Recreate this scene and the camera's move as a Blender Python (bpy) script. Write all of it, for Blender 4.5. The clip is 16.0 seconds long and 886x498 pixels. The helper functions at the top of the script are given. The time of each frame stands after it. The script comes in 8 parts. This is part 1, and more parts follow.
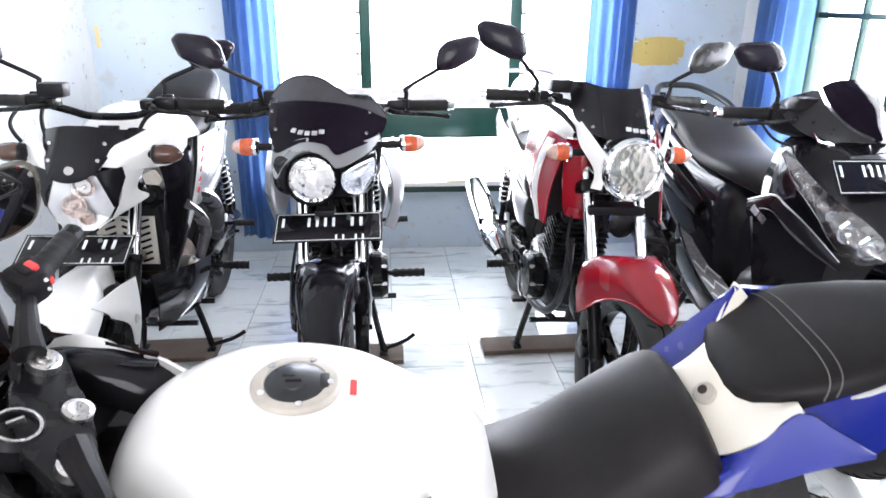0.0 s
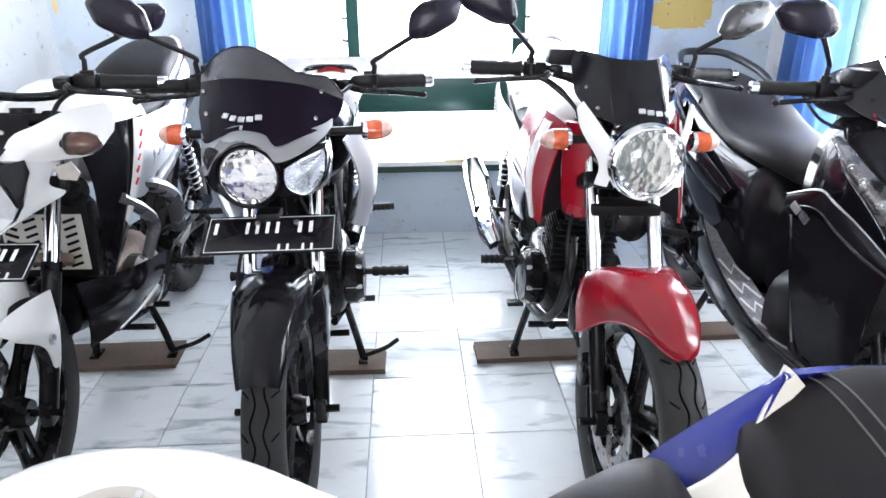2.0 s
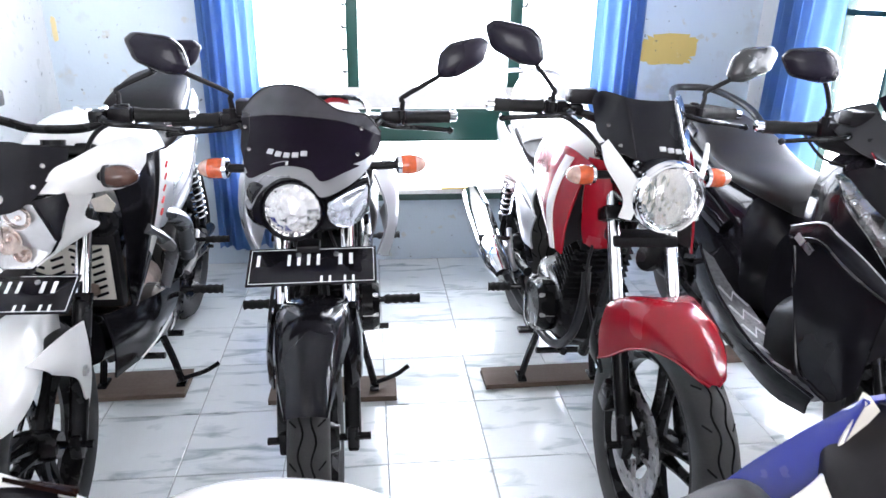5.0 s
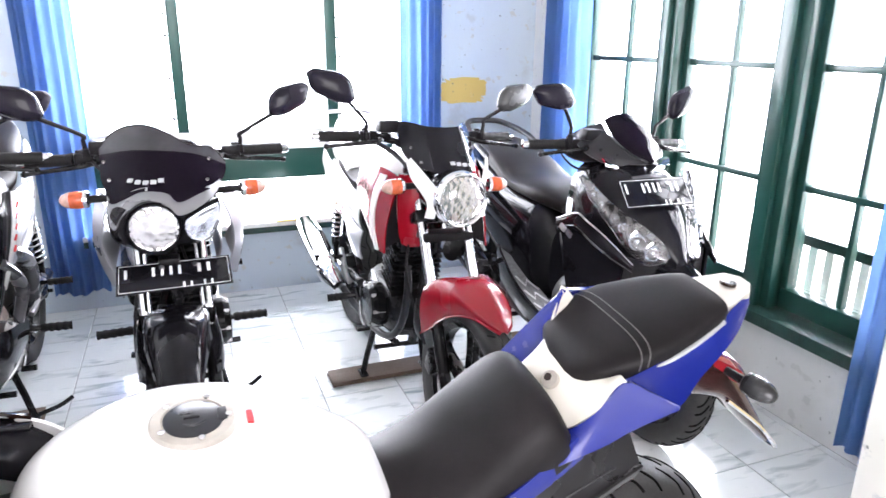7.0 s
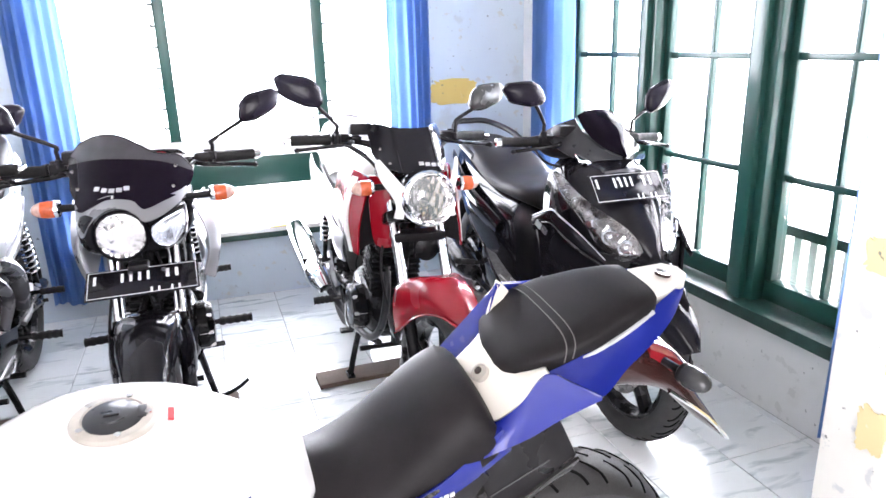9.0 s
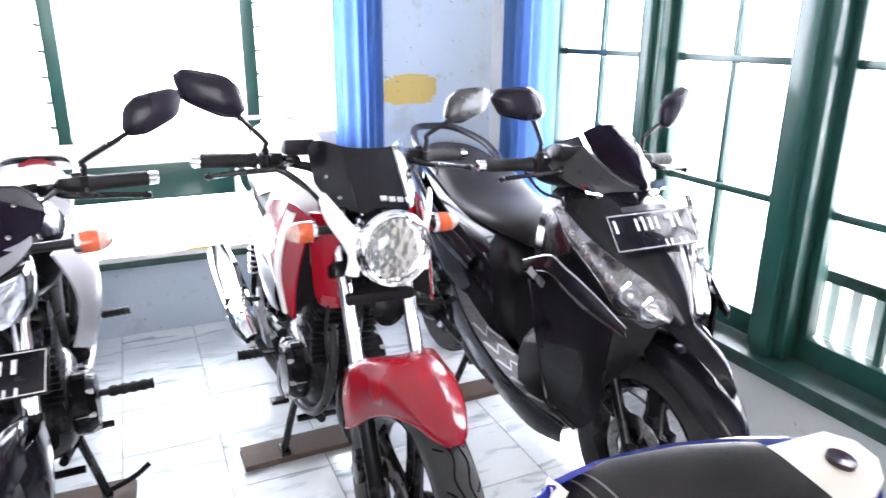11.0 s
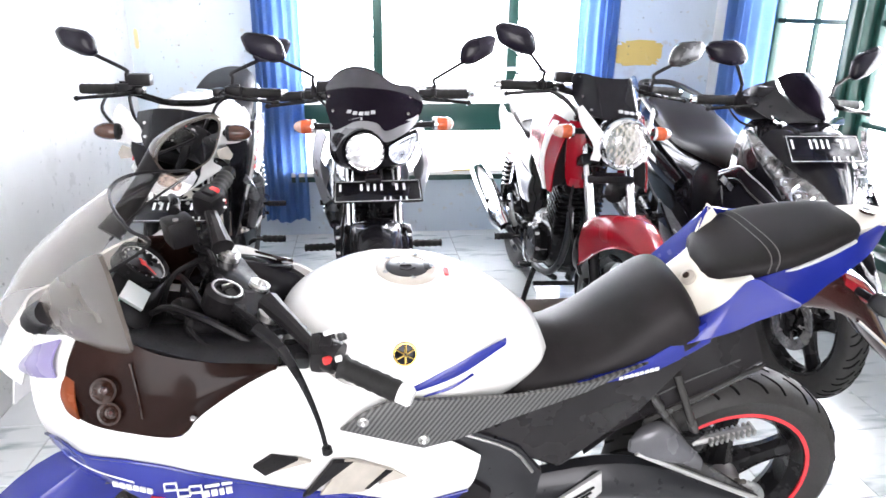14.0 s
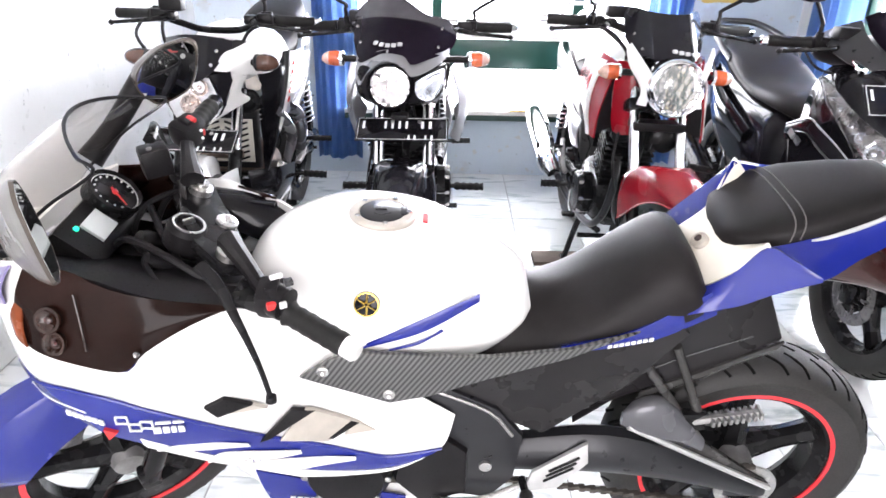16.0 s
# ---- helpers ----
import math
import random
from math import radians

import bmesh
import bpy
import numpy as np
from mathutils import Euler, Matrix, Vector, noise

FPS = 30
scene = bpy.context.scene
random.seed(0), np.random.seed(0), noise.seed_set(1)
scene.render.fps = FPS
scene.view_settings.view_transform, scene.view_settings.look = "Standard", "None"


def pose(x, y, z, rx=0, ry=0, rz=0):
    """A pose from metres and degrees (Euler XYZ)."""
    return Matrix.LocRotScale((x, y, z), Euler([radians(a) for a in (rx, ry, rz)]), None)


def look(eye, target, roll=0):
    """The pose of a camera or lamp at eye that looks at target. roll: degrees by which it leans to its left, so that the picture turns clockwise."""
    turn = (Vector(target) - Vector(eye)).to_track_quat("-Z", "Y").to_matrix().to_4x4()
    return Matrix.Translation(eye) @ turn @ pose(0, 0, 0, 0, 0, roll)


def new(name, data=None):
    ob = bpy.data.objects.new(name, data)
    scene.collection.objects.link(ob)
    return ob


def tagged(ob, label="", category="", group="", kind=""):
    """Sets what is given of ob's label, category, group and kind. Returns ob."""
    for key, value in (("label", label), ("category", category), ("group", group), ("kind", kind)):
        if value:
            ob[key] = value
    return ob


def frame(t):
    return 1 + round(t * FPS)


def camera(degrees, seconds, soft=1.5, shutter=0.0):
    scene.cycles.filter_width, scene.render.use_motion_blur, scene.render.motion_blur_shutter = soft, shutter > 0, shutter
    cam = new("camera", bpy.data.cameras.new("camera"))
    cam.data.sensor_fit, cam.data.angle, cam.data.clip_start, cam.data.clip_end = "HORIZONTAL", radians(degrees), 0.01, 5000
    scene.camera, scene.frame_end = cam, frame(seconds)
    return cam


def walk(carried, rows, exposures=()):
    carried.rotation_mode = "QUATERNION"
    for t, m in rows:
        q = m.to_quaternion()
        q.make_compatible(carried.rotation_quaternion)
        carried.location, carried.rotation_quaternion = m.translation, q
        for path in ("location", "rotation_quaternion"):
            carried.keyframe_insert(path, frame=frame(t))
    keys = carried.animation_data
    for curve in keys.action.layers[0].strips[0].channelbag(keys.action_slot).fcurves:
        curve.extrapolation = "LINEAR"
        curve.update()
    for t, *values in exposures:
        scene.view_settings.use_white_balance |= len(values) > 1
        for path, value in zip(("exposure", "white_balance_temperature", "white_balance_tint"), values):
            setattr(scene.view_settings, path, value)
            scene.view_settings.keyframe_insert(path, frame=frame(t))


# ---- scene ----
EXPOSURE = 0.2

cam = camera(66.6, 16.0, shutter=0.25)
METRES, EYE, TILT, LEAN, TURN = 3.4, 1.27, 0.0, 0.0, -5.0
ROWS = [
    (0.0, 0.0, 0.0, 0.0, 0.14, -20.21, -0.38),
    (0.5, 0.0125, 0.0332, 0.0029, 2.34, -18.59, -0.43),
    (1.0, 0.0282, 0.0621, 0.0037, 2.66, -18.64, -0.12),
    (1.5, 0.0351, 0.0775, 0.0002, 2.41, -20.73, 0.83),
    (2.0, 0.0315, 0.0968, -0.0058, 1.7, -23.09, 0.19),
    (2.5, 0.0192, 0.1226, -0.0012, 1.18, -22.38, -0.0),
    (3.0, 0.0053, 0.1428, 0.0007, 0.62, -22.02, -0.5),
    (3.5, -0.0049, 0.1548, -0.0007, -0.35, -22.15, -0.93),
    (3.7, -0.0066, 0.1545, -0.0002, -0.5, -22.15, -0.9),
    (5.8, -0.027, 0.018, 0.0065, -2.7, -18.1, -1.0),
    (6.0, -0.0325, 0.0051, 0.0057, -5.56, -17.14, -1.08),
    (6.5, -0.0383, -0.014, 0.008, -11.85, -17.27, -1.32),
    (7.0, -0.0249, -0.0316, 0.0087, -15.94, -17.17, -0.43),
    (7.5, -0.0052, -0.0528, 0.008, -17.01, -16.64, 0.01),
    (8.0, 0.0071, -0.0715, 0.0069, -14.88, -16.03, 1.12),
    (8.5, 0.0127, -0.078, 0.0059, -13.41, -16.11, 1.43),
    (8.7, 0.0135, -0.0705, 0.006, -13.7, -16.4, 1.5),
    (10.8, 0.0425, 0.1175, 0.0095, -21.5, -18.5, -0.3),
    (11.0, 0.0406, 0.1197, 0.0076, -19.39, -17.82, -0.38),
    (11.5, 0.0034, 0.079, 0.007, -7.98, -17.94, -0.99),
    (12.0, -0.0217, 0.032, 0.0051, 3.46, -20.71, -0.98),
    (12.5, -0.0076, -0.0236, 0.0006, 6.4, -20.78, -0.07),
    (13.0, 0.0029, -0.0846, 0.0017, 5.27, -19.05, -0.2),
    (13.5, -0.0261, -0.1061, -0.002, 2.55, -19.87, -0.89),
    (14.0, -0.0456, -0.1165, -0.0036, -1.75, -19.53, -0.53),
    (14.5, -0.0443, -0.1196, -0.0128, -4.43, -21.64, 0.5),
    (15.0, -0.03, -0.1155, -0.014, -1.87, -22.8, 0.59),
    (15.5, -0.0021, -0.1044, -0.0111, 1.88, -22.47, -0.18),
    (16.0, 0.0045, -0.0885, -0.0105, 5.78, -24.55, -1.05),
]
walk(cam, [(t, pose(0, 0, EYE, TILT, LEAN, TURN) @ pose(METRES * x, METRES * y, METRES * z, 90 + pitch, roll, yaw)) for t, x, y, z, yaw, pitch, roll in ROWS],
     [(t, EXPOSURE + e, k - 100, m + 2) for t, e, k, m in ((0.0, 0.04, 6350, 12), (2.0, -0.02, 6200, 11), (3.5, -0.05, 6150, 11), (6.0, 0.12, 6350, 14), (7.0, 0.24, 6450, 15), (8.5, 0.28, 6500, 16), (11.0, 0.24, 6300, 15), (12.5, 0.11, 6400, 12), (14.5, 0.23, 6550, 14), (16.0, 0.2, 6600, 15))])
# ---- daylight ----
world = bpy.data.worlds.new("sky")
scene.world = world
world.use_nodes = True
wn = world.node_tree
sky = wn.nodes.new("ShaderNodeTexSky")
sky.sky_type = "NISHITA"
sky.sun_disc = False
sky.sun_elevation, sky.sun_rotation = radians(52), radians(200)
wn.links.new(sky.outputs[0], wn.nodes["Background"].inputs[0])
wn.nodes["Background"].inputs[1].default_value = 0.1

sun = new("sun", bpy.data.lights.new("sun", "SUN"))
sun.data.energy, sun.data.angle, sun.data.color = 2.0, radians(0.6), (1.0, 0.95, 0.88)
sun.matrix_world = look((-1.6, -6.0, 8.0), (0, 0, 0))


def sky_lamp(name, eye, target, w, h, power, tint):
    """An area lamp in an opening, for the daylight that comes in there."""
    lamp = new(name, bpy.data.lights.new(name, "AREA"))
    lamp.data.shape, lamp.data.size, lamp.data.size_y = "RECTANGLE", w, h
    lamp.data.energy, lamp.data.color = power, tint
    lamp.matrix_world = look(eye, target)


sky_lamp("entrance_daylight", (-0.3, -2.75, 1.5), (-0.3, 0, 0.9), 2.5, 2.3, 125, (1.0, 0.985, 0.96))

# ---- materials ----
def mat(name, base, rough=0.5, metal=0.0, var=0.06, scale=8.0, bump=0.0, bscale=200.0, coat=0.0, rvar=0.08, spec=0.5):
    """A surface with slow stains and fine grain in its colour, gloss and relief."""
    m = bpy.data.materials.new(name)
    m.use_nodes = True
    n, l = m.node_tree.nodes, m.node_tree.links
    b = n["Principled BSDF"]
    b.inputs["Metallic"].default_value = metal
    b.inputs["Coat Weight"].default_value = coat
    b.inputs["Coat Roughness"].default_value = 0.04
    b.inputs["Specular IOR Level"].default_value = spec
    tc = n.new("ShaderNodeTexCoord")
    big, fine = n.new("ShaderNodeTexNoise"), n.new("ShaderNodeTexNoise")
    big.inputs["Scale"].default_value, big.inputs["Detail"].default_value = scale, 4
    fine.inputs["Scale"].default_value, fine.inputs["Detail"].default_value = bscale, 3
    l.new(tc.outputs["Object"], big.inputs["Vector"])
    l.new(tc.outputs["Object"], fine.inputs["Vector"])
    ramp = n.new("ShaderNodeMapRange")
    ramp.inputs["From Min"].default_value, ramp.inputs["From Max"].default_value = 0.3, 0.7
    ramp.inputs["To Min"].default_value, ramp.inputs["To Max"].default_value = 1 - var, 1 + var
    l.new(big.outputs["Fac"], ramp.inputs["Value"])
    mix = n.new("ShaderNodeVectorMath")
    mix.operation = "SCALE"
    mix.inputs[0].default_value = base
    l.new(ramp.outputs[0], mix.inputs["Scale"])
    l.new(mix.outputs[0], b.inputs["Base Color"])
    rr = n.new("ShaderNodeMapRange")
    rr.inputs["From Min"].default_value, rr.inputs["From Max"].default_value = 0.3, 0.7
    rr.inputs["To Min"].default_value, rr.inputs["To Max"].default_value = max(0.01, rough - rvar), min(1, rough + rvar)
    l.new(fine.outputs["Fac"] if bump else big.outputs["Fac"], rr.inputs["Value"])
    l.new(rr.outputs[0], b.inputs["Roughness"])
    if bump:
        bp = n.new("ShaderNodeBump")
        bp.inputs["Strength"].default_value, bp.inputs["Distance"].default_value = bump, 0.002
        l.new(fine.outputs["Fac"], bp.inputs["Height"])
        l.new(bp.outputs[0], b.inputs["Normal"])
    return m


def node(m, kind):
    return m.node_tree.nodes.new(kind)


def shader(m):
    return m.node_tree.nodes["Principled BSDF"]


def glass(name, tint, rough=0.0, ior=1.45):
    m = bpy.data.materials.new(name)
    m.use_nodes = True
    b = shader(m)
    b.inputs["Base Color"].default_value = (*tint, 1)
    b.inputs["Transmission Weight"].default_value = 1.0
    b.inputs["Roughness"].default_value = rough
    b.inputs["IOR"].default_value = ior
    return m


def glow(name, colour, strength):
    m = bpy.data.materials.new(name)
    m.use_nodes = True
    b = shader(m)
    b.inputs["Base Color"].default_value = (*colour, 1)
    b.inputs["Emission Color"].default_value = (*colour, 1)
    b.inputs["Emission Strength"].default_value = strength
    return m


WHITE = mat("white_paint", (0.78, 0.77, 0.75), 0.22, var=0.03, coat=0.6, rvar=0.05)
BLUE = mat("blue_paint", (0.0102, 0.0179, 0.1997), 0.24, var=0.1, coat=0.25, rvar=0.06, spec=0.4)
RED = mat("red_paint", (0.26, 0.004, 0.012), 0.24, 0.0, var=0.1, coat=0.25, rvar=0.05, spec=0.35)
BLACK = mat("black_gloss_paint", (0.0085, 0.008, 0.0102), 0.1, var=0.2, rvar=0.04, spec=0.22)
SILVER = mat("silver_paint", (0.42, 0.42, 0.44), 0.33, 0.55, var=0.05, coat=0.3)
DULLSILVER = mat("dull_silver_paint", (0.2, 0.2, 0.21), 0.3, 0.5, var=0.05)
GREYPAINT = mat("dark_grey_paint", (0.02, 0.02, 0.023), 0.3, 0.2, var=0.05, scale=40, rvar=0.03, spec=0.4)
PLASTIC = mat("black_plastic", (0.0105, 0.0096, 0.0106), 0.36, var=0.3, bump=0.03, bscale=300, rvar=0.1, spec=0.14)
GROOVE = mat("dark_tread_groove", (0.004, 0.004, 0.004), 0.9, var=0.1, spec=0.1)
ALUMINIUM = mat("bright_aluminium", (0.68, 0.67, 0.66), 0.35, 0.6, var=0.12, scale=30)
HANGER = mat("dark_brown_gloss_plastic", (0.032, 0.01, 0.009), 0.16, var=0.3, scale=15, coat=0.3)
RUBBER = mat("tyre_rubber", (0.021, 0.0198, 0.0192), 0.6, var=0.3, scale=14, bump=0.25, bscale=320)
GRIPRUB = mat("grip_rubber", (0.014, 0.0135, 0.0135), 0.6, var=0.2, bump=0.2, bscale=260, spec=0.2)
SEAT = mat("seat_leatherette", (0.012, 0.0102, 0.0108), 0.5, var=0.3, scale=10, bump=0.12, bscale=520, rvar=0.06, spec=0.17)
THREAD = mat("grey_thread", (0.11, 0.105, 0.1), 0.8, bump=0.3, bscale=900)
CHROME = mat("chrome", (0.86, 0.86, 0.87), 0.07, 1.0, var=0.05, rvar=0.04)
STEEL = mat("brushed_steel", (0.5, 0.49, 0.48), 0.32, 1.0, var=0.15, bump=0.08, bscale=300)
ALLOY = mat("cast_alloy", (0.33, 0.325, 0.32), 0.45, 0.8, var=0.25, scale=25, bump=0.25, bscale=260)
DARKMETAL = mat("black_enamelled_metal", (0.009, 0.0088, 0.0096), 0.24, 0.0, var=0.3, scale=20, rvar=0.1, spec=0.2)
ENGINE = mat("grimy_engine_metal", (0.1, 0.09, 0.08), 0.52, 0.6, var=0.45, scale=22, bump=0.4, bscale=160)
RUST = mat("heat_brown_metal", (0.19, 0.135, 0.105), 0.55, 0.4, var=0.5, scale=18, bump=0.4, bscale=120)
BROWNLENS = mat("smoked_brown_lens", (0.075, 0.032, 0.022), 0.15, var=0.2, scale=30, coat=0.4)
AMBER = mat("amber_lens", (0.5, 0.085, 0.025), 0.12, var=0.25, scale=60, coat=0.6)
CLEARTIP = mat("pale_clear_lens_tip", (0.5, 0.3, 0.24), 0.1, var=0.25, scale=70, coat=0.8)
SILVERED = mat("silvered_lamp_bowl", (0.6, 0.62, 0.66), 0.22, 0.9, var=0.15, scale=40, rvar=0.15)
VISORTOP = mat("smoked_rim_plastic", (0.03, 0.028, 0.033), 0.16, var=0.2, scale=12)
AMBERDARK = mat("smoked_amber_lens", (0.13, 0.03, 0.009), 0.2, var=0.6, scale=20, spec=0.2)
MAUVE = mat("mauve_print", (0.2, 0.17, 0.33), 0.3, var=0.06, coat=0.4)
PODSHELL = mat("champagne_pod_shell", (0.1, 0.085, 0.073), 0.24, 0.4, var=0.12, rvar=0.06)
BRONZE = mat("brown_lamp_plastic", (0.022, 0.009, 0.006), 0.2, var=0.3, scale=20)
UNDERTAIL = mat("satin_black_panel", (0.017, 0.0155, 0.0165), 0.3, var=0.2, scale=12, rvar=0.08, spec=0.22)
REDLENS = mat("red_lens", (0.22, 0.01, 0.015), 0.12, var=0.1, coat=0.8)
REDTAPE = mat("red_rim_tape", (0.75, 0.035, 0.045), 0.35, var=0.1)
REDPLASTIC = mat("red_plastic", (0.6, 0.03, 0.03), 0.35)
RODMETAL = mat("satin_grey_plastic", (0.055, 0.053, 0.052), 0.24, 0.35, var=0.25, scale=14, rvar=0.08, spec=0.45)
LOCKGREY = mat("beige_grey_plastic", (0.42, 0.385, 0.335), 0.4, var=0.1, scale=40)
CREAM = mat("cream_plastic", (0.7, 0.66, 0.58), 0.38, var=0.04, bump=0.05)
PALEMARK = mat("pale_print_and_glint", (0.42, 0.42, 0.43), 0.5, var=0.08, scale=60)
WHITEMARK = mat("white_print", (0.75, 0.75, 0.74), 0.5, var=0.08, scale=60)
BRONZELAMP = mat("warm_lamp_bowl", (0.62, 0.5, 0.44), 0.22, 0.8, var=0.25, scale=50)
DARKCHROME = mat("dark_chrome_housing", (0.2, 0.19, 0.19), 0.25, 0.9, var=0.4, scale=30)
MIDGREY = mat("mid_grey_paint", (0.11, 0.11, 0.12), 0.25, 0.3, var=0.12, spec=0.4)
GOLD = mat("gold_badge", (0.65, 0.45, 0.12), 0.25, 0.9)
MIRROR = mat("mirror_glass", (0.8, 0.82, 0.84), 0.02, 1.0, var=0.01, rvar=0.01)
GREYLCD = mat("display_panel", (0.62, 0.66, 0.66), 0.15, var=0.03, coat=0.5)
SMOKE = mat("smoked_visor", (0.006, 0.004, 0.008), 0.1, var=0.15, rvar=0.03, spec=0.06)
SHELL = mat("mirror_shell_plastic", (0.011, 0.009, 0.016), 0.26, var=0.2, rvar=0.05, spec=0.25)
GREYSHELL = mat("grey_mirror_shell", (0.06, 0.06, 0.062), 0.25, 0.4, var=0.15)
LENS = glass("clear_lens", (0.97, 0.98, 1.0))
SCREEN = glass("tinted_windscreen", (0.9, 0.865, 0.83), 0.02, 1.25)
DARKLENS = mat("smoked_headlamp_lens", (0.012, 0.0048, 0.0036), 0.14, var=0.6, scale=9, rvar=0.04, spec=0.12)
MATGREY = mat("speckled_grey_mat", (0.15, 0.15, 0.155), 0.7, var=0.35, scale=90, bump=0.5, bscale=260)
GRIPGREY = mat("pale_grey_grip", (0.5, 0.5, 0.51), 0.5, var=0.15, scale=40)
LED = glow("green_indicator_light", (0.0, 0.75, 0.42), 1.2)

# faceted reflector of a headlamp
REFLECTOR = mat("faceted_reflector", (0.95, 0.89, 0.82), 0.12, 1.0, var=0.05)
_v = node(REFLECTOR, "ShaderNodeTexVoronoi")
_v.inputs["Scale"].default_value = 55
_tc = node(REFLECTOR, "ShaderNodeTexCoord")
_b = node(REFLECTOR, "ShaderNodeBump")
_b.inputs["Strength"].default_value, _b.inputs["Distance"].default_value = 0.3, 0.003
REFLECTOR.node_tree.links.new(_tc.outputs["Object"], _v.inputs["Vector"])
REFLECTOR.node_tree.links.new(_v.outputs["Distance"], _b.inputs["Height"])
REFLECTOR.node_tree.links.new(_b.outputs[0], shader(REFLECTOR).inputs["Normal"])


def carbon():
    m = mat("carbon_weave", (0.03, 0.03, 0.032), 0.3, var=0.1, coat=0.5)
    n, l = m.node_tree.nodes, m.node_tree.links
    tc, w, r = n.new("ShaderNodeTexCoord"), n.new("ShaderNodeTexWave"), n.new("ShaderNodeValToRGB")
    mp = n.new("ShaderNodeMapping")
    mp.inputs["Rotation"].default_value = (0, radians(35), 0)
    w.inputs["Scale"].default_value, w.inputs["Distortion"].default_value = 40, 0.0
    r.color_ramp.elements[0].color, r.color_ramp.elements[1].color = (0.008, 0.008, 0.008, 1), (0.11, 0.108, 0.106, 1)
    l.new(tc.outputs["Object"], mp.inputs["Vector"])
    l.new(mp.outputs[0], w.inputs["Vector"])
    l.new(w.outputs["Fac"], r.inputs["Fac"])
    l.new(r.outputs[0], shader(m).inputs["Base Color"])
    return m


CARBON = carbon()


def wall_paint(name, base, patch, amount, flake=(0.55, 0.56, 0.55)):
    """Old limewashed plaster: cloudy colour, dark scuffs and peeled spots, with a trowelled relief."""
    m = mat(name, base, 0.85, var=0.06, scale=2.5, bump=0.35, bscale=60, spec=0.25)
    n, l = m.node_tree.nodes, m.node_tree.links
    b = shader(m)
    src = b.inputs["Base Color"].links[0].from_socket
    tc = n.new("ShaderNodeTexCoord")
    for scale, lo, hi, col in ((5.0, 0.6, 0.68, patch), (17.0, 0.62, 0.66, flake), (38.0, 0.68, 0.72, (0.12, 0.13, 0.13))):
        t, r, mx = n.new("ShaderNodeTexNoise"), n.new("ShaderNodeMapRange"), n.new("ShaderNodeMix")
        mx.data_type = "RGBA"
        t.inputs["Scale"].default_value, t.inputs["Detail"].default_value = scale, 6
        r.inputs["From Min"].default_value, r.inputs["From Max"].default_value = lo, hi
        r.inputs["To Max"].default_value = amount
        l.new(tc.outputs["Object"], t.inputs["Vector"])
        l.new(t.outputs["Fac"], r.inputs["Value"])
        l.new(r.outputs[0], mx.inputs[0])
        l.new(src, mx.inputs[6])
        mx.inputs[7].default_value = (*col, 1)
        src = mx.outputs[2]
    l.new(src, b.inputs["Base Color"])
    return m


WALLBLUE = wall_paint("pale_blue_limewash", (0.58, 0.66, 0.74), (0.5, 0.54, 0.58), 0.85)
WALLWHITE = wall_paint("white_limewash", (0.74, 0.75, 0.75), (0.66, 0.67, 0.66), 0.5)
WALLYELLOW = wall_paint("stained_white_plaster", (0.78, 0.76, 0.7), (0.75, 0.62, 0.3), 0.8)
PATCH = wall_paint("yellow_bare_patch", (0.66, 0.49, 0.16), (0.7, 0.56, 0.26), 0.6, (0.72, 0.6, 0.32))
STAIN = wall_paint("faint_yellow_stain", (0.74, 0.62, 0.34), (0.78, 0.7, 0.5), 0.8, (0.78, 0.74, 0.62))
GREEN = mat("dark_green_gloss_paint", (0.012, 0.062, 0.05), 0.3, var=0.06, scale=3, bump=0.0, bscale=40, rvar=0.02)
GREENOLD = mat("worn_dark_green_paint", (0.014, 0.045, 0.038), 0.38, var=0.45, scale=12, bump=0.35, bscale=120)
# unseen ceiling; its grey is set to weaken reflections on black parts
CEILING = mat("unseen_ceiling_grey", (0.5, 0.48, 0.46), 0.9, var=0.04, bump=0.1)
PANE = glass("window_glass", (1, 1, 1), 0.0, 1.1)
CONCRETE = mat("outside_concrete", (0.5, 0.49, 0.46), 0.9, var=0.15, bump=0.3, bscale=60)
WHITEWOOD = mat("weathered_white_wood", (0.8, 0.79, 0.76), 0.7, var=0.07, scale=30, bump=0.4, bscale=120)
CLIP = mat("louvre_clip_metal", (0.12, 0.125, 0.13), 0.5, 0.4)
GROUT = mat("tile_grout", (0.4, 0.41, 0.41), 0.9, var=0.2, bump=0.3)


def curtain_cloth():
    m = mat("blue_curtain_cloth", (0.17, 0.3, 0.58), 0.8, var=0.12, scale=5, bump=0.2, bscale=700, spec=0.2)
    b = shader(m)
    t = node(m, "ShaderNodeBsdfTranslucent")
    t.inputs["Color"].default_value = (0.25, 0.42, 0.74, 1)
    mx = node(m, "ShaderNodeMixShader")
    mx.inputs[0].default_value = 0.4
    out = m.node_tree.nodes["Material Output"]
    m.node_tree.links.new(b.outputs[0], mx.inputs[1])
    m.node_tree.links.new(t.outputs[0], mx.inputs[2])
    m.node_tree.links.new(mx.outputs[0], out.inputs["Surface"])
    return m


CURTAIN = curtain_cloth()


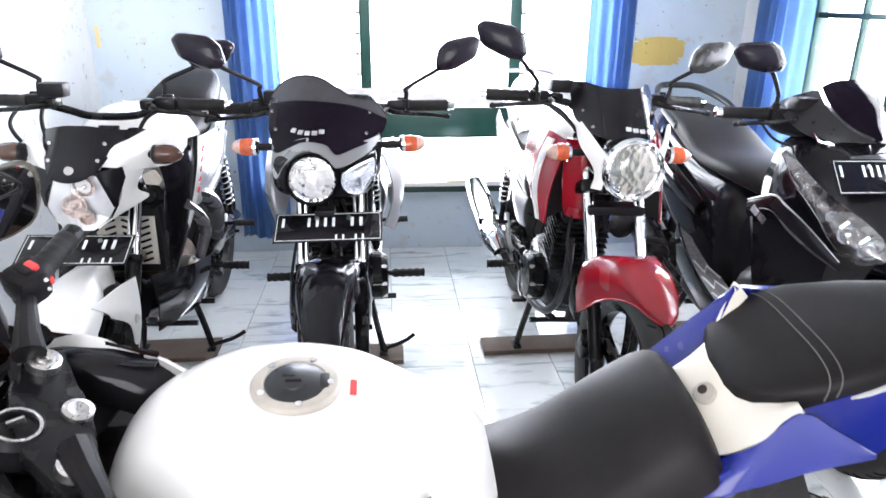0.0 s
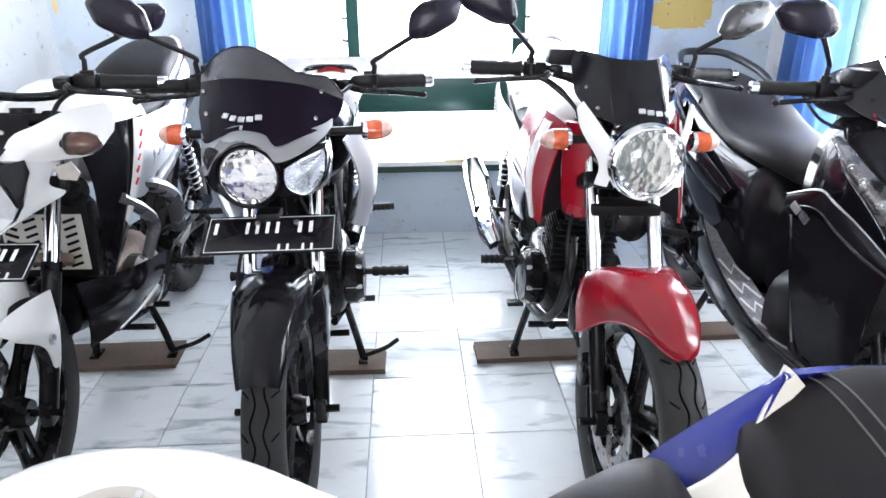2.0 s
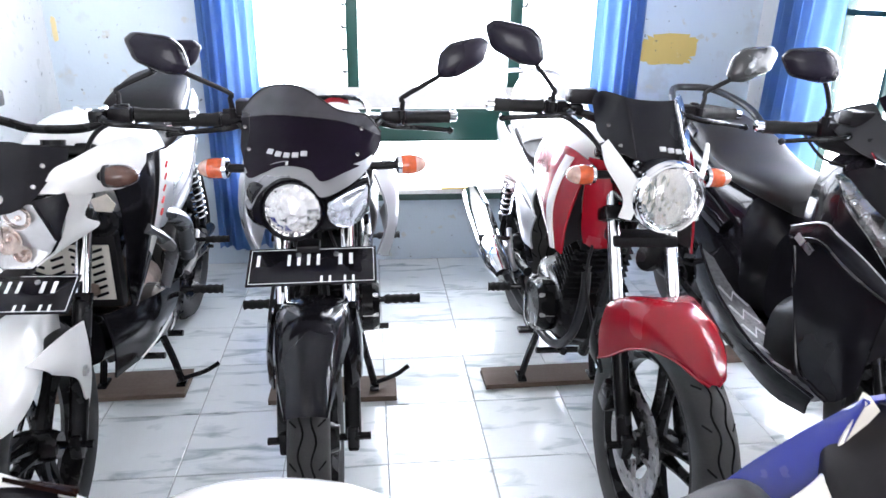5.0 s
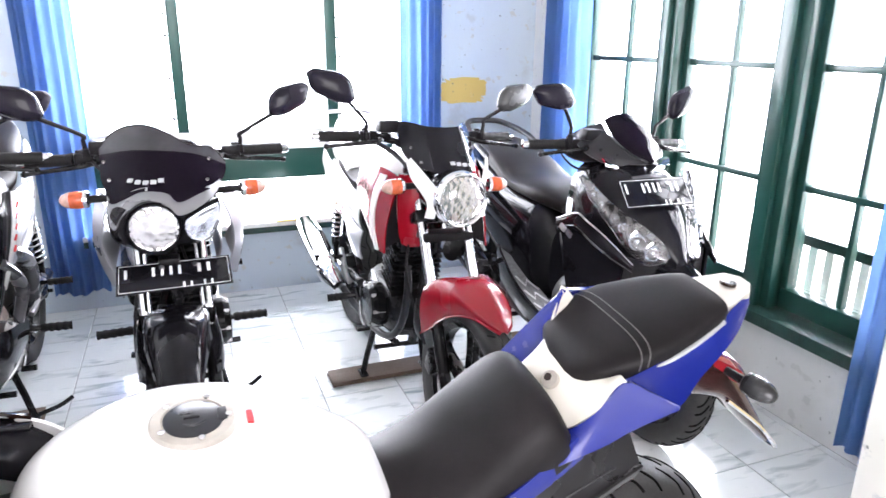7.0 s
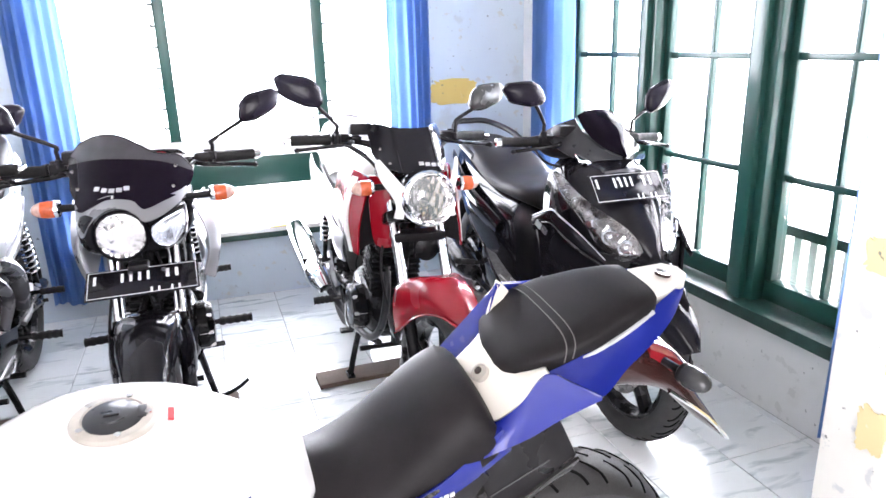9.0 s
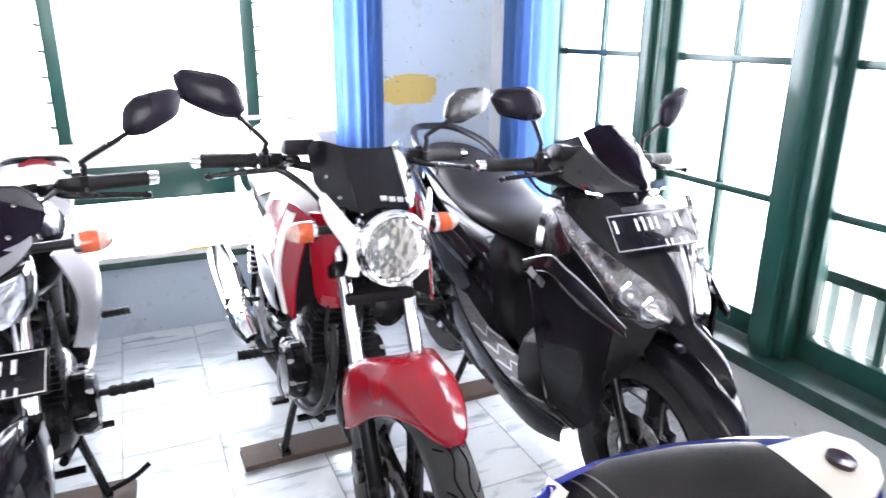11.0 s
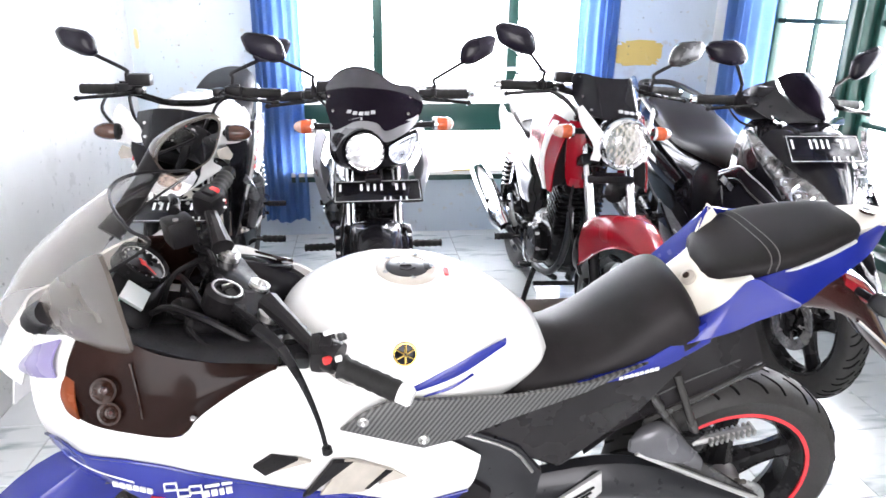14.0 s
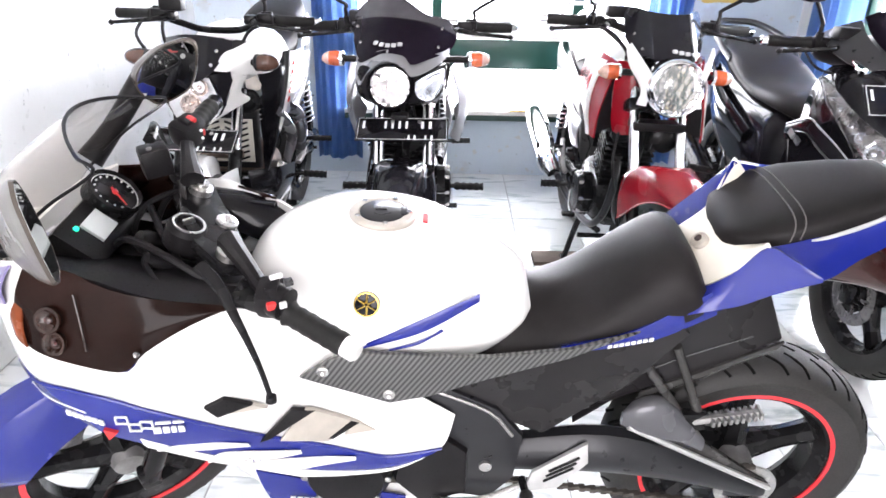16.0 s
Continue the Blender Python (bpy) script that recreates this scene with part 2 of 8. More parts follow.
def tile_glaze():
    """White glazed ceramic with grey-green marbled strokes, each tile with its own cut of the pattern."""
    m = mat("marbled_white_tile", (0.79, 0.82, 0.825), 0.1, var=0.03, rvar=0.06)
    n, l = m.node_tree.nodes, m.node_tree.links
    b = shader(m)
    src = b.inputs["Base Color"].links[0].from_socket
    tc, oi = n.new("ShaderNodeTexCoord"), n.new("ShaderNodeObjectInfo")
    off, mp = n.new("ShaderNodeVectorMath"), n.new("ShaderNodeMapping")
    off.operation = "SCALE"
    off.inputs[0].default_value = (37.0, 19.0, 11.0)
    l.new(oi.outputs["Random"], off.inputs["Scale"])
    mp.inputs["Rotation"].default_value = (0, 0, radians(38))
    mp.inputs["Scale"].default_value = (5, 19, 5)
    l.new(tc.outputs["Object"], mp.inputs["Vector"])
    l.new(off.outputs[0], mp.inputs["Location"])
    t, r, mx = n.new("ShaderNodeTexNoise"), n.new("ShaderNodeMapRange"), n.new("ShaderNodeMix")
    t.inputs["Scale"].default_value, t.inputs["Detail"].default_value, t.inputs["Distortion"].default_value = 1.0, 5, 0.6
    l.new(mp.outputs[0], t.inputs["Vector"])
    r.inputs["From Min"].default_value, r.inputs["From Max"].default_value, r.inputs["To Max"].default_value = 0.55, 0.72, 0.82
    l.new(t.outputs["Fac"], r.inputs["Value"])
    mx.data_type = "RGBA"
    mx.inputs[7].default_value = (0.29, 0.36, 0.375, 1)
    l.new(r.outputs[0], mx.inputs[0])
    l.new(src, mx.inputs[6])
    l.new(mx.outputs[2], b.inputs["Base Color"])
    return m


TILE = tile_glaze()


def plank_wood():
    m = mat("dusty_brown_wood", (0.12, 0.09, 0.07), 0.75, var=0.3, scale=6, bump=0.4, bscale=90)
    n, l = m.node_tree.nodes, m.node_tree.links
    b = shader(m)
    src = b.inputs["Base Color"].links[0].from_socket
    tc, mp, t, mx = n.new("ShaderNodeTexCoord"), n.new("ShaderNodeMapping"), n.new("ShaderNodeTexNoise"), n.new("ShaderNodeMix")
    mp.inputs["Scale"].default_value = (4, 60, 40)
    t.inputs["Scale"].default_value, t.inputs["Detail"].default_value = 1, 4
    l.new(tc.outputs["Object"], mp.inputs["Vector"])
    l.new(mp.outputs[0], t.inputs["Vector"])
    mx.data_type = "RGBA"
    mx.inputs[7].default_value = (0.1, 0.065, 0.045, 1)
    l.new(t.outputs["Fac"], mx.inputs[0])
    l.new(src, mx.inputs[6])
    l.new(mx.outputs[2], b.inputs["Base Color"])
    return m


WOOD = plank_wood()

# ---- mesh tools ----
def part(name, bm, material, parent=None, label="", m=None, solid=0.0):
    """Links a bmesh as one mesh object, under its thing or part."""
    if m is not None:
        bmesh.ops.transform(bm, matrix=m, verts=bm.verts)
    bmesh.ops.recalc_face_normals(bm, faces=bm.faces)
    for f in bm.faces:
        f.smooth = True
    for e in bm.edges:
        if len(e.link_faces) == 2 and e.calc_face_angle(0) > 0.62:
            e.smooth = False
    me = bpy.data.meshes.new(name)
    bm.to_mesh(me)
    bm.free()
    me.materials.append(material)
    ob = new(name, me)
    ob.parent = parent
    if label:
        ob["label"] = label
    return ob


def thing(name, label, category, group="", m=None, kind=""):
    ob = tagged(new(name), label, category, group, kind)
    if m is not None:
        ob.matrix_basis = m
    return ob


def B():
    return bmesh.new()


def smooth_line(pts, per=5):
    """Catmull-Rom through the points (of any width)."""
    p = [np.array(q, float) for q in pts]
    if len(p) < 3 or per < 2:
        return p
    e = [2 * p[0] - p[1]] + p + [2 * p[-1] - p[-2]]
    out = []
    for i in range(1, len(e) - 2):
        for k in range(per):
            t = k / per
            out.append(0.5 * (2 * e[i] + (e[i + 1] - e[i - 1]) * t + (2 * e[i - 1] - 5 * e[i] + 4 * e[i + 1] - e[i + 2]) * t * t
                              + (3 * e[i] - e[i - 1] - 3 * e[i + 1] + e[i + 2]) * t ** 3))
    out.append(p[-1])
    return out


def resample(pts, n):
    line = smooth_line(pts, 8)
    d = [0.0]
    for a, b in zip(line, line[1:]):
        d.append(d[-1] + float(np.linalg.norm(b - a)))
    out = []
    for k in range(n):
        s = d[-1] * k / (n - 1)
        i = min(max(int(np.searchsorted(d, s)) - 1, 0), len(line) - 2)
        w = (s - d[i]) / max(d[i + 1] - d[i], 1e-9)
        out.append(line[i] * (1 - w) + line[i + 1] * w)
    return out


def skin(bm, rings, cap=True, closed=True):
    vs = [[bm.verts.new(tuple(p)) for p in r] for r in rings]
    n = len(vs[0])
    for a, b in zip(vs, vs[1:]):
        for i in range(n if closed else n - 1):
            j = (i + 1) % n
            bm.faces.new((a[i], a[j], b[j], b[i]))
    if cap and closed:
        bm.faces.new(list(reversed(vs[0])))
        bm.faces.new(vs[-1])
    return bm


def tube(bm, pts, r, n=10, per=5, flat=1.0):
    """A round bar along a smooth line; r one radius, or one for each point."""
    rs = r if isinstance(r, (list, tuple)) else [r] * len(pts)
    line = smooth_line([(*p, q) for p, q in zip(pts, rs)], per)
    c = [Vector(p[:3]) for p in line]
    rings, up = [], None
    for i, p in enumerate(c):
        d = (c[min(i + 1, len(c) - 1)] - c[max(i - 1, 0)]).normalized()
        if up is None:
            up = d.orthogonal().normalized() if abs(d.z) > 0.9 else Vector((0, 0, 1))
        up = (up - d * up.dot(d)).normalized()
        side = d.cross(up)
        q = max(line[i][3], 1e-4)
        rings.append([p + (side * math.cos(a) + up * math.sin(a) * flat) * q for a in (2 * math.pi * k / n for k in range(n))])
    return skin(bm, rings)


def lathe(bm, prof, centre, axis=(0, 1, 0), n=32, closed=False):
    """Turns a profile of (radius, height along the axis) round the axis."""
    ax = Vector(axis).normalized()
    u = ax.orthogonal().normalized()
    v = ax.cross(u)
    c = Vector(centre)
    rings = [[c + ax * h + (u * math.cos(a) + v * math.sin(a)) * max(r, 1e-4) for a in (2 * math.pi * k / n for k in range(n))] for r, h in prof]
    if closed:
        rings.append(rings[0])
        vs = [[bm.verts.new(p) for p in r] for r in rings[:-1]]
        vs.append(vs[0])
        for a, b in zip(vs, vs[1:]):
            for i in range(n):
                j = (i + 1) % n
                bm.faces.new((a[i], a[j], b[j], b[i]))
        return bm
    return skin(bm, rings)


def box(bm, c, s, bev=0.0, m=None):
    g = bmesh.ops.create_cube(bm, size=1.0)
    vs = g["verts"]
    bmesh.ops.scale(bm, vec=s, verts=vs)
    if bev:
        es = list({e for v in vs for e in v.link_edges})
        r = bmesh.ops.bevel(bm, geom=es, offset=bev, segments=2, profile=0.6, affect="EDGES")
        vs = list({v for f in r["faces"] for v in f.verts} | {v for v in vs if v.is_valid})
    mm = Matrix.Translation(c) @ (m if m is not None else Matrix.Identity(4))
    bmesh.ops.transform(bm, matrix=mm, verts=vs)
    return bm


def prism(bm, outline, y0, y1, bev=0.004, y=None):
    """A plate: an outline in (x, z), from y0 to y1; y(x, z) may shift it sideways."""
    f = y if y else (lambda a, b: 0.0)
    a = [bm.verts.new((p[0], y0 + f(*p[:2]), p[1])) for p in outline]
    b = [bm.verts.new((p[0], y1 + f(*p[:2]), p[1])) for p in outline]
    n = len(a)
    faces = [bm.faces.new(a), bm.faces.new(list(reversed(b)))]
    for i in range(n):
        faces.append(bm.faces.new((a[i], b[i], b[(i + 1) % n], a[(i + 1) % n])))
    if bev:
        es = list({e for q in faces[:2] for e in q.edges})
        bmesh.ops.bevel(bm, geom=es, offset=bev, segments=2, profile=0.6, affect="EDGES")
    return bm


def strip(bm, a, b, bulge=0.0, nu=16, nv=7, thick=0.004, out=(0, 1, 0), power=1.0):
    """A curved panel between two lines, swelling towards out, with a thickness."""
    A, C = resample(a, nu), resample(b, nu)
    o = np.array(out, float)
    rows = []
    for k in range(nv):
        v = k / (nv - 1)
        s = math.sin(math.pi * v) ** power * bulge
        rows.append([p * (1 - v) + q * v + o * s for p, q in zip(A, C)])
    new_v = [[bm.verts.new(tuple(p)) for p in r] for r in rows]
    fs = []
    for r, q in zip(new_v, new_v[1:]):
        for i in range(nu - 1):
            fs.append(bm.faces.new((r[i], r[i + 1], q[i + 1], q[i])))
    bmesh.ops.recalc_face_normals(bm, faces=fs)
    if sum((f.normal.dot(Vector(out)) for f in fs)) < 0:
        bmesh.ops.reverse_faces(bm, faces=fs)
    if thick:
        bmesh.ops.solidify(bm, geom=fs, thickness=thick)
    return bm


def body(bm, secs, n=24, per=4):
    """A hull along x from sections (x, z_bottom, z_top, half_width, squareness, y_shift)."""
    secs = [tuple(s) + (2.4, 0.0)[len(s) - 4:] for s in secs]
    rings = []
    for x, z0, z1, w, p, dy in smooth_line(secs, per):
        w, h, cz = max(w, 1e-3), max((z1 - z0) / 2, 1e-3), (z0 + z1) / 2
        ring = []
        for k in range(n):
            a = 2 * math.pi * k / n
            c, s = math.cos(a), math.sin(a)
            ring.append((x, dy + w * math.copysign(abs(c) ** (2 / p), c), cz + h * math.copysign(abs(s) ** (2 / p), s)))
        rings.append(ring)
    return skin(bm, rings)


def plate(bm, pts, thick=0.005):
    """A faceted plate through the given corners."""
    f = bm.faces.new([bm.verts.new(p) for p in pts])
    fs = bmesh.ops.triangulate(bm, faces=[f])["faces"]
    bmesh.ops.solidify(bm, geom=fs, thickness=thick)
    return bm


def both(make, name, material, parent, label="", m=None):
    """The same part on either side of a machine."""
    for s in (1, -1):
        bm = make(B())
        if s < 0:
            bmesh.ops.scale(bm, vec=(1, -1, 1), verts=bm.verts)
        part(name, bm, material, parent, label, m)


def rods(bm, pairs, r, n=8):
    for a, b in pairs:
        tube(bm, [a, b], r, n, 1)
    return bm


def text_bars(bm, c, u, v, widths, height, gap, depth=0.0015):
    """A line of writing as plain bars from c along u, upright along v."""
    u, v = Vector(u).normalized(), Vector(v).normalized()
    w = u.cross(v)
    x = 0.0
    for k in widths:
        if k > 0:
            o = Vector(c) + u * (x + k / 2)
            m = Matrix((u, v, w)).transposed().to_4x4()
            box(bm, o, (k, height, depth), 0, m)
        x += abs(k) + gap
    return bm


def along(pts):
    """A smooth height over width: z at y through the given (y, z)."""
    q = np.array(smooth_line([(*p, 0.0) for p in pts], 6))
    return lambda y: float(np.interp(y, q[:, 0], q[:, 1]))


def sheet(bm, y0, y1, low, high, depth, nu=28, nv=8, thick=0.004):
    """A moulded panel seen from the front: from low(y) up to high(y), at x = depth(y, z)."""
    rows = []
    for k in range(nv):
        row = []
        for i in range(nu + 1):
            y = y0 + (y1 - y0) * i / nu
            z = low(y) + (high(y) - low(y)) * k / (nv - 1)
            row.append(bm.verts.new((depth(y, z), y, z)))
        rows.append(row)
    fs = [bm.faces.new((r[i], r[i + 1], q[i + 1], q[i])) for r, q in zip(rows, rows[1:]) for i in range(nu)]
    bmesh.ops.recalc_face_normals(bm, faces=fs)
    if sum(f.normal.x for f in fs) < 0:
        bmesh.ops.reverse_faces(bm, faces=fs)
    bmesh.ops.solidify(bm, geom=fs, thickness=thick)
    return bm


def shell(bm, lines, nu=24, per=4, thick=0.004, out=(0, 0, 1)):
    """A moulded skin through several lines that run the same way."""
    grid = [resample(l, nu) for l in lines]
    cols = [smooth_line([g[i] for g in grid], per) for i in range(nu)]
    vs = [[bm.verts.new(tuple(p)) for p in c] for c in cols]
    fs = [bm.faces.new((a[j], a[j + 1], b[j + 1], b[j])) for a, b in zip(vs, vs[1:]) for j in range(len(a) - 1)]
    bmesh.ops.recalc_face_normals(bm, faces=fs)
    if sum(f.normal.dot(Vector(out)) for f in fs) < 0:
        bmesh.ops.reverse_faces(bm, faces=fs)
    if thick:
        bmesh.ops.solidify(bm, geom=fs, thickness=thick)
    return bm


def mirrored(lines):
    """Lines of one half, edge first and centre last, carried over to the other side."""
    return lines + [[(p[0], -p[1], p[2]) for p in l] for l in reversed(lines[:-1])]


def marks_on(depth, y0, y1, z, n, height, parent, S, arc=0.0, slope=0.0):
    """A row of small raised bars that lies on a moulded panel, each a part of its own."""
    step = (y1 - y0) / n
    for k in range(n):
        y = y0 + step * (k + 0.5)
        zz = z + arc * (2 * (k + 0.5) / n - 1) ** 2 + slope * (y - y0)
        tilt = math.degrees(math.atan2(depth(y, zz + 0.01) - depth(y, zz - 0.01), 0.02))
        turn = math.degrees(math.atan2(depth(y - 0.01, zz) - depth(y + 0.01, zz), 0.02))
        bm = box(B(), (depth(y, zz) + 0.004, y, zz), (0.003, step * 0.74, height), 0, pose(0, 0, 0, 0, 0, turn) @ pose(0, 0, 0, 0, tilt, 0))
        part("visor_mark", bm, PALEMARK, parent, "pale raised maker's mark", S)


def mark_row(name, c, u, v, widths, height, gap, material, parent, label, depth=0.002):
    """A line of writing, each character a plain bar of its own."""
    x = 0.0
    for k in widths:
        part(name, text_bars(B(), tuple(Vector(c) + Vector(u).normalized() * x), u, v, (k,), height, 0, depth), material, parent, label)
        x += k + gap


# ---- the room ----
BACK, LEFT, RIGHT, FRONT, TOP = 3.47, -1.38, 1.83, -2.7, 2.9


def slab(name, boxes, material, label, bev=0.0):
    bm = B()
    for (x0, x1), (y0, y1), (z0, z1) in boxes:
        box(bm, ((x0 + x1) / 2, (y0 + y1) / 2, (z0 + z1) / 2), (x1 - x0, y1 - y0, z1 - z0), bev)
    return tagged(part(name, bm, material), label, name.split("_")[0], kind="structure")


floor = slab("floor", [((LEFT - 0.15, RIGHT + 0.15), (FRONT - 0.15, BACK + 0.15), (-0.1, -0.004))], GROUT, "white marbled ceramic tile floor with grey joints")
slab("wall_north", [((LEFT - 0.15, -0.62), (BACK, BACK + 0.16), (0, TOP)), ((1.14, RIGHT + 0.15), (BACK, BACK + 0.16), (0, TOP)),
                    ((-0.62, 1.14), (BACK, BACK + 0.16), (0, 0.325)), ((-0.62, 1.14), (BACK, BACK + 0.16), (2.25, TOP))], WALLBLUE,
     "pale blue limewashed wall with scuffs and peeling spots")
slab("wall_west", [((LEFT - 0.15, LEFT), (FRONT, BACK), (0, TOP))], WALLWHITE, "white limewashed plaster wall in bright daylight")
slab("wall_east", [((RIGHT, RIGHT + 0.17), (0.75, BACK), (0, 0.31)), ((RIGHT, RIGHT + 0.17), (0.75, BACK), (2.3, TOP)),
                   ((RIGHT, RIGHT + 0.17), (3.06, BACK), (0.31, 2.3)), ((RIGHT, RIGHT + 0.17), (0.75, 1.14), (0.31, 2.3)),
                   ((RIGHT, RIGHT + 0.17), (FRONT, 0.75), (0, TOP))], WALLWHITE, "white plastered wall below a row of green windows")
slab("wall_south", [((LEFT - 0.15, -1.3), (FRONT - 0.16, FRONT), (0, TOP)), ((1.25, RIGHT + 0.17), (FRONT - 0.16, FRONT), (0, TOP)),
                    ((-1.3, 1.25), (FRONT - 0.16, FRONT), (2.5, TOP))], WALLWHITE, "white plaster wall round the wide entrance")
slab("ceiling", [((LEFT - 0.15, RIGHT + 0.17), (FRONT - 0.16, BACK + 0.16), (TOP, TOP + 0.1))], CEILING, "plain unseen ceiling, greyed to limit reflected light")
slab("wall_pier", [((1.18, 1.42), (0.59, 0.74), (0, TOP))], WALLYELLOW, "white plaster pier with yellow stains and cracked edge", 0.006)
slab("door_1", [((1.195, 1.26), (0.50, 0.588), (0, 2.2)), ((1.205, 1.245), (-0.25, 0.497), (0.01, 2.16))], GREENOLD, "dark green painted door and frame beside the pier", 0.004)

# back window: two mullions on a pale transom over a green board
win = tagged(new("window_1"), "back window with dark green mullions and board", "window", kind="structure")
for x0, x1 in ((-0.115, -0.06), (0.635, 0.695)):
    part("mullion", box(B(), ((x0 + x1) / 2, 3.535, 1.55), (x1 - x0, 0.07, 1.4), 0.004), GREEN, win)
part("board", box(B(), (0.26, 3.52, 0.673), (1.755, 0.03, 0.156), 0.004), GREEN, win)
part("transom", box(B(), (0.26, 3.525, 0.805), (1.755, 0.05, 0.1), 0.004), WHITEWOOD, win, "pale weathered wooden transom")
part("sill_edge", box(B(), (0.26, 3.455, 0.34), (1.76, 0.07, 0.03), 0.004), GREENOLD, win)
part("sill", box(B(), (0.26, 3.52, 0.368), (1.755, 0.2, 0.024), 0.004), WHITEWOOD, win, "pale sunlit window sill")
for x in (-0.607, 1.127):
    part("jamb", box(B(), (x, 3.535, 1.32), (0.024, 0.08, 1.84), 0.003), GREEN, win)
for x, s in ((-0.115, -1), (0.695, 1)):
    for k in range(13):
        z = 0.92 + 0.098 * k
        bm = box(B(), (x + s * 0.011, 3.52, z), (0.02, 0.03, 0.012), 0.002)
        box(bm, (x + s * 0.018, 3.51, z + 0.012), (0.008, 0.02, 0.022), 0.002)
        part("louvre_clip", bm, CLIP, win)
bm = box(B(), (0.40, 3.42, 0.385), (0.16, 0.02, 0.008), 0.002)
tagged(part("wood_strip", bm, PATCH), "thin yellowish wooden strip lying on the sill", "strip")

# east windows: deep green posts, glazed casements with crossed bars
win2 = tagged(new("window_2"), "row of dark green casement windows with small panes", "window", kind="structure")
for y0, y1 in ((3.03, 3.06), (2.30, 2.41), (1.64, 1.77), (1.14, 1.18)):
    bm = box(B(), (1.925, (y0 + y1) / 2, 1.33), (0.13, y1 - y0, 1.94), 0.006)
    if y1 - y0 > 0.1:
        box(bm, (1.85, (y0 + y1) / 2, 1.33), (0.03, (y1 - y0) * 0.45, 1.94), 0.005)
    part("post", bm, GREEN, win2)
part("window_sill", box(B(), (1.88, 2.1, 0.335), (0.17, 1.92, 0.048), 0.006), GREENOLD, win2)
part("head", box(B(), (1.925, 2.1, 2.27), (0.13, 1.92, 0.06), 0.004), GREEN, win2)
for y0, y1, ym in ((2.41, 3.03, 2.71), (1.77, 2.30, 2.03), (1.18, 1.64, 1.405)):
    bm = box(B(), (1.935, (y0 + y1) / 2, 0.40), (0.05, y1 - y0 - 0.004, 0.075), 0.004)
    box(bm, (1.935, (y0 + y1) / 2, 2.21), (0.05, y1 - y0 - 0.004, 0.06), 0.004)
    for y in (y0 + 0.017, y1 - 0.017):
        box(bm, (1.935, y, 1.305), (0.048, 0.03, 1.73), 0.003)
    case = part("casement", bm, GREEN, win2)
    for z in (0.815, 1.222, 1.63):
        part("glazing_bar", box(B(), (1.935, (y0 + y1) / 2, z), (0.032, y1 - y0 - 0.07, 0.024), 0.003), GREEN, case)
    part("glazing_bar", box(B(), (1.937, ym, 1.305), (0.028, 0.02, 1.73), 0.003), GREEN, case)
    zs = (0.437, 0.803, 1.21, 1.618, 2.18)
    for za, zb in zip(zs, zs[1:]):
        for ya, yb in ((y0 + 0.034, ym - 0.01), (ym + 0.01, y1 - 0.034)):
            p = part("pane", box(B(), (1.938, (ya + yb) / 2, (za + zb) / 2 + 0.006), (0.003, yb - ya, zb - za - 0.022)), PANE, case)
            p.visible_shadow = False


def curtain(c0, c1, z0, z1, folds, depth, seed, label):
    """A gathered cloth from c0 to c1 (x, y), hanging from z1 down to z0."""
    rnd = random.Random(seed)
    a, b = Vector((*c0, 0)), Vector((*c1, 0))
    d = (b - a)
    nrm = Vector((-d.y, d.x, 0)).normalized()
    ph = [rnd.uniform(-0.5, 0.5) for _ in range(folds + 2)]
    bm, rows, nu = B(), [], folds * 9
    for j in range(16):
        v = j / 15
        z = z1 + (z0 - z1) * v
        row = []
        for i in range(nu + 1):
            u = i / nu
            k = u * folds
            w = ph[int(k)] * (1 - k % 1) + ph[int(k) + 1] * (k % 1)
            o = math.sin(2 * math.pi * k + w * 2 + v * w) * depth * (0.75 + 0.35 * w) + 0.012 * math.sin(3 * v + 5 * u)
            p = a + d * (u + 0.03 * w * v * math.sin(math.pi * u)) + nrm * o
            row.append(bm.verts.new((p.x, p.y, z + 0.01 * math.sin(k * 2))))
        rows.append(row)
    fs = [bm.faces.new((r[i], r[i + 1], q[i + 1], q[i])) for r, q in zip(rows, rows[1:]) for i in range(nu)]
    bmesh.ops.solidify(bm, geom=fs, thickness=0.002)
    ob = part("curtain", bm, CURTAIN)
    return tagged(ob, label, "curtain", "blue window curtains")


curtain((-0.745, 3.425), (-0.50, 3.42), 0.10, 2.45, 5, 0.022, 1, "gathered blue cloth curtain beside the back window")
curtain((1.02, 3.425), (1.25, 3.42), 0.10, 2.45, 5, 0.022, 2, "gathered blue cloth curtain beside the yellow patch")
curtain((1.765, 3.24), (1.785, 2.80), 0.10, 2.45, 6, 0.022, 3, "gathered blue cloth curtain in the room corner")
curtain((1.775, 1.215), (1.785, 0.93), 0.06, 2.45, 5, 0.022, 4, "gathered blue cloth curtain at the near end of windows")


def flake(name, cx, cz, w, h, seed, y, label, material=PATCH):
    rnd = random.Random(seed)
    pts = []
    for k in range(40):
        a = 2 * math.pi * k / 40
        c, s = math.cos(a), math.sin(a)
        r = rnd.choice((0.8, 0.9, 0.97, 1.0, 1.02, 1.06)) + rnd.uniform(-0.03, 0.03)
        pts.append((cx + w / 2 * math.copysign(abs(c) ** 0.45, c) * r, cz + h / 2 * math.copysign(abs(s) ** 0.45, s) * r))
    return tagged(part(name, prism(B(), pts, y, y + 0.0025, 0), material), label, "wall patch")


def pier_stain(y, z, w, h, seed):
    ob = flake("wall_patch", y, z, w, h, seed, 0.0, "faint yellow stain on the white plaster pier", STAIN)
    ob.data.transform(Matrix(((0, -1, 0, 1.1795), (1, 0, 0, 0), (0, 0, 1, 0), (0, 0, 0, 1))))


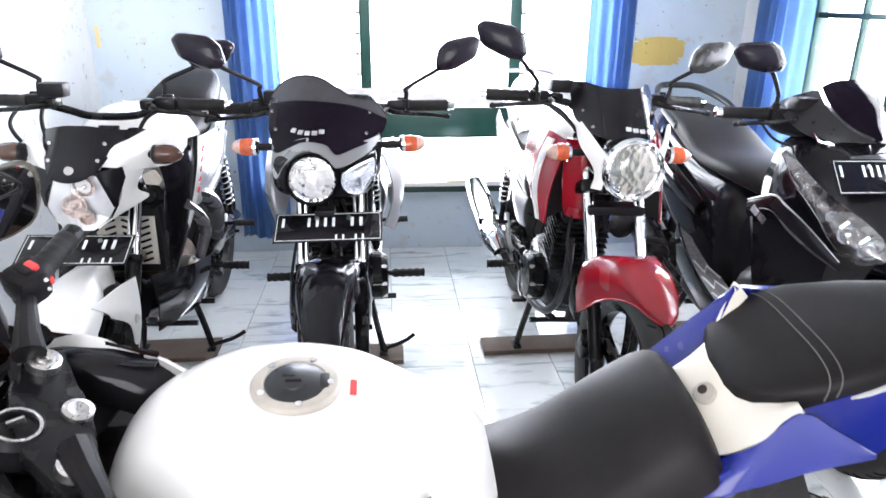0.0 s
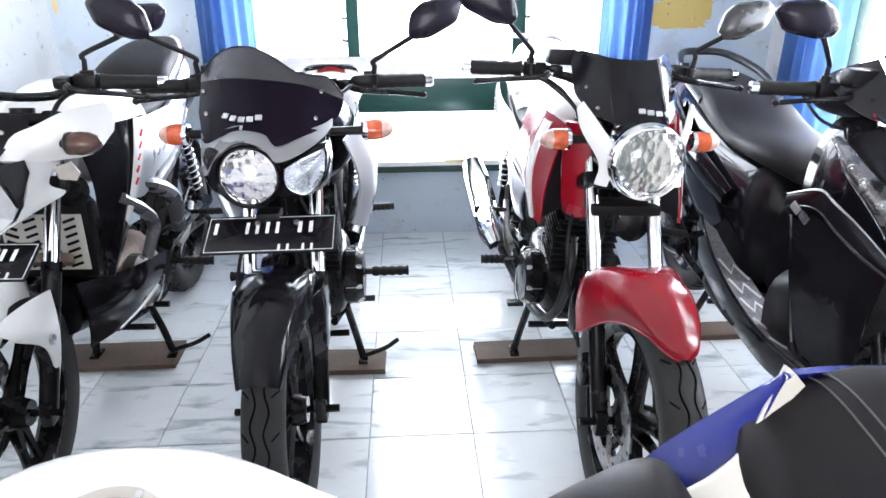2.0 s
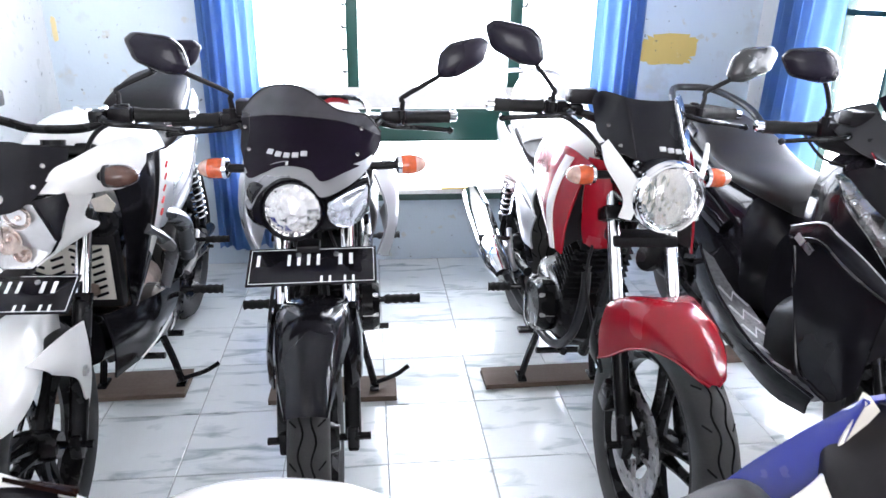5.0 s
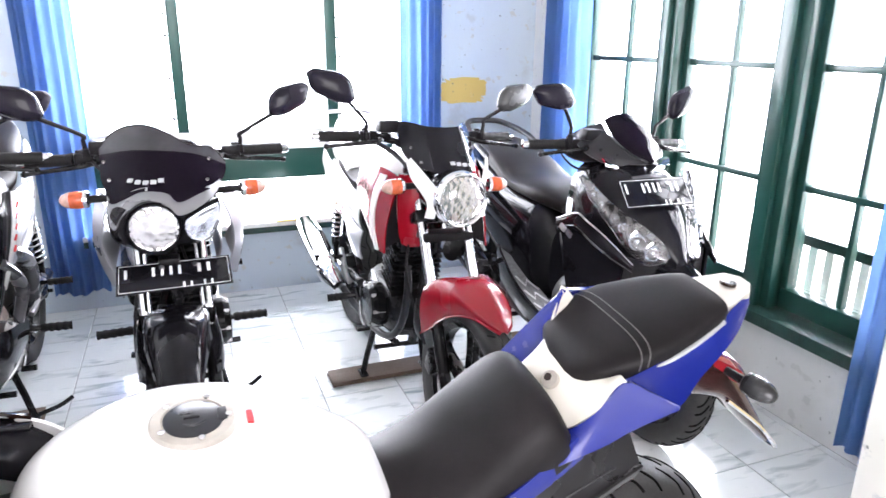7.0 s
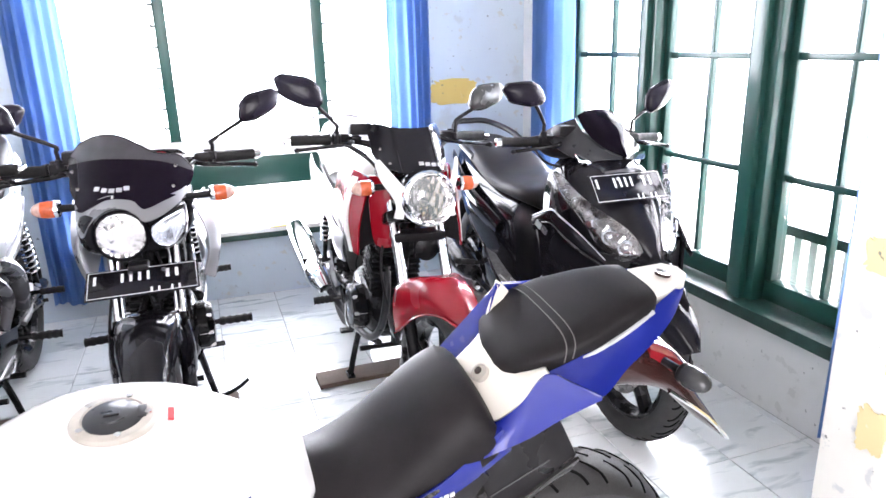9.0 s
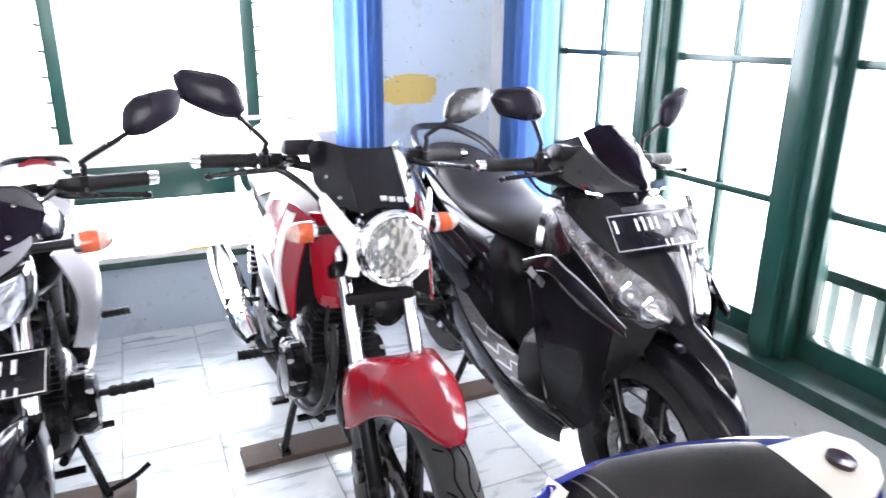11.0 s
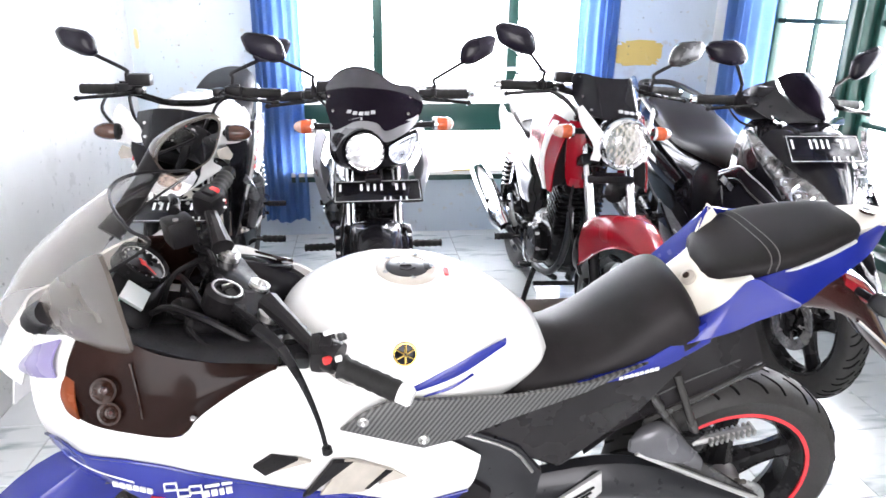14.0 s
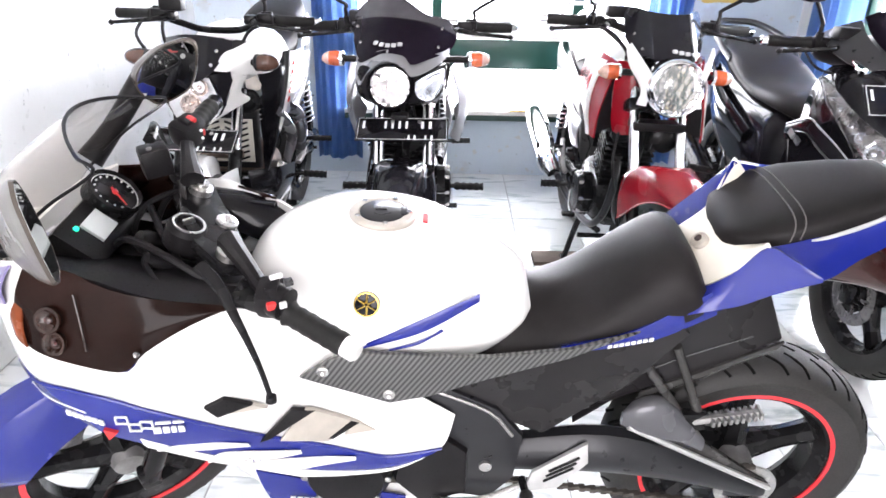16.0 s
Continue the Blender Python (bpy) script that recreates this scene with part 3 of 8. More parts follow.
pier_stain(0.667, 0.90, 0.075, 0.07, 21)
pier_stain(0.635, 0.56, 0.06, 0.1, 22)
pier_stain(0.612, 0.74, 0.03, 0.12, 23)
flake("wall_patch", 1.393, 1.035, 0.28, 0.14, 5, BACK - 0.003, "ragged yellow patch of old paper on the wall")
flake("wall_patch", -1.345, 1.10, 0.022, 0.1, 8, BACK - 0.003, "small brownish torn scrap on the wall corner", STAIN)

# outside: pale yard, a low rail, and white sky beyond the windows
tagged(part("ground", box(B(), (0, 0, -0.16), (80, 80, 0.1)), CONCRETE), "pale concrete yard outside the windows", "ground", kind="structure")
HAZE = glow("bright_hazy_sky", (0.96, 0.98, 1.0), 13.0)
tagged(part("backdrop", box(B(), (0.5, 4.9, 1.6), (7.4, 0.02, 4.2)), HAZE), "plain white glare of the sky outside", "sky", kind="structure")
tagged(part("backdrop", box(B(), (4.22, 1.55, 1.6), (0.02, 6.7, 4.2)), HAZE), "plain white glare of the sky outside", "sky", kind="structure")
rail = thing("balustrade", "weathered white wooden rail with slats outside the window", "railing")
part("handrail", box(B(), (2.06, 1.36, 0.60), (0.05, 0.76, 0.04), 0.006), GREENOLD, rail)
part("bottom_rail", box(B(), (2.06, 1.36, 0.28), (0.05, 0.76, 0.03), 0.006), WHITEWOOD, rail)
for k in range(11):
    part("slat", box(B(), (2.06, 1.71 - 0.07 * k, 0.438), (0.018, 0.036, 0.286), 0.004), WHITEWOOD, rail)
for y in (1.725, 0.995):
    part("rail_foot", box(B(), (2.06, y, 0.077), (0.05, 0.03, 0.375), 0.004), WHITEWOOD, rail)


def plank(x, y, yaw, l, w, seed, label):
    rnd = random.Random(seed)
    bm = box(B(), (0, 0, 0.011), (l, w, 0.02), 0.003)
    for v in bm.verts:
        v.co.x += rnd.uniform(-0.004, 0.004)
        v.co.y += rnd.uniform(-0.003, 0.003)
    ob = part("plank", bm, WOOD)
    ob.matrix_basis = pose(x, y, 0, 0, 0, yaw)
    return tagged(ob, label, "wooden board", "boards under the stands")



# ---- motorcycles: shared parts. x forward, y to the left, z up, from the ground between the wheels ----
def steer(angle, x, z, rake):
    """A turn of the front end about the steering axis through (x, 0, z)."""
    ax = Vector((-math.sin(radians(rake)), 0, math.cos(radians(rake))))
    p = Matrix.Translation((x, 0, z))
    return p @ Matrix.Rotation(radians(angle), 4, ax) @ p.inverted()


def wheel(bike, c, r, w, rim_r, S=None, rim_mat=None, spokes=5, tape=None, disc=0.0, side=-1, tread=0, sporty=False):
    """A cast wheel: rim with spokes, tyre with cut tread, brake disc, hub."""
    rim_mat = rim_mat or DARKMETAL
    cx, cz = c
    bm = B()
    k = w * 0.72
    lathe(bm, [(rim_r + 0.006, -k), (rim_r + 0.006, -k + 0.006), (rim_r - 0.012, -k * 0.8), (rim_r - 0.022, 0), (rim_r - 0.012, k * 0.8), (rim_r + 0.006, k - 0.006),
               (rim_r + 0.006, k), (rim_r - 0.014, k), (rim_r - 0.03, k * 0.5), (rim_r - 0.03, -k * 0.5), (rim_r - 0.014, -k)], (cx, 0, cz), n=48, closed=True)
    arms = []
    for i in range(spokes):
        a = 2 * math.pi * i / spokes + 0.3
        for d in ((-0.16, 0.16) if not sporty else (0.0,)):
            a0, a1 = a + d * 2.0, a + d * (0.55 if sporty else 0.75)
            p0 = (cx + 0.03 * math.cos(a0), 0, cz + 0.03 * math.sin(a0))
            p1 = (cx + rim_r * 0.55 * math.cos(a + d), 0, cz + rim_r * 0.55 * math.sin(a + d))
            p2 = (cx + (rim_r - 0.022) * math.cos(a1), 0, cz + (rim_r - 0.022) * math.sin(a1))
            arms.append(tube(B(), [p0, p1, p2], [0.02, 0.011, 0.014] if not sporty else [0.034, 0.023, 0.026], 8, 3))
    wh = part("wheel", bm, rim_mat, bike, "", S)
    for arm in arms:
        part("spoke", arm, rim_mat, wh, "", S)
    part("hub", lathe(B(), [(0.012, -w * 1.1), (0.03, -w * 1.1), (0.036, -w * 0.7), (0.042, 0), (0.036, w * 0.7), (0.03, w * 1.1), (0.012, w * 1.1)], (cx, 0, cz), n=20), DARKMETAL if rim_mat is DARKMETAL and not tape else ALLOY, wh, "", S)
    bm = B()
    lathe(bm, [(rim_r - 0.004, -w * 0.74), (rim_r + 0.012, -w * 0.9), ((rim_r + r) / 2 + 0.004, -w), (r - 0.018, -w * 0.88), (r - 0.006, -w * 0.55), (r - 0.001, -w * 0.2), (r - 0.001, w * 0.2),
               (r - 0.006, w * 0.55), (r - 0.018, w * 0.88), ((rim_r + r) / 2 + 0.004, w), (rim_r + 0.012, w * 0.9), (rim_r - 0.004, w * 0.74)], (cx, 0, cz), n=64, closed=True)
    part("tyre", bm, RUBBER, wh, "", S)
    n, bm = tread or 40, B()
    for s in (-1, 1) if not sporty else ():
        # two wavy grooves round the tyre, short cuts towards the shoulders
        for i in range(n):
            pts = []
            for q in range(5):
                b = 2 * math.pi * (i + q / 4) / n
                y = s * w * 0.3 + w * 0.12 * math.sin(b * n / 2 + 0.6 * s)
                rr = r - 0.0012 - 0.016 * max(0.0, abs(y) / w - 0.12) ** 2
                pts.append((cx + rr * math.cos(b), y, cz + rr * math.sin(b)))
            tube(bm, pts, 0.0022, 5, 1)
            if i % 2:
                b = 2 * math.pi * i / n
                tube(bm, [(cx + (r - 0.005) * math.cos(b), s * w * 0.5, cz + (r - 0.005) * math.sin(b)), (cx + (r - 0.015) * math.cos(b + 0.05), s * w * 0.82, cz + (r - 0.015) * math.sin(b + 0.05))], 0.002, 5, 1)
    for i in range(n if sporty else 0):
        for s in (-1, 1):
            a = 2 * math.pi * (i + 0.25 * s) / n
            pts = []
            for q in range(4):
                t = q / 3
                b = a + (0.09 if not sporty else 0.2) * math.sin(t * (4.5 if not sporty else 1.4)) * s * (1 if i % 2 else 0.8)
                rr = r - (0.0022 if sporty else 0.0012) - 0.0148 * t ** 2.3
                pts.append((cx + rr * math.cos(b), s * w * (0.1 + 0.72 * t), cz + rr * math.sin(b)))
            tube(bm, pts, 0.0024 if not sporty else 0.0034, 5, 2)
    tagged(part("tread", bm, GROOVE, wh, "", S), kind="stuff")
    if tape:
        bm = B()
        for s in (-1, 1):
            lathe(bm, [(rim_r + 0.007, s * (k + 0.001)), (rim_r + 0.007, s * (k + 0.004)), (rim_r - 0.008, s * (k + 0.004)), (rim_r - 0.008, s * (k + 0.001))], (cx, 0, cz), n=48, closed=True)
        part("rim_tape", bm, tape, wh, "red reflective rim tape", S)
    if disc:
        y = side * w * 1.15
        bm = lathe(B(), [(disc, y - 0.002), (disc, y + 0.002), (disc * 0.62, y + 0.002), (disc * 0.62, y - 0.002)], (cx, 0, cz), n=40, closed=True)
        for i in range(5):
            a = 2 * math.pi * i / 5
            tube(bm, [(cx + 0.035 * math.cos(a), y, cz + 0.035 * math.sin(a)), (cx + disc * 0.66 * math.cos(a), y, cz + disc * 0.66 * math.sin(a))], 0.006, 6, 1)
        for i in range(20):
            a = 2 * math.pi * i / 20
            q = disc * (0.74 if i % 2 else 0.88)
            lathe(bm, [(0.004, y - 0.003), (0.004, y + 0.003)], (cx + q * math.cos(a), 0, cz + q * math.sin(a)), n=8)
        part("brake_disc", bm, DARKCHROME, wh, "", S)
    return wh


def caliper(bike, c, S=None):
    bm = box(B(), c, (0.05, 0.045, 0.075), 0.01, pose(0, 0, 0, 0, 20, 0))
    box(bm, (c[0] + 0.012, c[1], c[2] + 0.02), (0.03, 0.055, 0.03), 0.008)
    part("brake_caliper", bm, DARKMETAL, bike, "", S)


def fork(bike, top, bottom, sep, r, S, split=0.5, low=None, upper=None):
    """Two fork legs with bright upper tubes, dark sliders and clamps."""
    t, b = Vector(top), Vector(bottom)
    mid = t + (b - t) * split
    for s in (1, -1):
        o = Vector((0, s * sep, 0))
        leg = part("fork_tube", tube(B(), [t + o, mid + o + (b - t) * 0.03], r, 14, 1), upper or CHROME, bike, "", S)
        bm = tube(B(), [mid + o, mid + o + (b - mid) * 0.06, mid + o + (b - mid) * 0.1, b + o], [r * 1.3, r * 1.38, r * 1.22, r * 1.15], 14, 2)
        box(bm, tuple(b + o), (0.04, 0.028, 0.06), 0.008)
        part("slider", bm, low or DARKMETAL, leg, "black fork slider", S)
    bm = B()
    for f, h in ((0.02, 0.028), (0.24, 0.034)):
        q = t + (b - t) * f
        box(bm, (q.x, 0, q.z), (0.06, sep * 2 + 0.06, h), 0.01, pose(0, 0, 0, 0, -24, 0))
        for s in (1, -1):
            tube(bm, [q + Vector((0, s * sep, 0)) - (b - t).normalized() * 0.018, q + Vector((0, s * sep, 0)) + (b - t).normalized() * 0.018], r * 1.45, 14, 1)
    part("fork_clamp", bm, DARKMETAL, bike, "", S)


def bars(bike, ends, S, rise, riser, mat_bar=None, lever=True, reservoir=True, grip_len=0.125):
    """Handlebar with grips, bar ends, switch boxes and levers. ends: left (x, y, z)."""
    ex, ey, ez = ends
    rx, rz = riser
    pts = [(ex, -ey, ez), (ex + 0.03, -ey * 0.62, ez + 0.004), (rx, -0.11, rise), (rx + 0.01, -0.05, rz), (rx + 0.01, 0.05, rz), (rx, 0.11, rise), (ex + 0.03, ey * 0.62, ez + 0.004), (ex, ey, ez)]
    hb = part("handlebar", tube(B(), pts, 0.011, 10, 4), mat_bar or DARKMETAL, bike, "", S)
    for s in (1, -1):
        d = Vector((0.03, -ey * 0.38, 0.004)).normalized()
        a = Vector((ex, ey, ez))
        def fl(v):
            return (v.x, v.y * s, v.z)
        bm = B()
        q = [a + d * (grip_len * k / 9) for k in range(10)]
        tube(bm, [fl(v) for v in q], [0.0175, 0.0165, 0.0175, 0.0165, 0.0175, 0.0165, 0.0175, 0.0165, 0.018, 0.021], 12, 2)
        part("grip", bm, GRIPRUB, hb, "", S)
        part("bar_end", tube(B(), [fl(a - d * 0.022), fl(a - d * 0.018), fl(a)], [0.011, 0.015, 0.0145], 12, 1), CHROME, hb, "chrome bar end", S)
        b = a + d * (grip_len + 0.03)
        bm = box(B(), fl(b), (0.042, 0.055, 0.042), 0.012)
        box(bm, fl(b + Vector((0.0, 0.012, 0.02))), (0.012, 0.02, 0.014), 0.003)
        part("switch_box", bm, PLASTIC, hb, "", S)
        part("switch", box(B(), fl(b + Vector((-0.021, -0.005, 0.008))), (0.006, 0.014, 0.01), 0.002), REDPLASTIC, hb, "red switch", S)
        if lever:
            c = a + d * (grip_len + 0.075)
            bm = box(B(), fl(c + Vector((0.012, 0, 0))), (0.045, 0.035, 0.028), 0.008)
            part("lever_bracket", bm, DARKMETAL, hb, "", S)
            e = a + Vector((0.075, -0.005, -0.022))
            bm = tube(B(), [fl(c + Vector((0.03, 0.01, -0.002))), fl(c + Vector((0.065, 0.045, -0.008))), fl(a + d * 0.07 + Vector((0.068, 0, -0.016))), fl(e)], [0.009, 0.008, 0.0065, 0.006], 8, 4)
            lathe(bm, [(0.002, -0.009), (0.009, -0.004), (0.009, 0.004), (0.002, 0.009)], fl(e), (0, 0, 1), 10)
            part("lever", bm, DARKMETAL, hb, "", S)
        if reservoir and s < 0:
            part("brake_reservoir", box(B(), fl(a + d * (grip_len + 0.085) + Vector((0.02, 0, 0.035))), (0.05, 0.07, 0.038), 0.008), PLASTIC, hb, "", S)
    return hb


MIRROR_OUTLINE = [(-0.092, -0.026), (-0.07, 0.026), (-0.03, 0.05), (0.07, 0.046), (0.094, 0.022), (0.062, -0.034), (-0.03, -0.056), (-0.076, -0.05)]
MIRROR_OUTLINE_R = [(-y, z) for y, z in MIRROR_OUTLINE]


def mirror(bike, base, centre, S=None, roll=20, yaw=0, size=1.0, outline=None, shell=None, pitch=0, elbow=None):
    """A rear-view mirror: a domed shell in front, glass behind, on a bent stem."""
    pts = [np.array(p) for p in (outline or MIRROR_OUTLINE)]
    for _ in range(2):
        pts = [q for a, b in zip(pts, pts[1:] + pts[:1]) for q in (a * 0.86 + b * 0.14, a * 0.14 + b * 0.86)]
    out = pts
    m = Matrix.Translation(centre) @ pose(0, 0, 0, 0, pitch, yaw) @ Matrix.Rotation(radians(roll), 4, "X")
    bm, rings = B(), []
    for d, k in ((-0.004, 0.97), (0.0, 1.0), (0.012, 1.0), (0.022, 0.9), (0.03, 0.66), (0.034, 0.3), (0.035, 0.02)):
        rings.append([(d, p[0] * size * k, p[1] * size * k) for p in out])
    skin(bm, rings)
    bmesh.ops.transform(bm, matrix=m, verts=bm.verts)
    mr = part("mirror", bm, shell or PLASTIC, bike, "", S)
    bm = skin(B(), [[(d, p[0] * size * 0.92, p[1] * size * 0.92) for p in out] for d in (-0.0048, -0.0058)])
    bmesh.ops.transform(bm, matrix=m, verts=bm.verts)
    part("mirror_glass", bm, MIRROR, mr, "silvered mirror glass", S)
    c, b = Vector(centre), Vector(base)
    e = Vector(elbow) if elbow else Vector((b.x, b.y * 1.0, b.z + (c.z - b.z) * 0.35))
    s = 1 if c.y > b.y else -1
    q = c + Vector((0.012, -0.052 * size * math.copysign(1, c.y) * math.cos(radians(roll)), -0.045 * size))
    bm = tube(B(), [b, b + (e - b) * 0.7, e, q, c + Vector((0.014, 0, 0))], [0.007, 0.006, 0.006, 0.0065, 0.008], 8, 4)
    lathe(bm, [(0.011, -0.012), (0.011, 0.012)], tuple(b), (0, 0, 1), 10)
    part("mirror_stem", bm, PLASTIC, mr, "", S)
    return mr


def indicator(bike, base, tip, S=None, lens=None, stalk=None, size=0.85):
    """A turn signal: stalk, tapered lamp body, amber lens with a clear cap."""
    b, t = Vector(base), Vector(tip)
    d = (t - b).normalized()
    k = size
    lamp = part("indicator", tube(B(), [b, t - d * 0.04 * k], [0.011 * k, 0.012 * k], 10, 1), stalk or PLASTIC, bike, "", S)
    part("lamp_rim", tube(B(), [t - d * 0.045 * k, t - d * 0.04 * k, t - d * 0.03 * k], [0.018 * k, 0.026 * k, 0.028 * k], 16, 1), CHROME if lens is None else PLASTIC, lamp, "", S)
    part("lens", tube(B(), [t - d * 0.03 * k, t - d * 0.012 * k, t + d * 0.008 * k], [0.0285 * k, 0.031 * k, 0.029 * k], 16, 3, 0.9), lens or AMBER, lamp, "amber lens", S)
    part("lens_tip", tube(B(), [t + d * 0.008 * k, t + d * 0.022 * k, t + d * 0.034 * k, t + d * 0.039 * k], [0.0292 * k, 0.024 * k, 0.015 * k, 0.004 * k], 16, 3, 0.9), lens or CLEARTIP, lamp, "clear lens tip", S)
    return lamp


def lamp_round(bike, c, r, S, bezel, tilt=6, ring=0.018):
    """A round headlamp: bowl, faceted reflector, bulb shield and domed clear lens."""
    d = Vector((math.cos(radians(tilt)), 0, math.sin(radians(tilt)) * 0.4)).normalized()
    hl = part("headlamp", lathe(B(), [(r * 0.45, -0.1), (r * 0.9, -0.06), (r + ring, -0.02), (r + ring, 0.004), (r + 0.003, 0.016), (r, 0.012), (r, -0.002), (r * 0.85, -0.03), (r * 0.2, -0.07)], c, tuple(d), 36), bezel, bike, "", S)
    bm = lathe(B(), [(r * 0.99, 0.0), (r * 0.97, -0.006), (0.006, -0.058)], c, tuple(d), 32)
    # upright flutes, each facet turned a little its own way
    rnd, n, side = random.Random(7), 20, d.cross(Vector((0, 0, 1))).normalized()
    up = side.cross(d)
    for i in range(n):
        for j in range(n):
            u, v = (2 * (i + 0.5) / n - 1) * r, (2 * (j + 0.5) / n - 1) * r
            q = math.hypot(u, v) / r
            if q > 0.97:
                continue
            a, e, h = r / n * 0.98, r / n * 0.98, -0.052 * (1 - q * q) + 0.006
            tu, tv = 0.3 * u / r + rnd.uniform(-0.26, 0.26), 0.2 * v / r - 0.1 + rnd.uniform(-0.26, 0.26)
            f = [Vector(c) + side * (u + x * a) + up * (v + y * e) + d * (h + x * a * tu + y * e * tv) for x, y in ((-1, -1), (1, -1), (1, 1), (-1, 1))]
            bm.faces.new([bm.verts.new(p) for p in f])
    for face in part("reflector", bm, REFLECTOR, hl, "faceted mirror reflector", S).data.polygons:
        face.use_smooth = False
    q = Vector(c) - d * 0.035
    bm = lathe(B(), [(0.004, 0.024), (0.017, 0.02), (0.018, 0.0), (0.012, -0.02)], tuple(q), tuple(d), 16)
    part("bulb_shield", bm, STEEL, hl, "", S)
    part("bulb", lathe(B(), [(0.02, -0.012), (0.026, -0.004), (0.022, 0.0), (0.013, -0.004), (0.012, 0.012), (0.003, 0.016)], tuple(q), tuple(d), 20), SILVERED, hl, "silvered bulb socket", S)
    ln = part("lens", lathe(B(), [(r * 0.998, 0.006), (r * 0.8, 0.018), (r * 0.45, 0.027), (0.004, 0.03), (0.004, 0.027), (r * 0.45, 0.024), (r * 0.8, 0.015), (r * 0.97, 0.003)], c, tuple(d), 36), LENS, hl, "clear glass lens", S)
    ln.visible_shadow = False
    bm = lathe(B(), [(r + 0.004, 0.008), (r + 0.009, 0.012), (r + ring, 0.006), (r + ring + 0.002, -0.004), (r + ring - 0.004, -0.004), (r + 0.004, 0.002)], c, tuple(d), 40, closed=True)
    part("lamp_ring", bm, bezel, hl, "", S)
    return hl


def number_plate(bike, c, w, h, tilt, S=None, yaw=0, roll=0, rows=((0.78, (0.011, -0.034, 0.011, 0.011, 0.011, 0.011, -0.016, 0.013, 0.013)), (0.25, (-0.125, 0.008, 0.008, -0.004, 0.008, 0.008)))):
    """A black plate with a white border, its characters as plain bars."""
    m = Matrix.Translation(c) @ pose(0, 0, 0, 0, 0, yaw) @ pose(0, 0, 0, 0, tilt, 0) @ Matrix.Rotation(radians(roll), 4, "X")
    if S is not None:
        m = S @ m
    bm = box(B(), (0, 0, 0), (0.003, w, h), 0.0012)
    pl = part("number_plate", bm, BLACK, bike, "black number plate with a white border", m)
    bm = B()
    for y, z, a, b in ((0, h / 2 - 0.006, w - 0.012, 0.0012), (0, -h / 2 + 0.006, w - 0.012, 0.0012), (w / 2 - 0.006, 0, 0.0012, h - 0.012), (-w / 2 + 0.006, 0, 0.0012, h - 0.012)):
        box(bm, (0.0018, y, z), (0.0012, a, b))
    part("plate_border", bm, WHITEMARK, pl, "", m)
    for f, ws in rows:
        x = -w / 2 + 0.018
        for k in ws:
            if k > 0:
                part("plate_mark", text_bars(B(), (0.0018, x, -h / 2 + h * (f - 0.12)), (0, 1, 0), (0, 0, 1), (k * 0.62,), 0.032 if f > 0.5 else 0.018, 0, 0.0012), WHITEMARK, pl, "white stamped mark", m)
            x += abs(k) + 0.0095
    for y in (-0.03, 0.05):
        part("plate_bolt", lathe(B(), [(0.006, 0.0), (0.006, 0.004), (0.002, 0.005)], (0.001, y, h * 0.28), (1, 0, 0), 12), STEEL, pl, "", m)
    return pl


def peg(bike, a, b, r=0.011, rubber=True):
    a, b = Vector(a), Vector(b)
    p = part("foot_peg", tube(B(), [a, a + (b - a) * 0.4], r * 0.7, 8, 1), DARKMETAL, bike)
    n = 9
    q = [a + (b - a) * (0.3 + 0.7 * k / n) for k in range(n + 1)]
    part("peg_rubber", tube(B(), q, [r * (1.2 if k % 2 else 0.95) for k in range(n + 1)], 10, 2), GRIPRUB, p)


def shock(bike, a, b, r=0.022):
    a, b = Vector(a), Vector(b)
    d = (b - a).normalized()
    sh = part("shock_absorber", tube(B(), [a, b], r * 0.5, 10, 1), DARKMETAL, bike)
    u = d.orthogonal().normalized()
    v = d.cross(u)
    pts = []
    for k in range(73):
        t = k / 72
        ang = t * 9 * 2 * math.pi
        pts.append(a + (b - a) * (0.1 + 0.62 * t) + (u * math.cos(ang) + v * math.sin(ang)) * r)
    part("spring", tube(B(), pts, 0.004, 6, 1), CHROME, sh)


def centre_stand(bike, x, z, y=0.09, foot=0.17, lever=True):
    bm = B()
    for s in (1, -1):
        tube(bm, [(x + 0.03, s * y, z), (x - 0.01, s * (y + 0.02), z * 0.5), (x - 0.02, s * foot * 0.75, 0.035)], 0.012, 8, 4)
        box(bm, (x - 0.025, s * foot * 0.75, 0.027), (0.06, 0.03, 0.01), 0.003)
    tube(bm, [(x + 0.0, -y, z * 0.55), (x, y, z * 0.55)], 0.011, 8, 1)
    if lever:
        tube(bm, [(x - 0.02, foot * 0.75, 0.04), (x - 0.04, foot + 0.03, 0.055), (x - 0.06, foot + 0.075, 0.075)], 0.008, 8, 4)
    part("centre_stand", bm, DARKMETAL, bike)


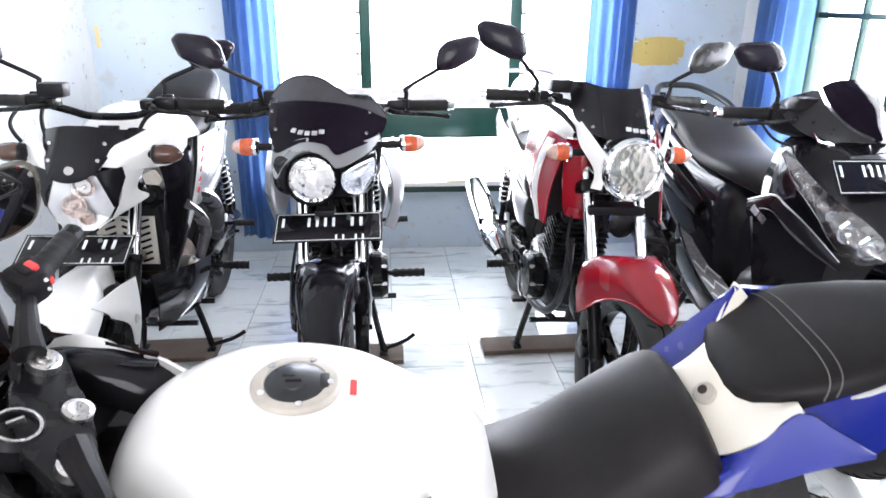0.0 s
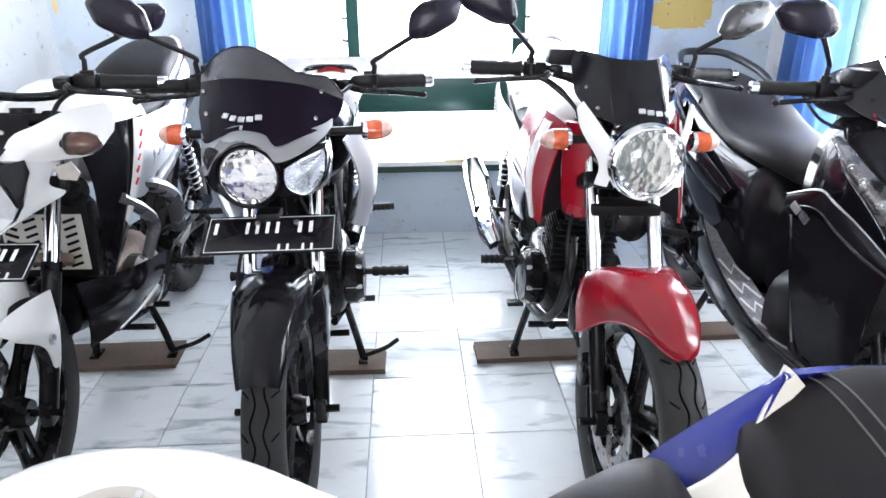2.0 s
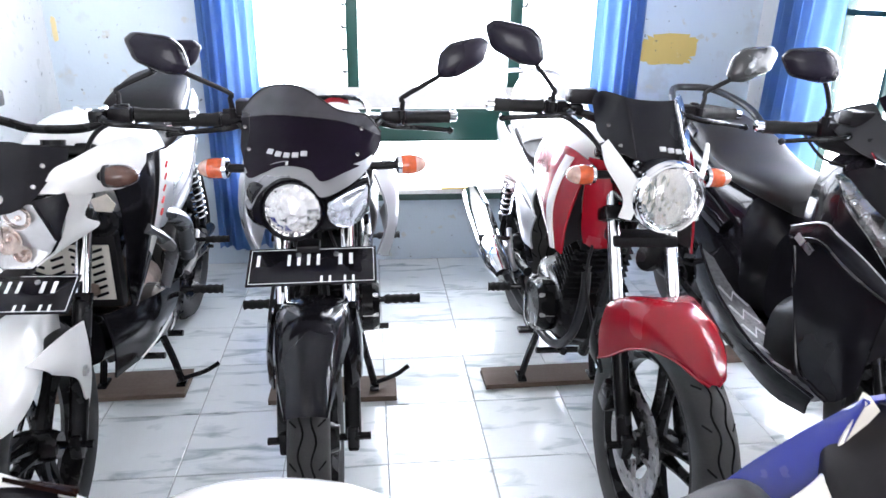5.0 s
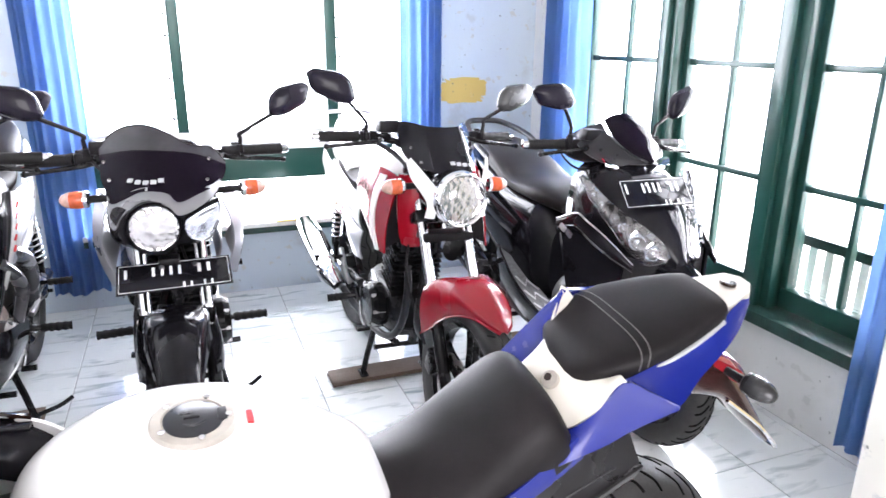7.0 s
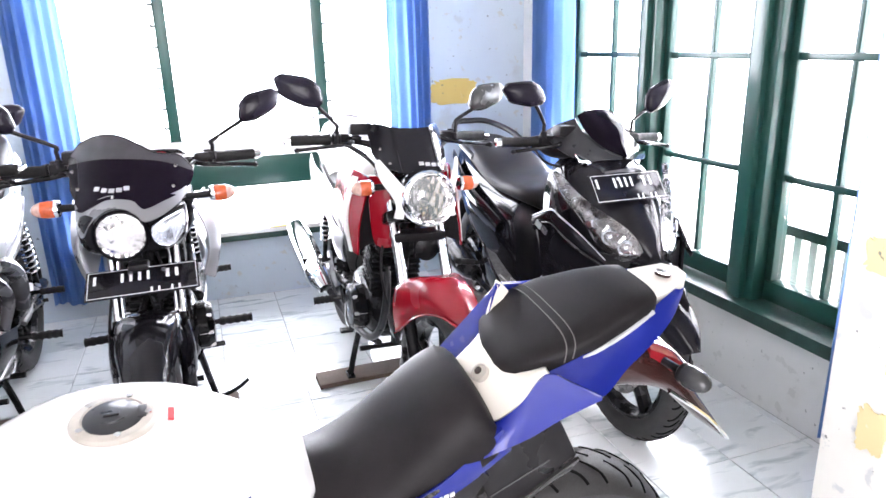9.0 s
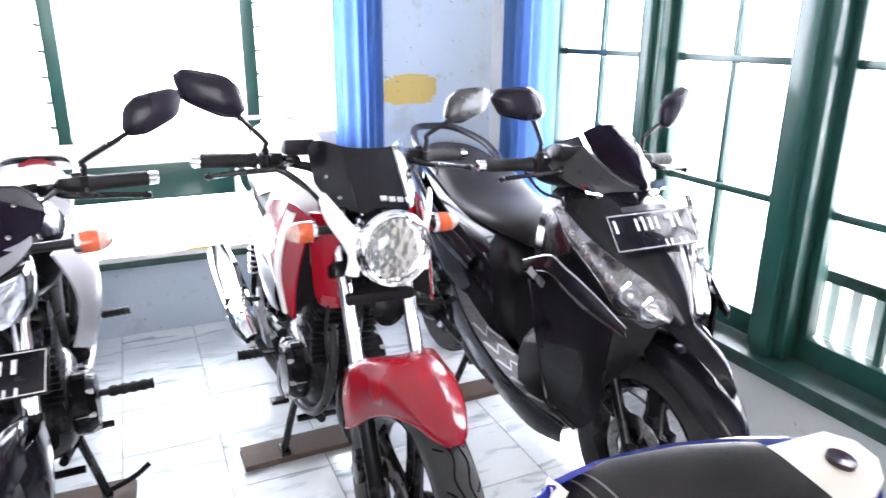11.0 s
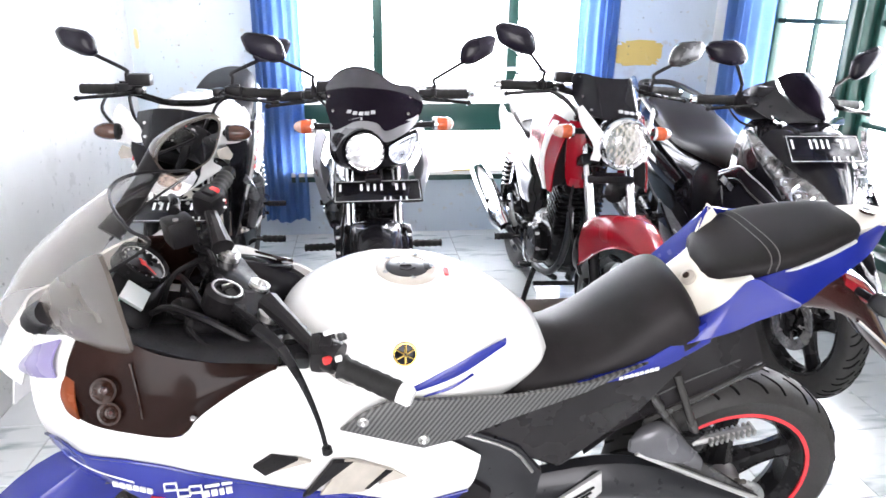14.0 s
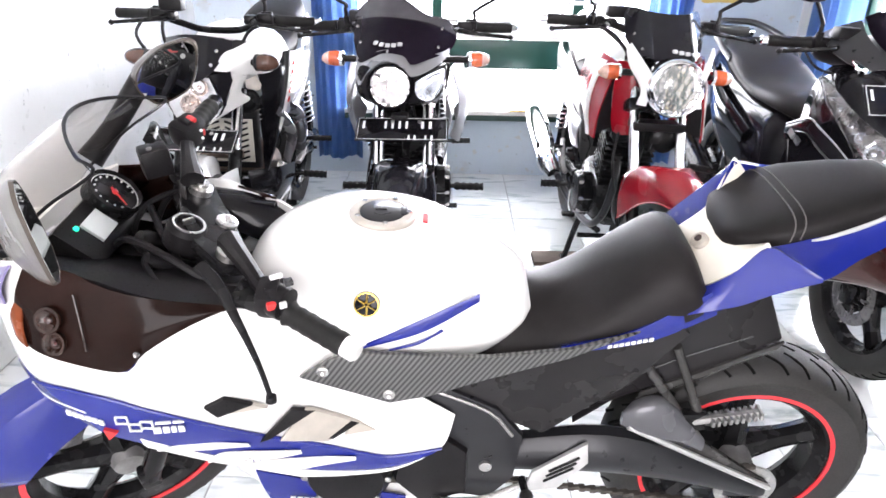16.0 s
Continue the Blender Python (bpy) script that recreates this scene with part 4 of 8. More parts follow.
def engine(bike, cx, cz, metal, cover, lean=20, w=0.16):
    """Air-cooled single: crankcase, finned barrel, head, round side covers."""
    bm = B()
    body(bm, [(cx - 0.2, cz - 0.06, cz + 0.06, w * 0.35, 3), (cx - 0.15, cz - 0.1, cz + 0.1, w * 0.5, 3.4), (cx, cz - 0.115, cz + 0.1, w * 0.55, 3.4), (cx + 0.12, cz - 0.1, cz + 0.08, w * 0.5, 3.2), (cx + 0.17, cz - 0.05, cz + 0.04, w * 0.35, 3)], 20, 3)
    en = part("engine", bm, metal, bike)
    m = Matrix.Translation((cx + 0.06, 0, cz + 0.07)) @ pose(0, 0, 0, 0, lean, 0)
    part("cylinder", box(B(), (0, 0, 0.1), (0.11, w * 0.7, 0.2), 0.01), metal, en, "", m)
    for k in range(9):
        part("fin", box(B(), (0, 0, 0.02 + 0.021 * k), (0.15 - 0.002 * k, w * 0.92, 0.006), 0.002), metal, en, "", m)
    bm = box(B(), (0, 0, 0.225), (0.14, w * 0.8, 0.06), 0.015)
    lathe(bm, [(0.035, -w * 0.48), (0.04, -w * 0.42), (0.04, w * 0.42), (0.035, w * 0.48)], (0, 0, 0.235), (0, 1, 0), 18)
    part("cylinder_head", bm, metal, en, "", m)
    for s in (1, -1):
        bm = lathe(B(), [(0.085, s * w * 0.5), (0.085, s * w * 0.66), (0.07, s * w * 0.76), (0.03, s * w * 0.78), (0.004, s * w * 0.78)], (cx + 0.02, 0, cz - 0.005), n=26)
        part("engine_cover", bm, cover, en)
        for k in range(8):
            a = 2 * math.pi * k / 8
            part("cover_bolt", lathe(B(), [(0.007, s * w * 0.5), (0.007, s * w * 0.74), (0.002, s * w * 0.75)], (cx + 0.02 + 0.078 * math.cos(a), 0, cz - 0.005 + 0.078 * math.sin(a)), n=8), STEEL, en)
        bm = lathe(B(), [(0.05, s * w * 0.5), (0.05, s * w * 0.6), (0.035, s * w * 0.66), (0.004, s * w * 0.66)], (cx - 0.11, 0, cz - 0.01), n=20)
        part("sprocket_cover", bm, cover, en)
    return en


def fender(bike, c, r, a0, a1, w, material, S=None, skirt=0.05, name="front_fender", taper=0.75, seg=16, label=""):
    """A mudguard curved over the wheel from angle a0 to a1 (degrees from forward)."""
    bm, rings = B(), []
    for k in range(seg + 1):
        t = k / seg
        a = radians(a0 + (a1 - a0) * t)
        end = max(0.0, (0.2 - t) / 0.2, (t - 0.9) / 0.1)
        ww = w * (taper + (1 - taper) * math.sin(math.pi * min(1, t * 1.3 + 0.12))) * (0.5 + 0.5 * math.sqrt(max(0.0, 1 - end * end)))
        row = []
        for j in range(11):
            u = -1 + 2 * j / 10
            rr = r - skirt * max(0, abs(u) - 0.35) ** 2 * 2.2 + 0.004 * (1 - abs(u) * 6 if abs(u) < 0.17 else 0)
            row.append((c[0] + rr * math.cos(a), ww * math.sin(u * 1.35) / math.sin(1.35), c[1] + rr * math.sin(a)))
        rings.append(row)
    vs = [[bm.verts.new(p) for p in row] for row in rings]
    fs = [bm.faces.new((p[i], p[i + 1], q[i + 1], q[i])) for p, q in zip(vs, vs[1:]) for i in range(10)]
    bmesh.ops.recalc_face_normals(bm, faces=fs)
    bmesh.ops.solidify(bm, geom=fs, thickness=0.004)
    return part(name, bm, material, bike, label, S)


def cable(bike, pts, r=0.004, S=None, name="cable"):
    part(name, tube(B(), pts, r, 6, 6), PLASTIC, bike, "", S)


def chassis(bike, front, rear, head, seat_z, metal=None):
    """Frame: down tube, backbone, seat rails and swing arm."""
    fx, fz = front
    rx, rz = rear
    hx, hz = head
    bm = B()
    tube(bm, [(hx, 0, hz), (hx + 0.03, 0, hz - 0.2), (hx - 0.05, 0, 0.4), (hx - 0.12, 0, 0.25)], 0.018, 10, 4)
    tube(bm, [(hx, 0, hz), (hx - 0.2, 0, hz - 0.06), (-0.2, 0, 0.66), (-0.3, 0, 0.45)], 0.02, 10, 4)
    for s in (1, -1):
        tube(bm, [(-0.15, s * 0.06, 0.66), (-0.4, s * 0.09, 0.7), (-0.75, s * 0.08, 0.76)], 0.013, 8, 4)
        tube(bm, [(-0.28, s * 0.07, 0.36), (-0.4, s * 0.09, 0.52), (-0.52, s * 0.09, 0.71)], 0.012, 8, 4)
        tube(bm, [(hx - 0.12, s * 0.06, 0.25), (-0.1, s * 0.1, 0.22), (-0.28, s * 0.1, 0.3)], 0.012, 8, 4)
    tube(bm, [(hx + 0.01, 0, hz + 0.05), (hx + 0.045, 0, hz - 0.13)], 0.028, 14, 1)
    part("frame", bm, metal or DARKMETAL, bike)
    bm = B()
    for s in (1, -1):
        tube(bm, [(-0.26, s * 0.08, 0.33), (-0.45, s * 0.1, 0.325), (rx, s * 0.1, rz)], [0.018, 0.02, 0.017], 8, 3)
        box(bm, (rx, s * 0.1, rz), (0.06, 0.02, 0.045), 0.006)
    tube(bm, [(rx, -0.13, rz), (rx, 0.13, rz)], 0.008, 8, 1)
    part("swing_arm", bm, metal or DARKMETAL, bike)
    bm = B()
    tube(bm, [(-0.2, 0.095, 0.37), (-0.45, 0.105, 0.38), (rx - 0.06, 0.105, rz + 0.06)], [0.03, 0.034, 0.026], 10, 3, 0.9)
    part("chain_case", bm, DARKMETAL, bike)


def street_bike(bike, o):
    """The running gear that the three naked motorcycles share."""
    S = steer(o["steer"], 0.3, 0.9, 26)
    fa, ra = o["front"], o["rear"]
    wheel(bike, fa, o["r"], 0.043, o["r"] - 0.075, S, o.get("rim"), 5 if not o.get("sporty") else 3, None, 0.125, -1, 44)
    wheel(bike, ra, o["r"] + 0.005, 0.052, o["r"] - 0.07, None, o.get("rim"), 5, None, 0.0, -1, 40)
    caliper(bike, (fa[0] - 0.1, -0.075, fa[1] + 0.07), S)
    fork(bike, o["fork_top"], (fa[0], 0, fa[1]), o["sep"], o.get("fork_r", 0.0165), S, o["split"], o.get("slider"))
    chassis(bike, fa, ra, (0.3, 0.88), 0.78, o.get("metal"))
    part("axle", tube(B(), [(fa[0], -0.12, fa[1]), (fa[0], 0.12, fa[1])], 0.009, 8, 1), DARKMETAL, bike, "", S)
    for s in (1, -1):
        shock(bike, (-0.5, s * 0.105, 0.7), (ra[0] + 0.05, s * 0.115, ra[1] + 0.05))
        px, py, pz = o["peg"]
        peg(bike, (px + 0.02, s * 0.12, pz + 0.01), (px, s * py, pz), 0.014)
        peg(bike, (-0.42, s * 0.12, 0.40), (-0.43, s * 0.24, 0.40), 0.012)
        tube_b = tube(B(), [(px - 0.1, s * 0.115, pz + 0.02), (-0.35, s * 0.125, 0.35), (-0.47, s * 0.115, 0.42)], 0.011, 8, 4)
        part("peg_hanger", tube_b, ALLOY, bike)
    bm = tube(B(), [(-0.08, 0.12, 0.3), (0.0, 0.135, 0.275), (0.07, 0.14, 0.27)], 0.006, 8, 4)
    tube(bm, [(0.07, 0.135, 0.27), (0.07, 0.18, 0.27)], 0.01, 8, 1)
    part("gear_lever", bm, DARKMETAL, bike)
    bm = tube(B(), [(-0.12, -0.12, 0.3), (-0.02, -0.14, 0.27), (0.05, -0.14, 0.262)], 0.006, 8, 4)
    box(bm, (0.06, -0.155, 0.265), (0.03, 0.05, 0.012), 0.003)
    part("brake_pedal", bm, DARKMETAL, bike)
    centre_stand(bike, o["stand"], 0.26)
    return S


def muffler(bike, pts, rs, pipe, pipe_mat=None, can=None):
    p = part("exhaust_pipe", tube(B(), pipe, 0.0135, 12, 6), pipe_mat or DARKMETAL, bike)
    part("muffler", tube(B(), pts, rs, 20, 4), can or CHROME, p, "chrome muffler")
    a, b = Vector(pts[0]), Vector(pts[-1])
    for k in range(5):
        w = a + (b - a) * (0.22 + 0.1 * k)
        part("heat_guard", box(B(), (w.x, w.y - max(rs) * 0.95, w.z + 0.006), (0.035, 0.012, 0.02), 0.004, pose(0, 0, 0, 0, 18, 0)), CHROME, p)


def seat_long(bike, z=0.79, tail=0.86, w=0.13, name="seat"):
    bm = body(B(), [(0.02, z - 0.05, z - 0.01, 0.06, 2.6), (-0.06, z - 0.06, z + 0.0, 0.1, 2.8), (-0.22, z - 0.07, z - 0.005, w, 2.8), (-0.42, z - 0.03, z + 0.04, w, 2.8),
                    (-0.6, z + 0.0, tail - 0.005, w * 0.85, 2.8), (-0.72, z + 0.03, tail - 0.005, w * 0.6, 2.6)], 24, 4)
    return part(name, bm, SEAT, bike)


# ---- black and silver street bike with the asymmetric headlamp ----
def megapro():
    bk = thing("motorcycle", "black and silver street motorcycle with a smoked visor", "motorcycle", "parked motorcycles", pose(-0.15, 2.30, 0.0, 0.6, 0, -90))
    S = street_bike(bk, dict(peg=(-0.04, 0.287, 0.312), stand=0.06, steer=0, front=(0.67, 0.294), rear=(-0.65, 0.299), r=0.294, fork_top=(0.355, 0, 0.93), sep=0.079, split=0.55))
    half = [[(0.56, 0.088, 0.53), (0.64, 0.088, 0.555), (0.72, 0.08, 0.565), (0.79, 0.068, 0.555), (0.84, 0.057, 0.533), (0.872, 0.048, 0.512), (0.888, 0.042, 0.5)],
            [(0.56, 0.08, 0.59), (0.64, 0.077, 0.612), (0.72, 0.069, 0.613), (0.79, 0.06, 0.592), (0.845, 0.051, 0.56), (0.88, 0.044, 0.53), (0.897, 0.04, 0.508)],
            [(0.56, 0.04, 0.61), (0.64, 0.038, 0.632), (0.72, 0.034, 0.632), (0.795, 0.03, 0.61), (0.852, 0.026, 0.575), (0.887, 0.022, 0.545), (0.904, 0.02, 0.517)],
            [(0.56, 0, 0.615), (0.64, 0, 0.638), (0.72, 0, 0.638), (0.797, 0, 0.616), (0.855, 0, 0.581), (0.89, 0, 0.55), (0.908, 0, 0.521)]]
    part("front_fender", shell(B(), mirrored(half), 32, 4, 0.004), BLACK, bk, "glossy black front fender", S)
    both(lambda b: strip(b, [(0.70, 0.066, 0.582), (0.63, 0.098, 0.585), (0.54, 0.098, 0.575)], [(0.725, 0.085, 0.47), (0.66, 0.106, 0.455), (0.56, 0.1, 0.44)], 0.006, 8, 5, 0.004), "fender_side", BLACK, bk, "", S)
    # visor over the lamps: smoked, a tall dome that steps down beside the round lamp
    over = lambda y, z: 0.655 - (z - 0.93) * 0.9 - 4.0 * (y - 0.015) ** 2
    top = along([(-0.138, 1.03), (-0.121, 1.051), (-0.096, 1.073), (-0.066, 1.085), (-0.031, 1.089), (-0.004, 1.084), (0.023, 1.073), (0.044, 1.059), (0.064, 1.044), (0.094, 1.034), (0.129, 1.025), (0.15, 1.013), (0.166, 0.985)])
    edge = along([(-0.138, 1.016), (-0.079, 1.029), (-0.028, 1.032), (0.045, 1.026), (0.104, 1.011), (0.166, 0.978)])
    foot = along([(-0.138, 0.96), (-0.131, 0.945), (-0.119, 0.912), (-0.083, 0.926), (-0.052, 0.94), (-0.02, 0.944), (0.018, 0.937), (0.04, 0.917), (0.09, 0.928), (0.136, 0.938), (0.158, 0.953), (0.166, 0.97)])
    vis = part("visor", sheet(B(), -0.138, 0.166, foot, edge, over, 40, 10, 0.003), SMOKE, bk, "smoked dark visor", S)
    part("visor_rim", sheet(B(), -0.138, 0.166, edge, top, over, 40, 6, 0.003), VISORTOP, vis, "clear smoked upper rim", S)
    part("visor_lip", tube(B(), [(over(y, top(y)), y, top(y)) for y in (-0.137 + 0.0303 * k for k in range(11))], 0.0022, 6, 4), PLASTIC, vis, "", S)
    part("visor_back", sheet(B(), -0.12, 0.14, lambda y: 0.92, lambda y: edge(y) - 0.012, lambda y, z: over(y, z) - 0.02, 16, 5, 0.004), PLASTIC, vis, "", S)
    marks_on(over, -0.075, 0.014, 0.962, 5, 0.011, vis, S, 0.006)
    marks_on(over, -0.033, -0.027, 0.948, 1, 0.008, vis, S)
    for y, z in ((0.124, 0.999), (0.114, 0.954), (-0.128, 1.0), (-0.116, 0.962)):
        part("visor_screw", lathe(B(), [(0.0045, -0.002), (0.0045, 0.004), (0.002, 0.005)], (over(y, z), y, z), (1, 0, 0.5), 10), DARKCHROME, vis, "", S)
    bm = body(B(), [(0.44, 0.80, 0.98, 0.1, 3), (0.53, 0.775, 0.95, 0.135, 3), (0.6, 0.785, 0.93, 0.128, 3), (0.63, 0.80, 0.91, 0.11, 3)], 24, 3)
    cowl = part("lamp_cowl", bm, BLACK, bk, "", S)
    lamp_round(bk, (0.645, -0.0235, 0.852), 0.0575, S, BLACK, 4, 0.010)
    # brow in silver and the small side lamp
    under = along([(-0.125, 0.862), (-0.114, 0.85), (-0.094, 0.882), (-0.067, 0.904), (-0.024, 0.914), (0.015, 0.906), (0.038, 0.884), (0.084, 0.895), (0.124, 0.916), (0.146, 0.938)])
    bm = sheet(B(), -0.125, 0.146, under, lambda y: foot(y) + 0.008, lambda y, z: 0.65 - 3.2 * (y - 0.015) ** 2 - (z - 0.92) * 0.5, 40, 5, 0.005)
    part("lamp_brow", bm, DULLSILVER, cowl, "silver painted brow", S)
    pts = [(0.05, 0.868), (0.083, 0.887), (0.122, 0.905), (0.135, 0.905), (0.131, 0.865), (0.118, 0.839), (0.098, 0.817), (0.078, 0.813), (0.055, 0.824), (0.047, 0.847)]
    ring = resample([*pts, pts[0]], 29)[:-1]
    c = np.mean(ring, axis=0)
    side = part("side_lamp", skin(B(), [[(x, *(c + (q - c) * k)) for q in ring] for x, k in ((0.60, 1.06), (0.652, 1.06), (0.655, 1.0), (0.648, 0.99))]), BLACK, cowl, "", S)
    part("reflector", skin(B(), [[(x, *(c + (q - c) * k)) for q in ring] for x, k in ((0.657, 0.98), (0.654, 0.75), (0.648, 0.45), (0.646, 0.05))]), SILVERED, side, "silvered side lamp bowl", S)
    ln = part("lens", skin(B(), [[(x, *(c + (q - c) * k)) for q in ring] for x, k in ((0.658, 0.99), (0.664, 0.8), (0.668, 0.4), (0.668, 0.05), (0.666, 0.05), (0.662, 0.8), (0.656, 0.97))]), LENS, side, "clear side lamp lens", S)
    ln.visible_shadow = False
    number_plate(bk, (0.669, 0.011, 0.733), 0.27, 0.108, -66, S, 0, 0)
    part("plate_bracket", box(B(), (0.61, 0, 0.755), (0.05, 0.05, 0.02), 0.006), PLASTIC, bk, "", S)
    for s in (1, -1):
        indicator(bk, (0.50, s * 0.11 + 0.01, 0.905), (0.49, s * 0.224 + 0.012, 0.905), S)
    bars(bk, (0.255, 0.347, 0.972), S, 0.98, (0.31, 0.955))
    mirror(bk, (0.30, 0.222, 0.985), (0.312, 0.372, 1.128), S, 13, 8, 0.78, None, SHELL, -4, (0.3, 0.228, 1.03))
    mirror(bk, (0.33, -0.185, 1.0), (0.345, -0.335, 1.143), S, -9, -8, 0.82, MIRROR_OUTLINE_R, SHELL, -4, (0.335, -0.19, 1.05))
    # tank with silver shrouds
    bm = body(B(), [(0.30, 0.74, 0.86, 0.07), (0.24, 0.70, 0.91, 0.13), (0.1, 0.68, 0.935, 0.155), (-0.05, 0.68, 0.9, 0.14), (-0.15, 0.69, 0.83, 0.09), (-0.18, 0.71, 0.79, 0.05)], 24, 4)
    tank = part("fuel_tank", bm, BLACK, bk)
    part("tank_cap", lathe(B(), [(0.045, 0), (0.043, 0.008), (0.02, 0.012), (0.003, 0.012)], (0.08, 0, 0.93), (0, 0, 1), 24), CHROME, tank)
    both(lambda b: strip(b, [(0.40, 0.15, 0.86), (0.25, 0.185, 0.88), (0.05, 0.18, 0.82)], [(0.33, 0.15, 0.62), (0.22, 0.185, 0.58), (0.08, 0.165, 0.66)], 0.03, 14, 9, 0.005), "tank_shroud", SILVER, bk, "silver painted shroud")
    both(lambda b: strip(b, [(0.0, 0.14, 0.68), (-0.2, 0.145, 0.72), (-0.45, 0.13, 0.76)], [(-0.05, 0.13, 0.52), (-0.2, 0.14, 0.5), (-0.38, 0.13, 0.6)], 0.02, 12, 6, 0.005), "side_cover", SILVER, bk)
    seat_long(bk, 0.80)
    bm = body(B(), [(-0.3, 0.72, 0.78, 0.13, 3), (-0.6, 0.75, 0.82, 0.12, 3), (-0.82, 0.79, 0.84, 0.06, 2.6), (-0.9, 0.81, 0.84, 0.02, 2)], 20, 4)
    part("tail_cowl", bm, WHITE, bk, "pale silver tail")
    part("tail_lamp", body(B(), [(-0.84, 0.80, 0.86, 0.06, 3), (-0.91, 0.82, 0.865, 0.045, 3)], 16, 2), REDLENS, bk)
    both(lambda b: tube(b, [(-0.35, 0.12, 0.80), (-0.55, 0.14, 0.83), (-0.8, 0.11, 0.855), (-0.86, 0.0, 0.86)], 0.011, 8, 5), "grab_rail", DARKMETAL, bk)
    fender(bk, (-0.65, 0.302), 0.36, 60, 190, 0.07, PLASTIC, None, 0.03, "rear_mudguard")
    engine(bk, 0.06, 0.36, DARKMETAL, DARKMETAL, 18, 0.2)
    muffler(bk, [(-0.3, -0.17, 0.33), (-0.45, -0.18, 0.37), (-0.75, -0.19, 0.45), (-0.88, -0.19, 0.485)], [0.025, 0.046, 0.05, 0.04], [(0.2, -0.03, 0.55), (0.29, -0.07, 0.45), (0.26, -0.11, 0.3), (0.1, -0.14, 0.22), (-0.15, -0.155, 0.26), (-0.32, -0.17, 0.335)], None, DARKMETAL)
    for q in ([(0.36, 0.17, 0.98), (0.44, 0.1, 0.93), (0.42, 0.03, 0.78), (0.3, 0.05, 0.6)], [(0.36, -0.17, 0.98), (0.46, -0.1, 0.9), (0.45, -0.08, 0.75), (0.55, -0.11, 0.55), (0.60, -0.11, 0.42)]):
        cable(bk, q, 0.0045, S)
    part("horn", lathe(B(), [(0.035, 0.0), (0.04, 0.01), (0.02, 0.02), (0.003, 0.02)], (0.5, 0.04, 0.66), (1, 0, 0), 18), DARKMETAL, bk, "", S)
    part("dash", box(B(), (0.43, 0, 0.99), (0.08, 0.17, 0.05), 0.015, pose(0, 0, 0, 0, -30, 0)), PLASTIC, bk, "", S)
    return bk


# ---- red street bike ----
def redbike():
    bk = thing("motorcycle", "red and white street motorcycle with round headlamp", "motorcycle", "parked motorcycles", pose(0.612, 2.235, 0.0, -1.5, 0, -90))
    S = street_bike(bk, dict(peg=(-0.21, 0.232, 0.295), stand=-0.02, steer=3, front=(0.70, 0.302), rear=(-0.65, 0.302), r=0.302, fork_top=(0.355, 0, 0.93), sep=0.073, split=0.57, rim=DARKMETAL))
    half = [[(0.55, 0.102, 0.446), (0.60, 0.098, 0.478), (0.66, 0.085, 0.53), (0.73, 0.07, 0.567), (0.80, 0.052, 0.582), (0.85, 0.03, 0.572), (0.868, 0.008, 0.562)],
            [(0.546, 0.109, 0.53), (0.585, 0.107, 0.575), (0.65, 0.092, 0.603), (0.72, 0.077, 0.615), (0.79, 0.059, 0.606), (0.845, 0.035, 0.586), (0.87, 0.009, 0.566)],
            [(0.556, 0.092, 0.605), (0.60, 0.08, 0.632), (0.66, 0.058, 0.645), (0.73, 0.046, 0.64), (0.80, 0.034, 0.618), (0.85, 0.02, 0.592), (0.872, 0.006, 0.568)],
            [(0.585, 0, 0.622), (0.62, 0, 0.64), (0.68, 0, 0.654), (0.74, 0, 0.65), (0.80, 0, 0.629), (0.852, 0, 0.598), (0.874, 0, 0.569)]]
    fen = part("front_fender", shell(B(), mirrored(half), 36, 4, 0.004), RED, bk, "glossy red front fender", S)
    both(lambda b: tube(b, [tuple(np.array(p) + np.array((0, 0.002, 0.0))) for p in half[0]], 0.0028, 6, 4), "fender_rim", RED, fen, "", S)
    both(lambda b: strip(b, [(0.545, 0.104, 0.47), (0.51, 0.106, 0.50), (0.50, 0.1, 0.54)], [(0.55, 0.1, 0.42), (0.50, 0.102, 0.43), (0.48, 0.096, 0.46)], 0.006, 8, 4, 0.004), "fender_flap", PLASTIC, fen, "black fender flap", S)
    over = lambda y, z: 0.525 - (z - 0.9) * 0.85 - 1.6 * y * y - 1.1 * max(0.0, abs(y) - 0.062)
    foot = along([(-0.121, 0.972), (-0.11, 0.952), (-0.07, 0.928), (0.0, 0.925), (0.07, 0.928), (0.11, 0.952), (0.121, 0.972)])
    top = along([(-0.121, 1.03), (-0.113, 1.05), (-0.095, 1.058), (-0.05, 1.05), (0.0, 1.048), (0.05, 1.05), (0.095, 1.058), (0.113, 1.05), (0.121, 1.03)])
    vis = part("visor", sheet(B(), -0.121, 0.121, foot, top, over, 44, 12, 0.004), BLACK, bk, "glossy black visor", S)
    part("visor_fold", tube(B(), [(over(-0.062, z) + 0.001, -0.062, z) for z in (0.93, 0.96, 0.99)], [0.0005, 0.0016, 0.0004], 6, 3), VISORTOP, vis, "", S)
    part("visor_back", sheet(B(), -0.1, 0.1, lambda y: 0.93, lambda y: 1.03, lambda y, z: over(y, z) - 0.018, 14, 5, 0.004), PLASTIC, vis, "", S)
    marks_on(over, -0.008, 0.09, 0.951, 5, 0.011, vis, S, 0.002, -0.08)
    for y, z in ((-0.1, 0.985), (-0.085, 0.948), (0.1, 0.985)):
        part("visor_screw", lathe(B(), [(0.0045, -0.002), (0.0045, 0.004), (0.002, 0.005)], (over(y, z), y, z), (1, 0, 0.5), 10), DARKCHROME, vis, "", S)
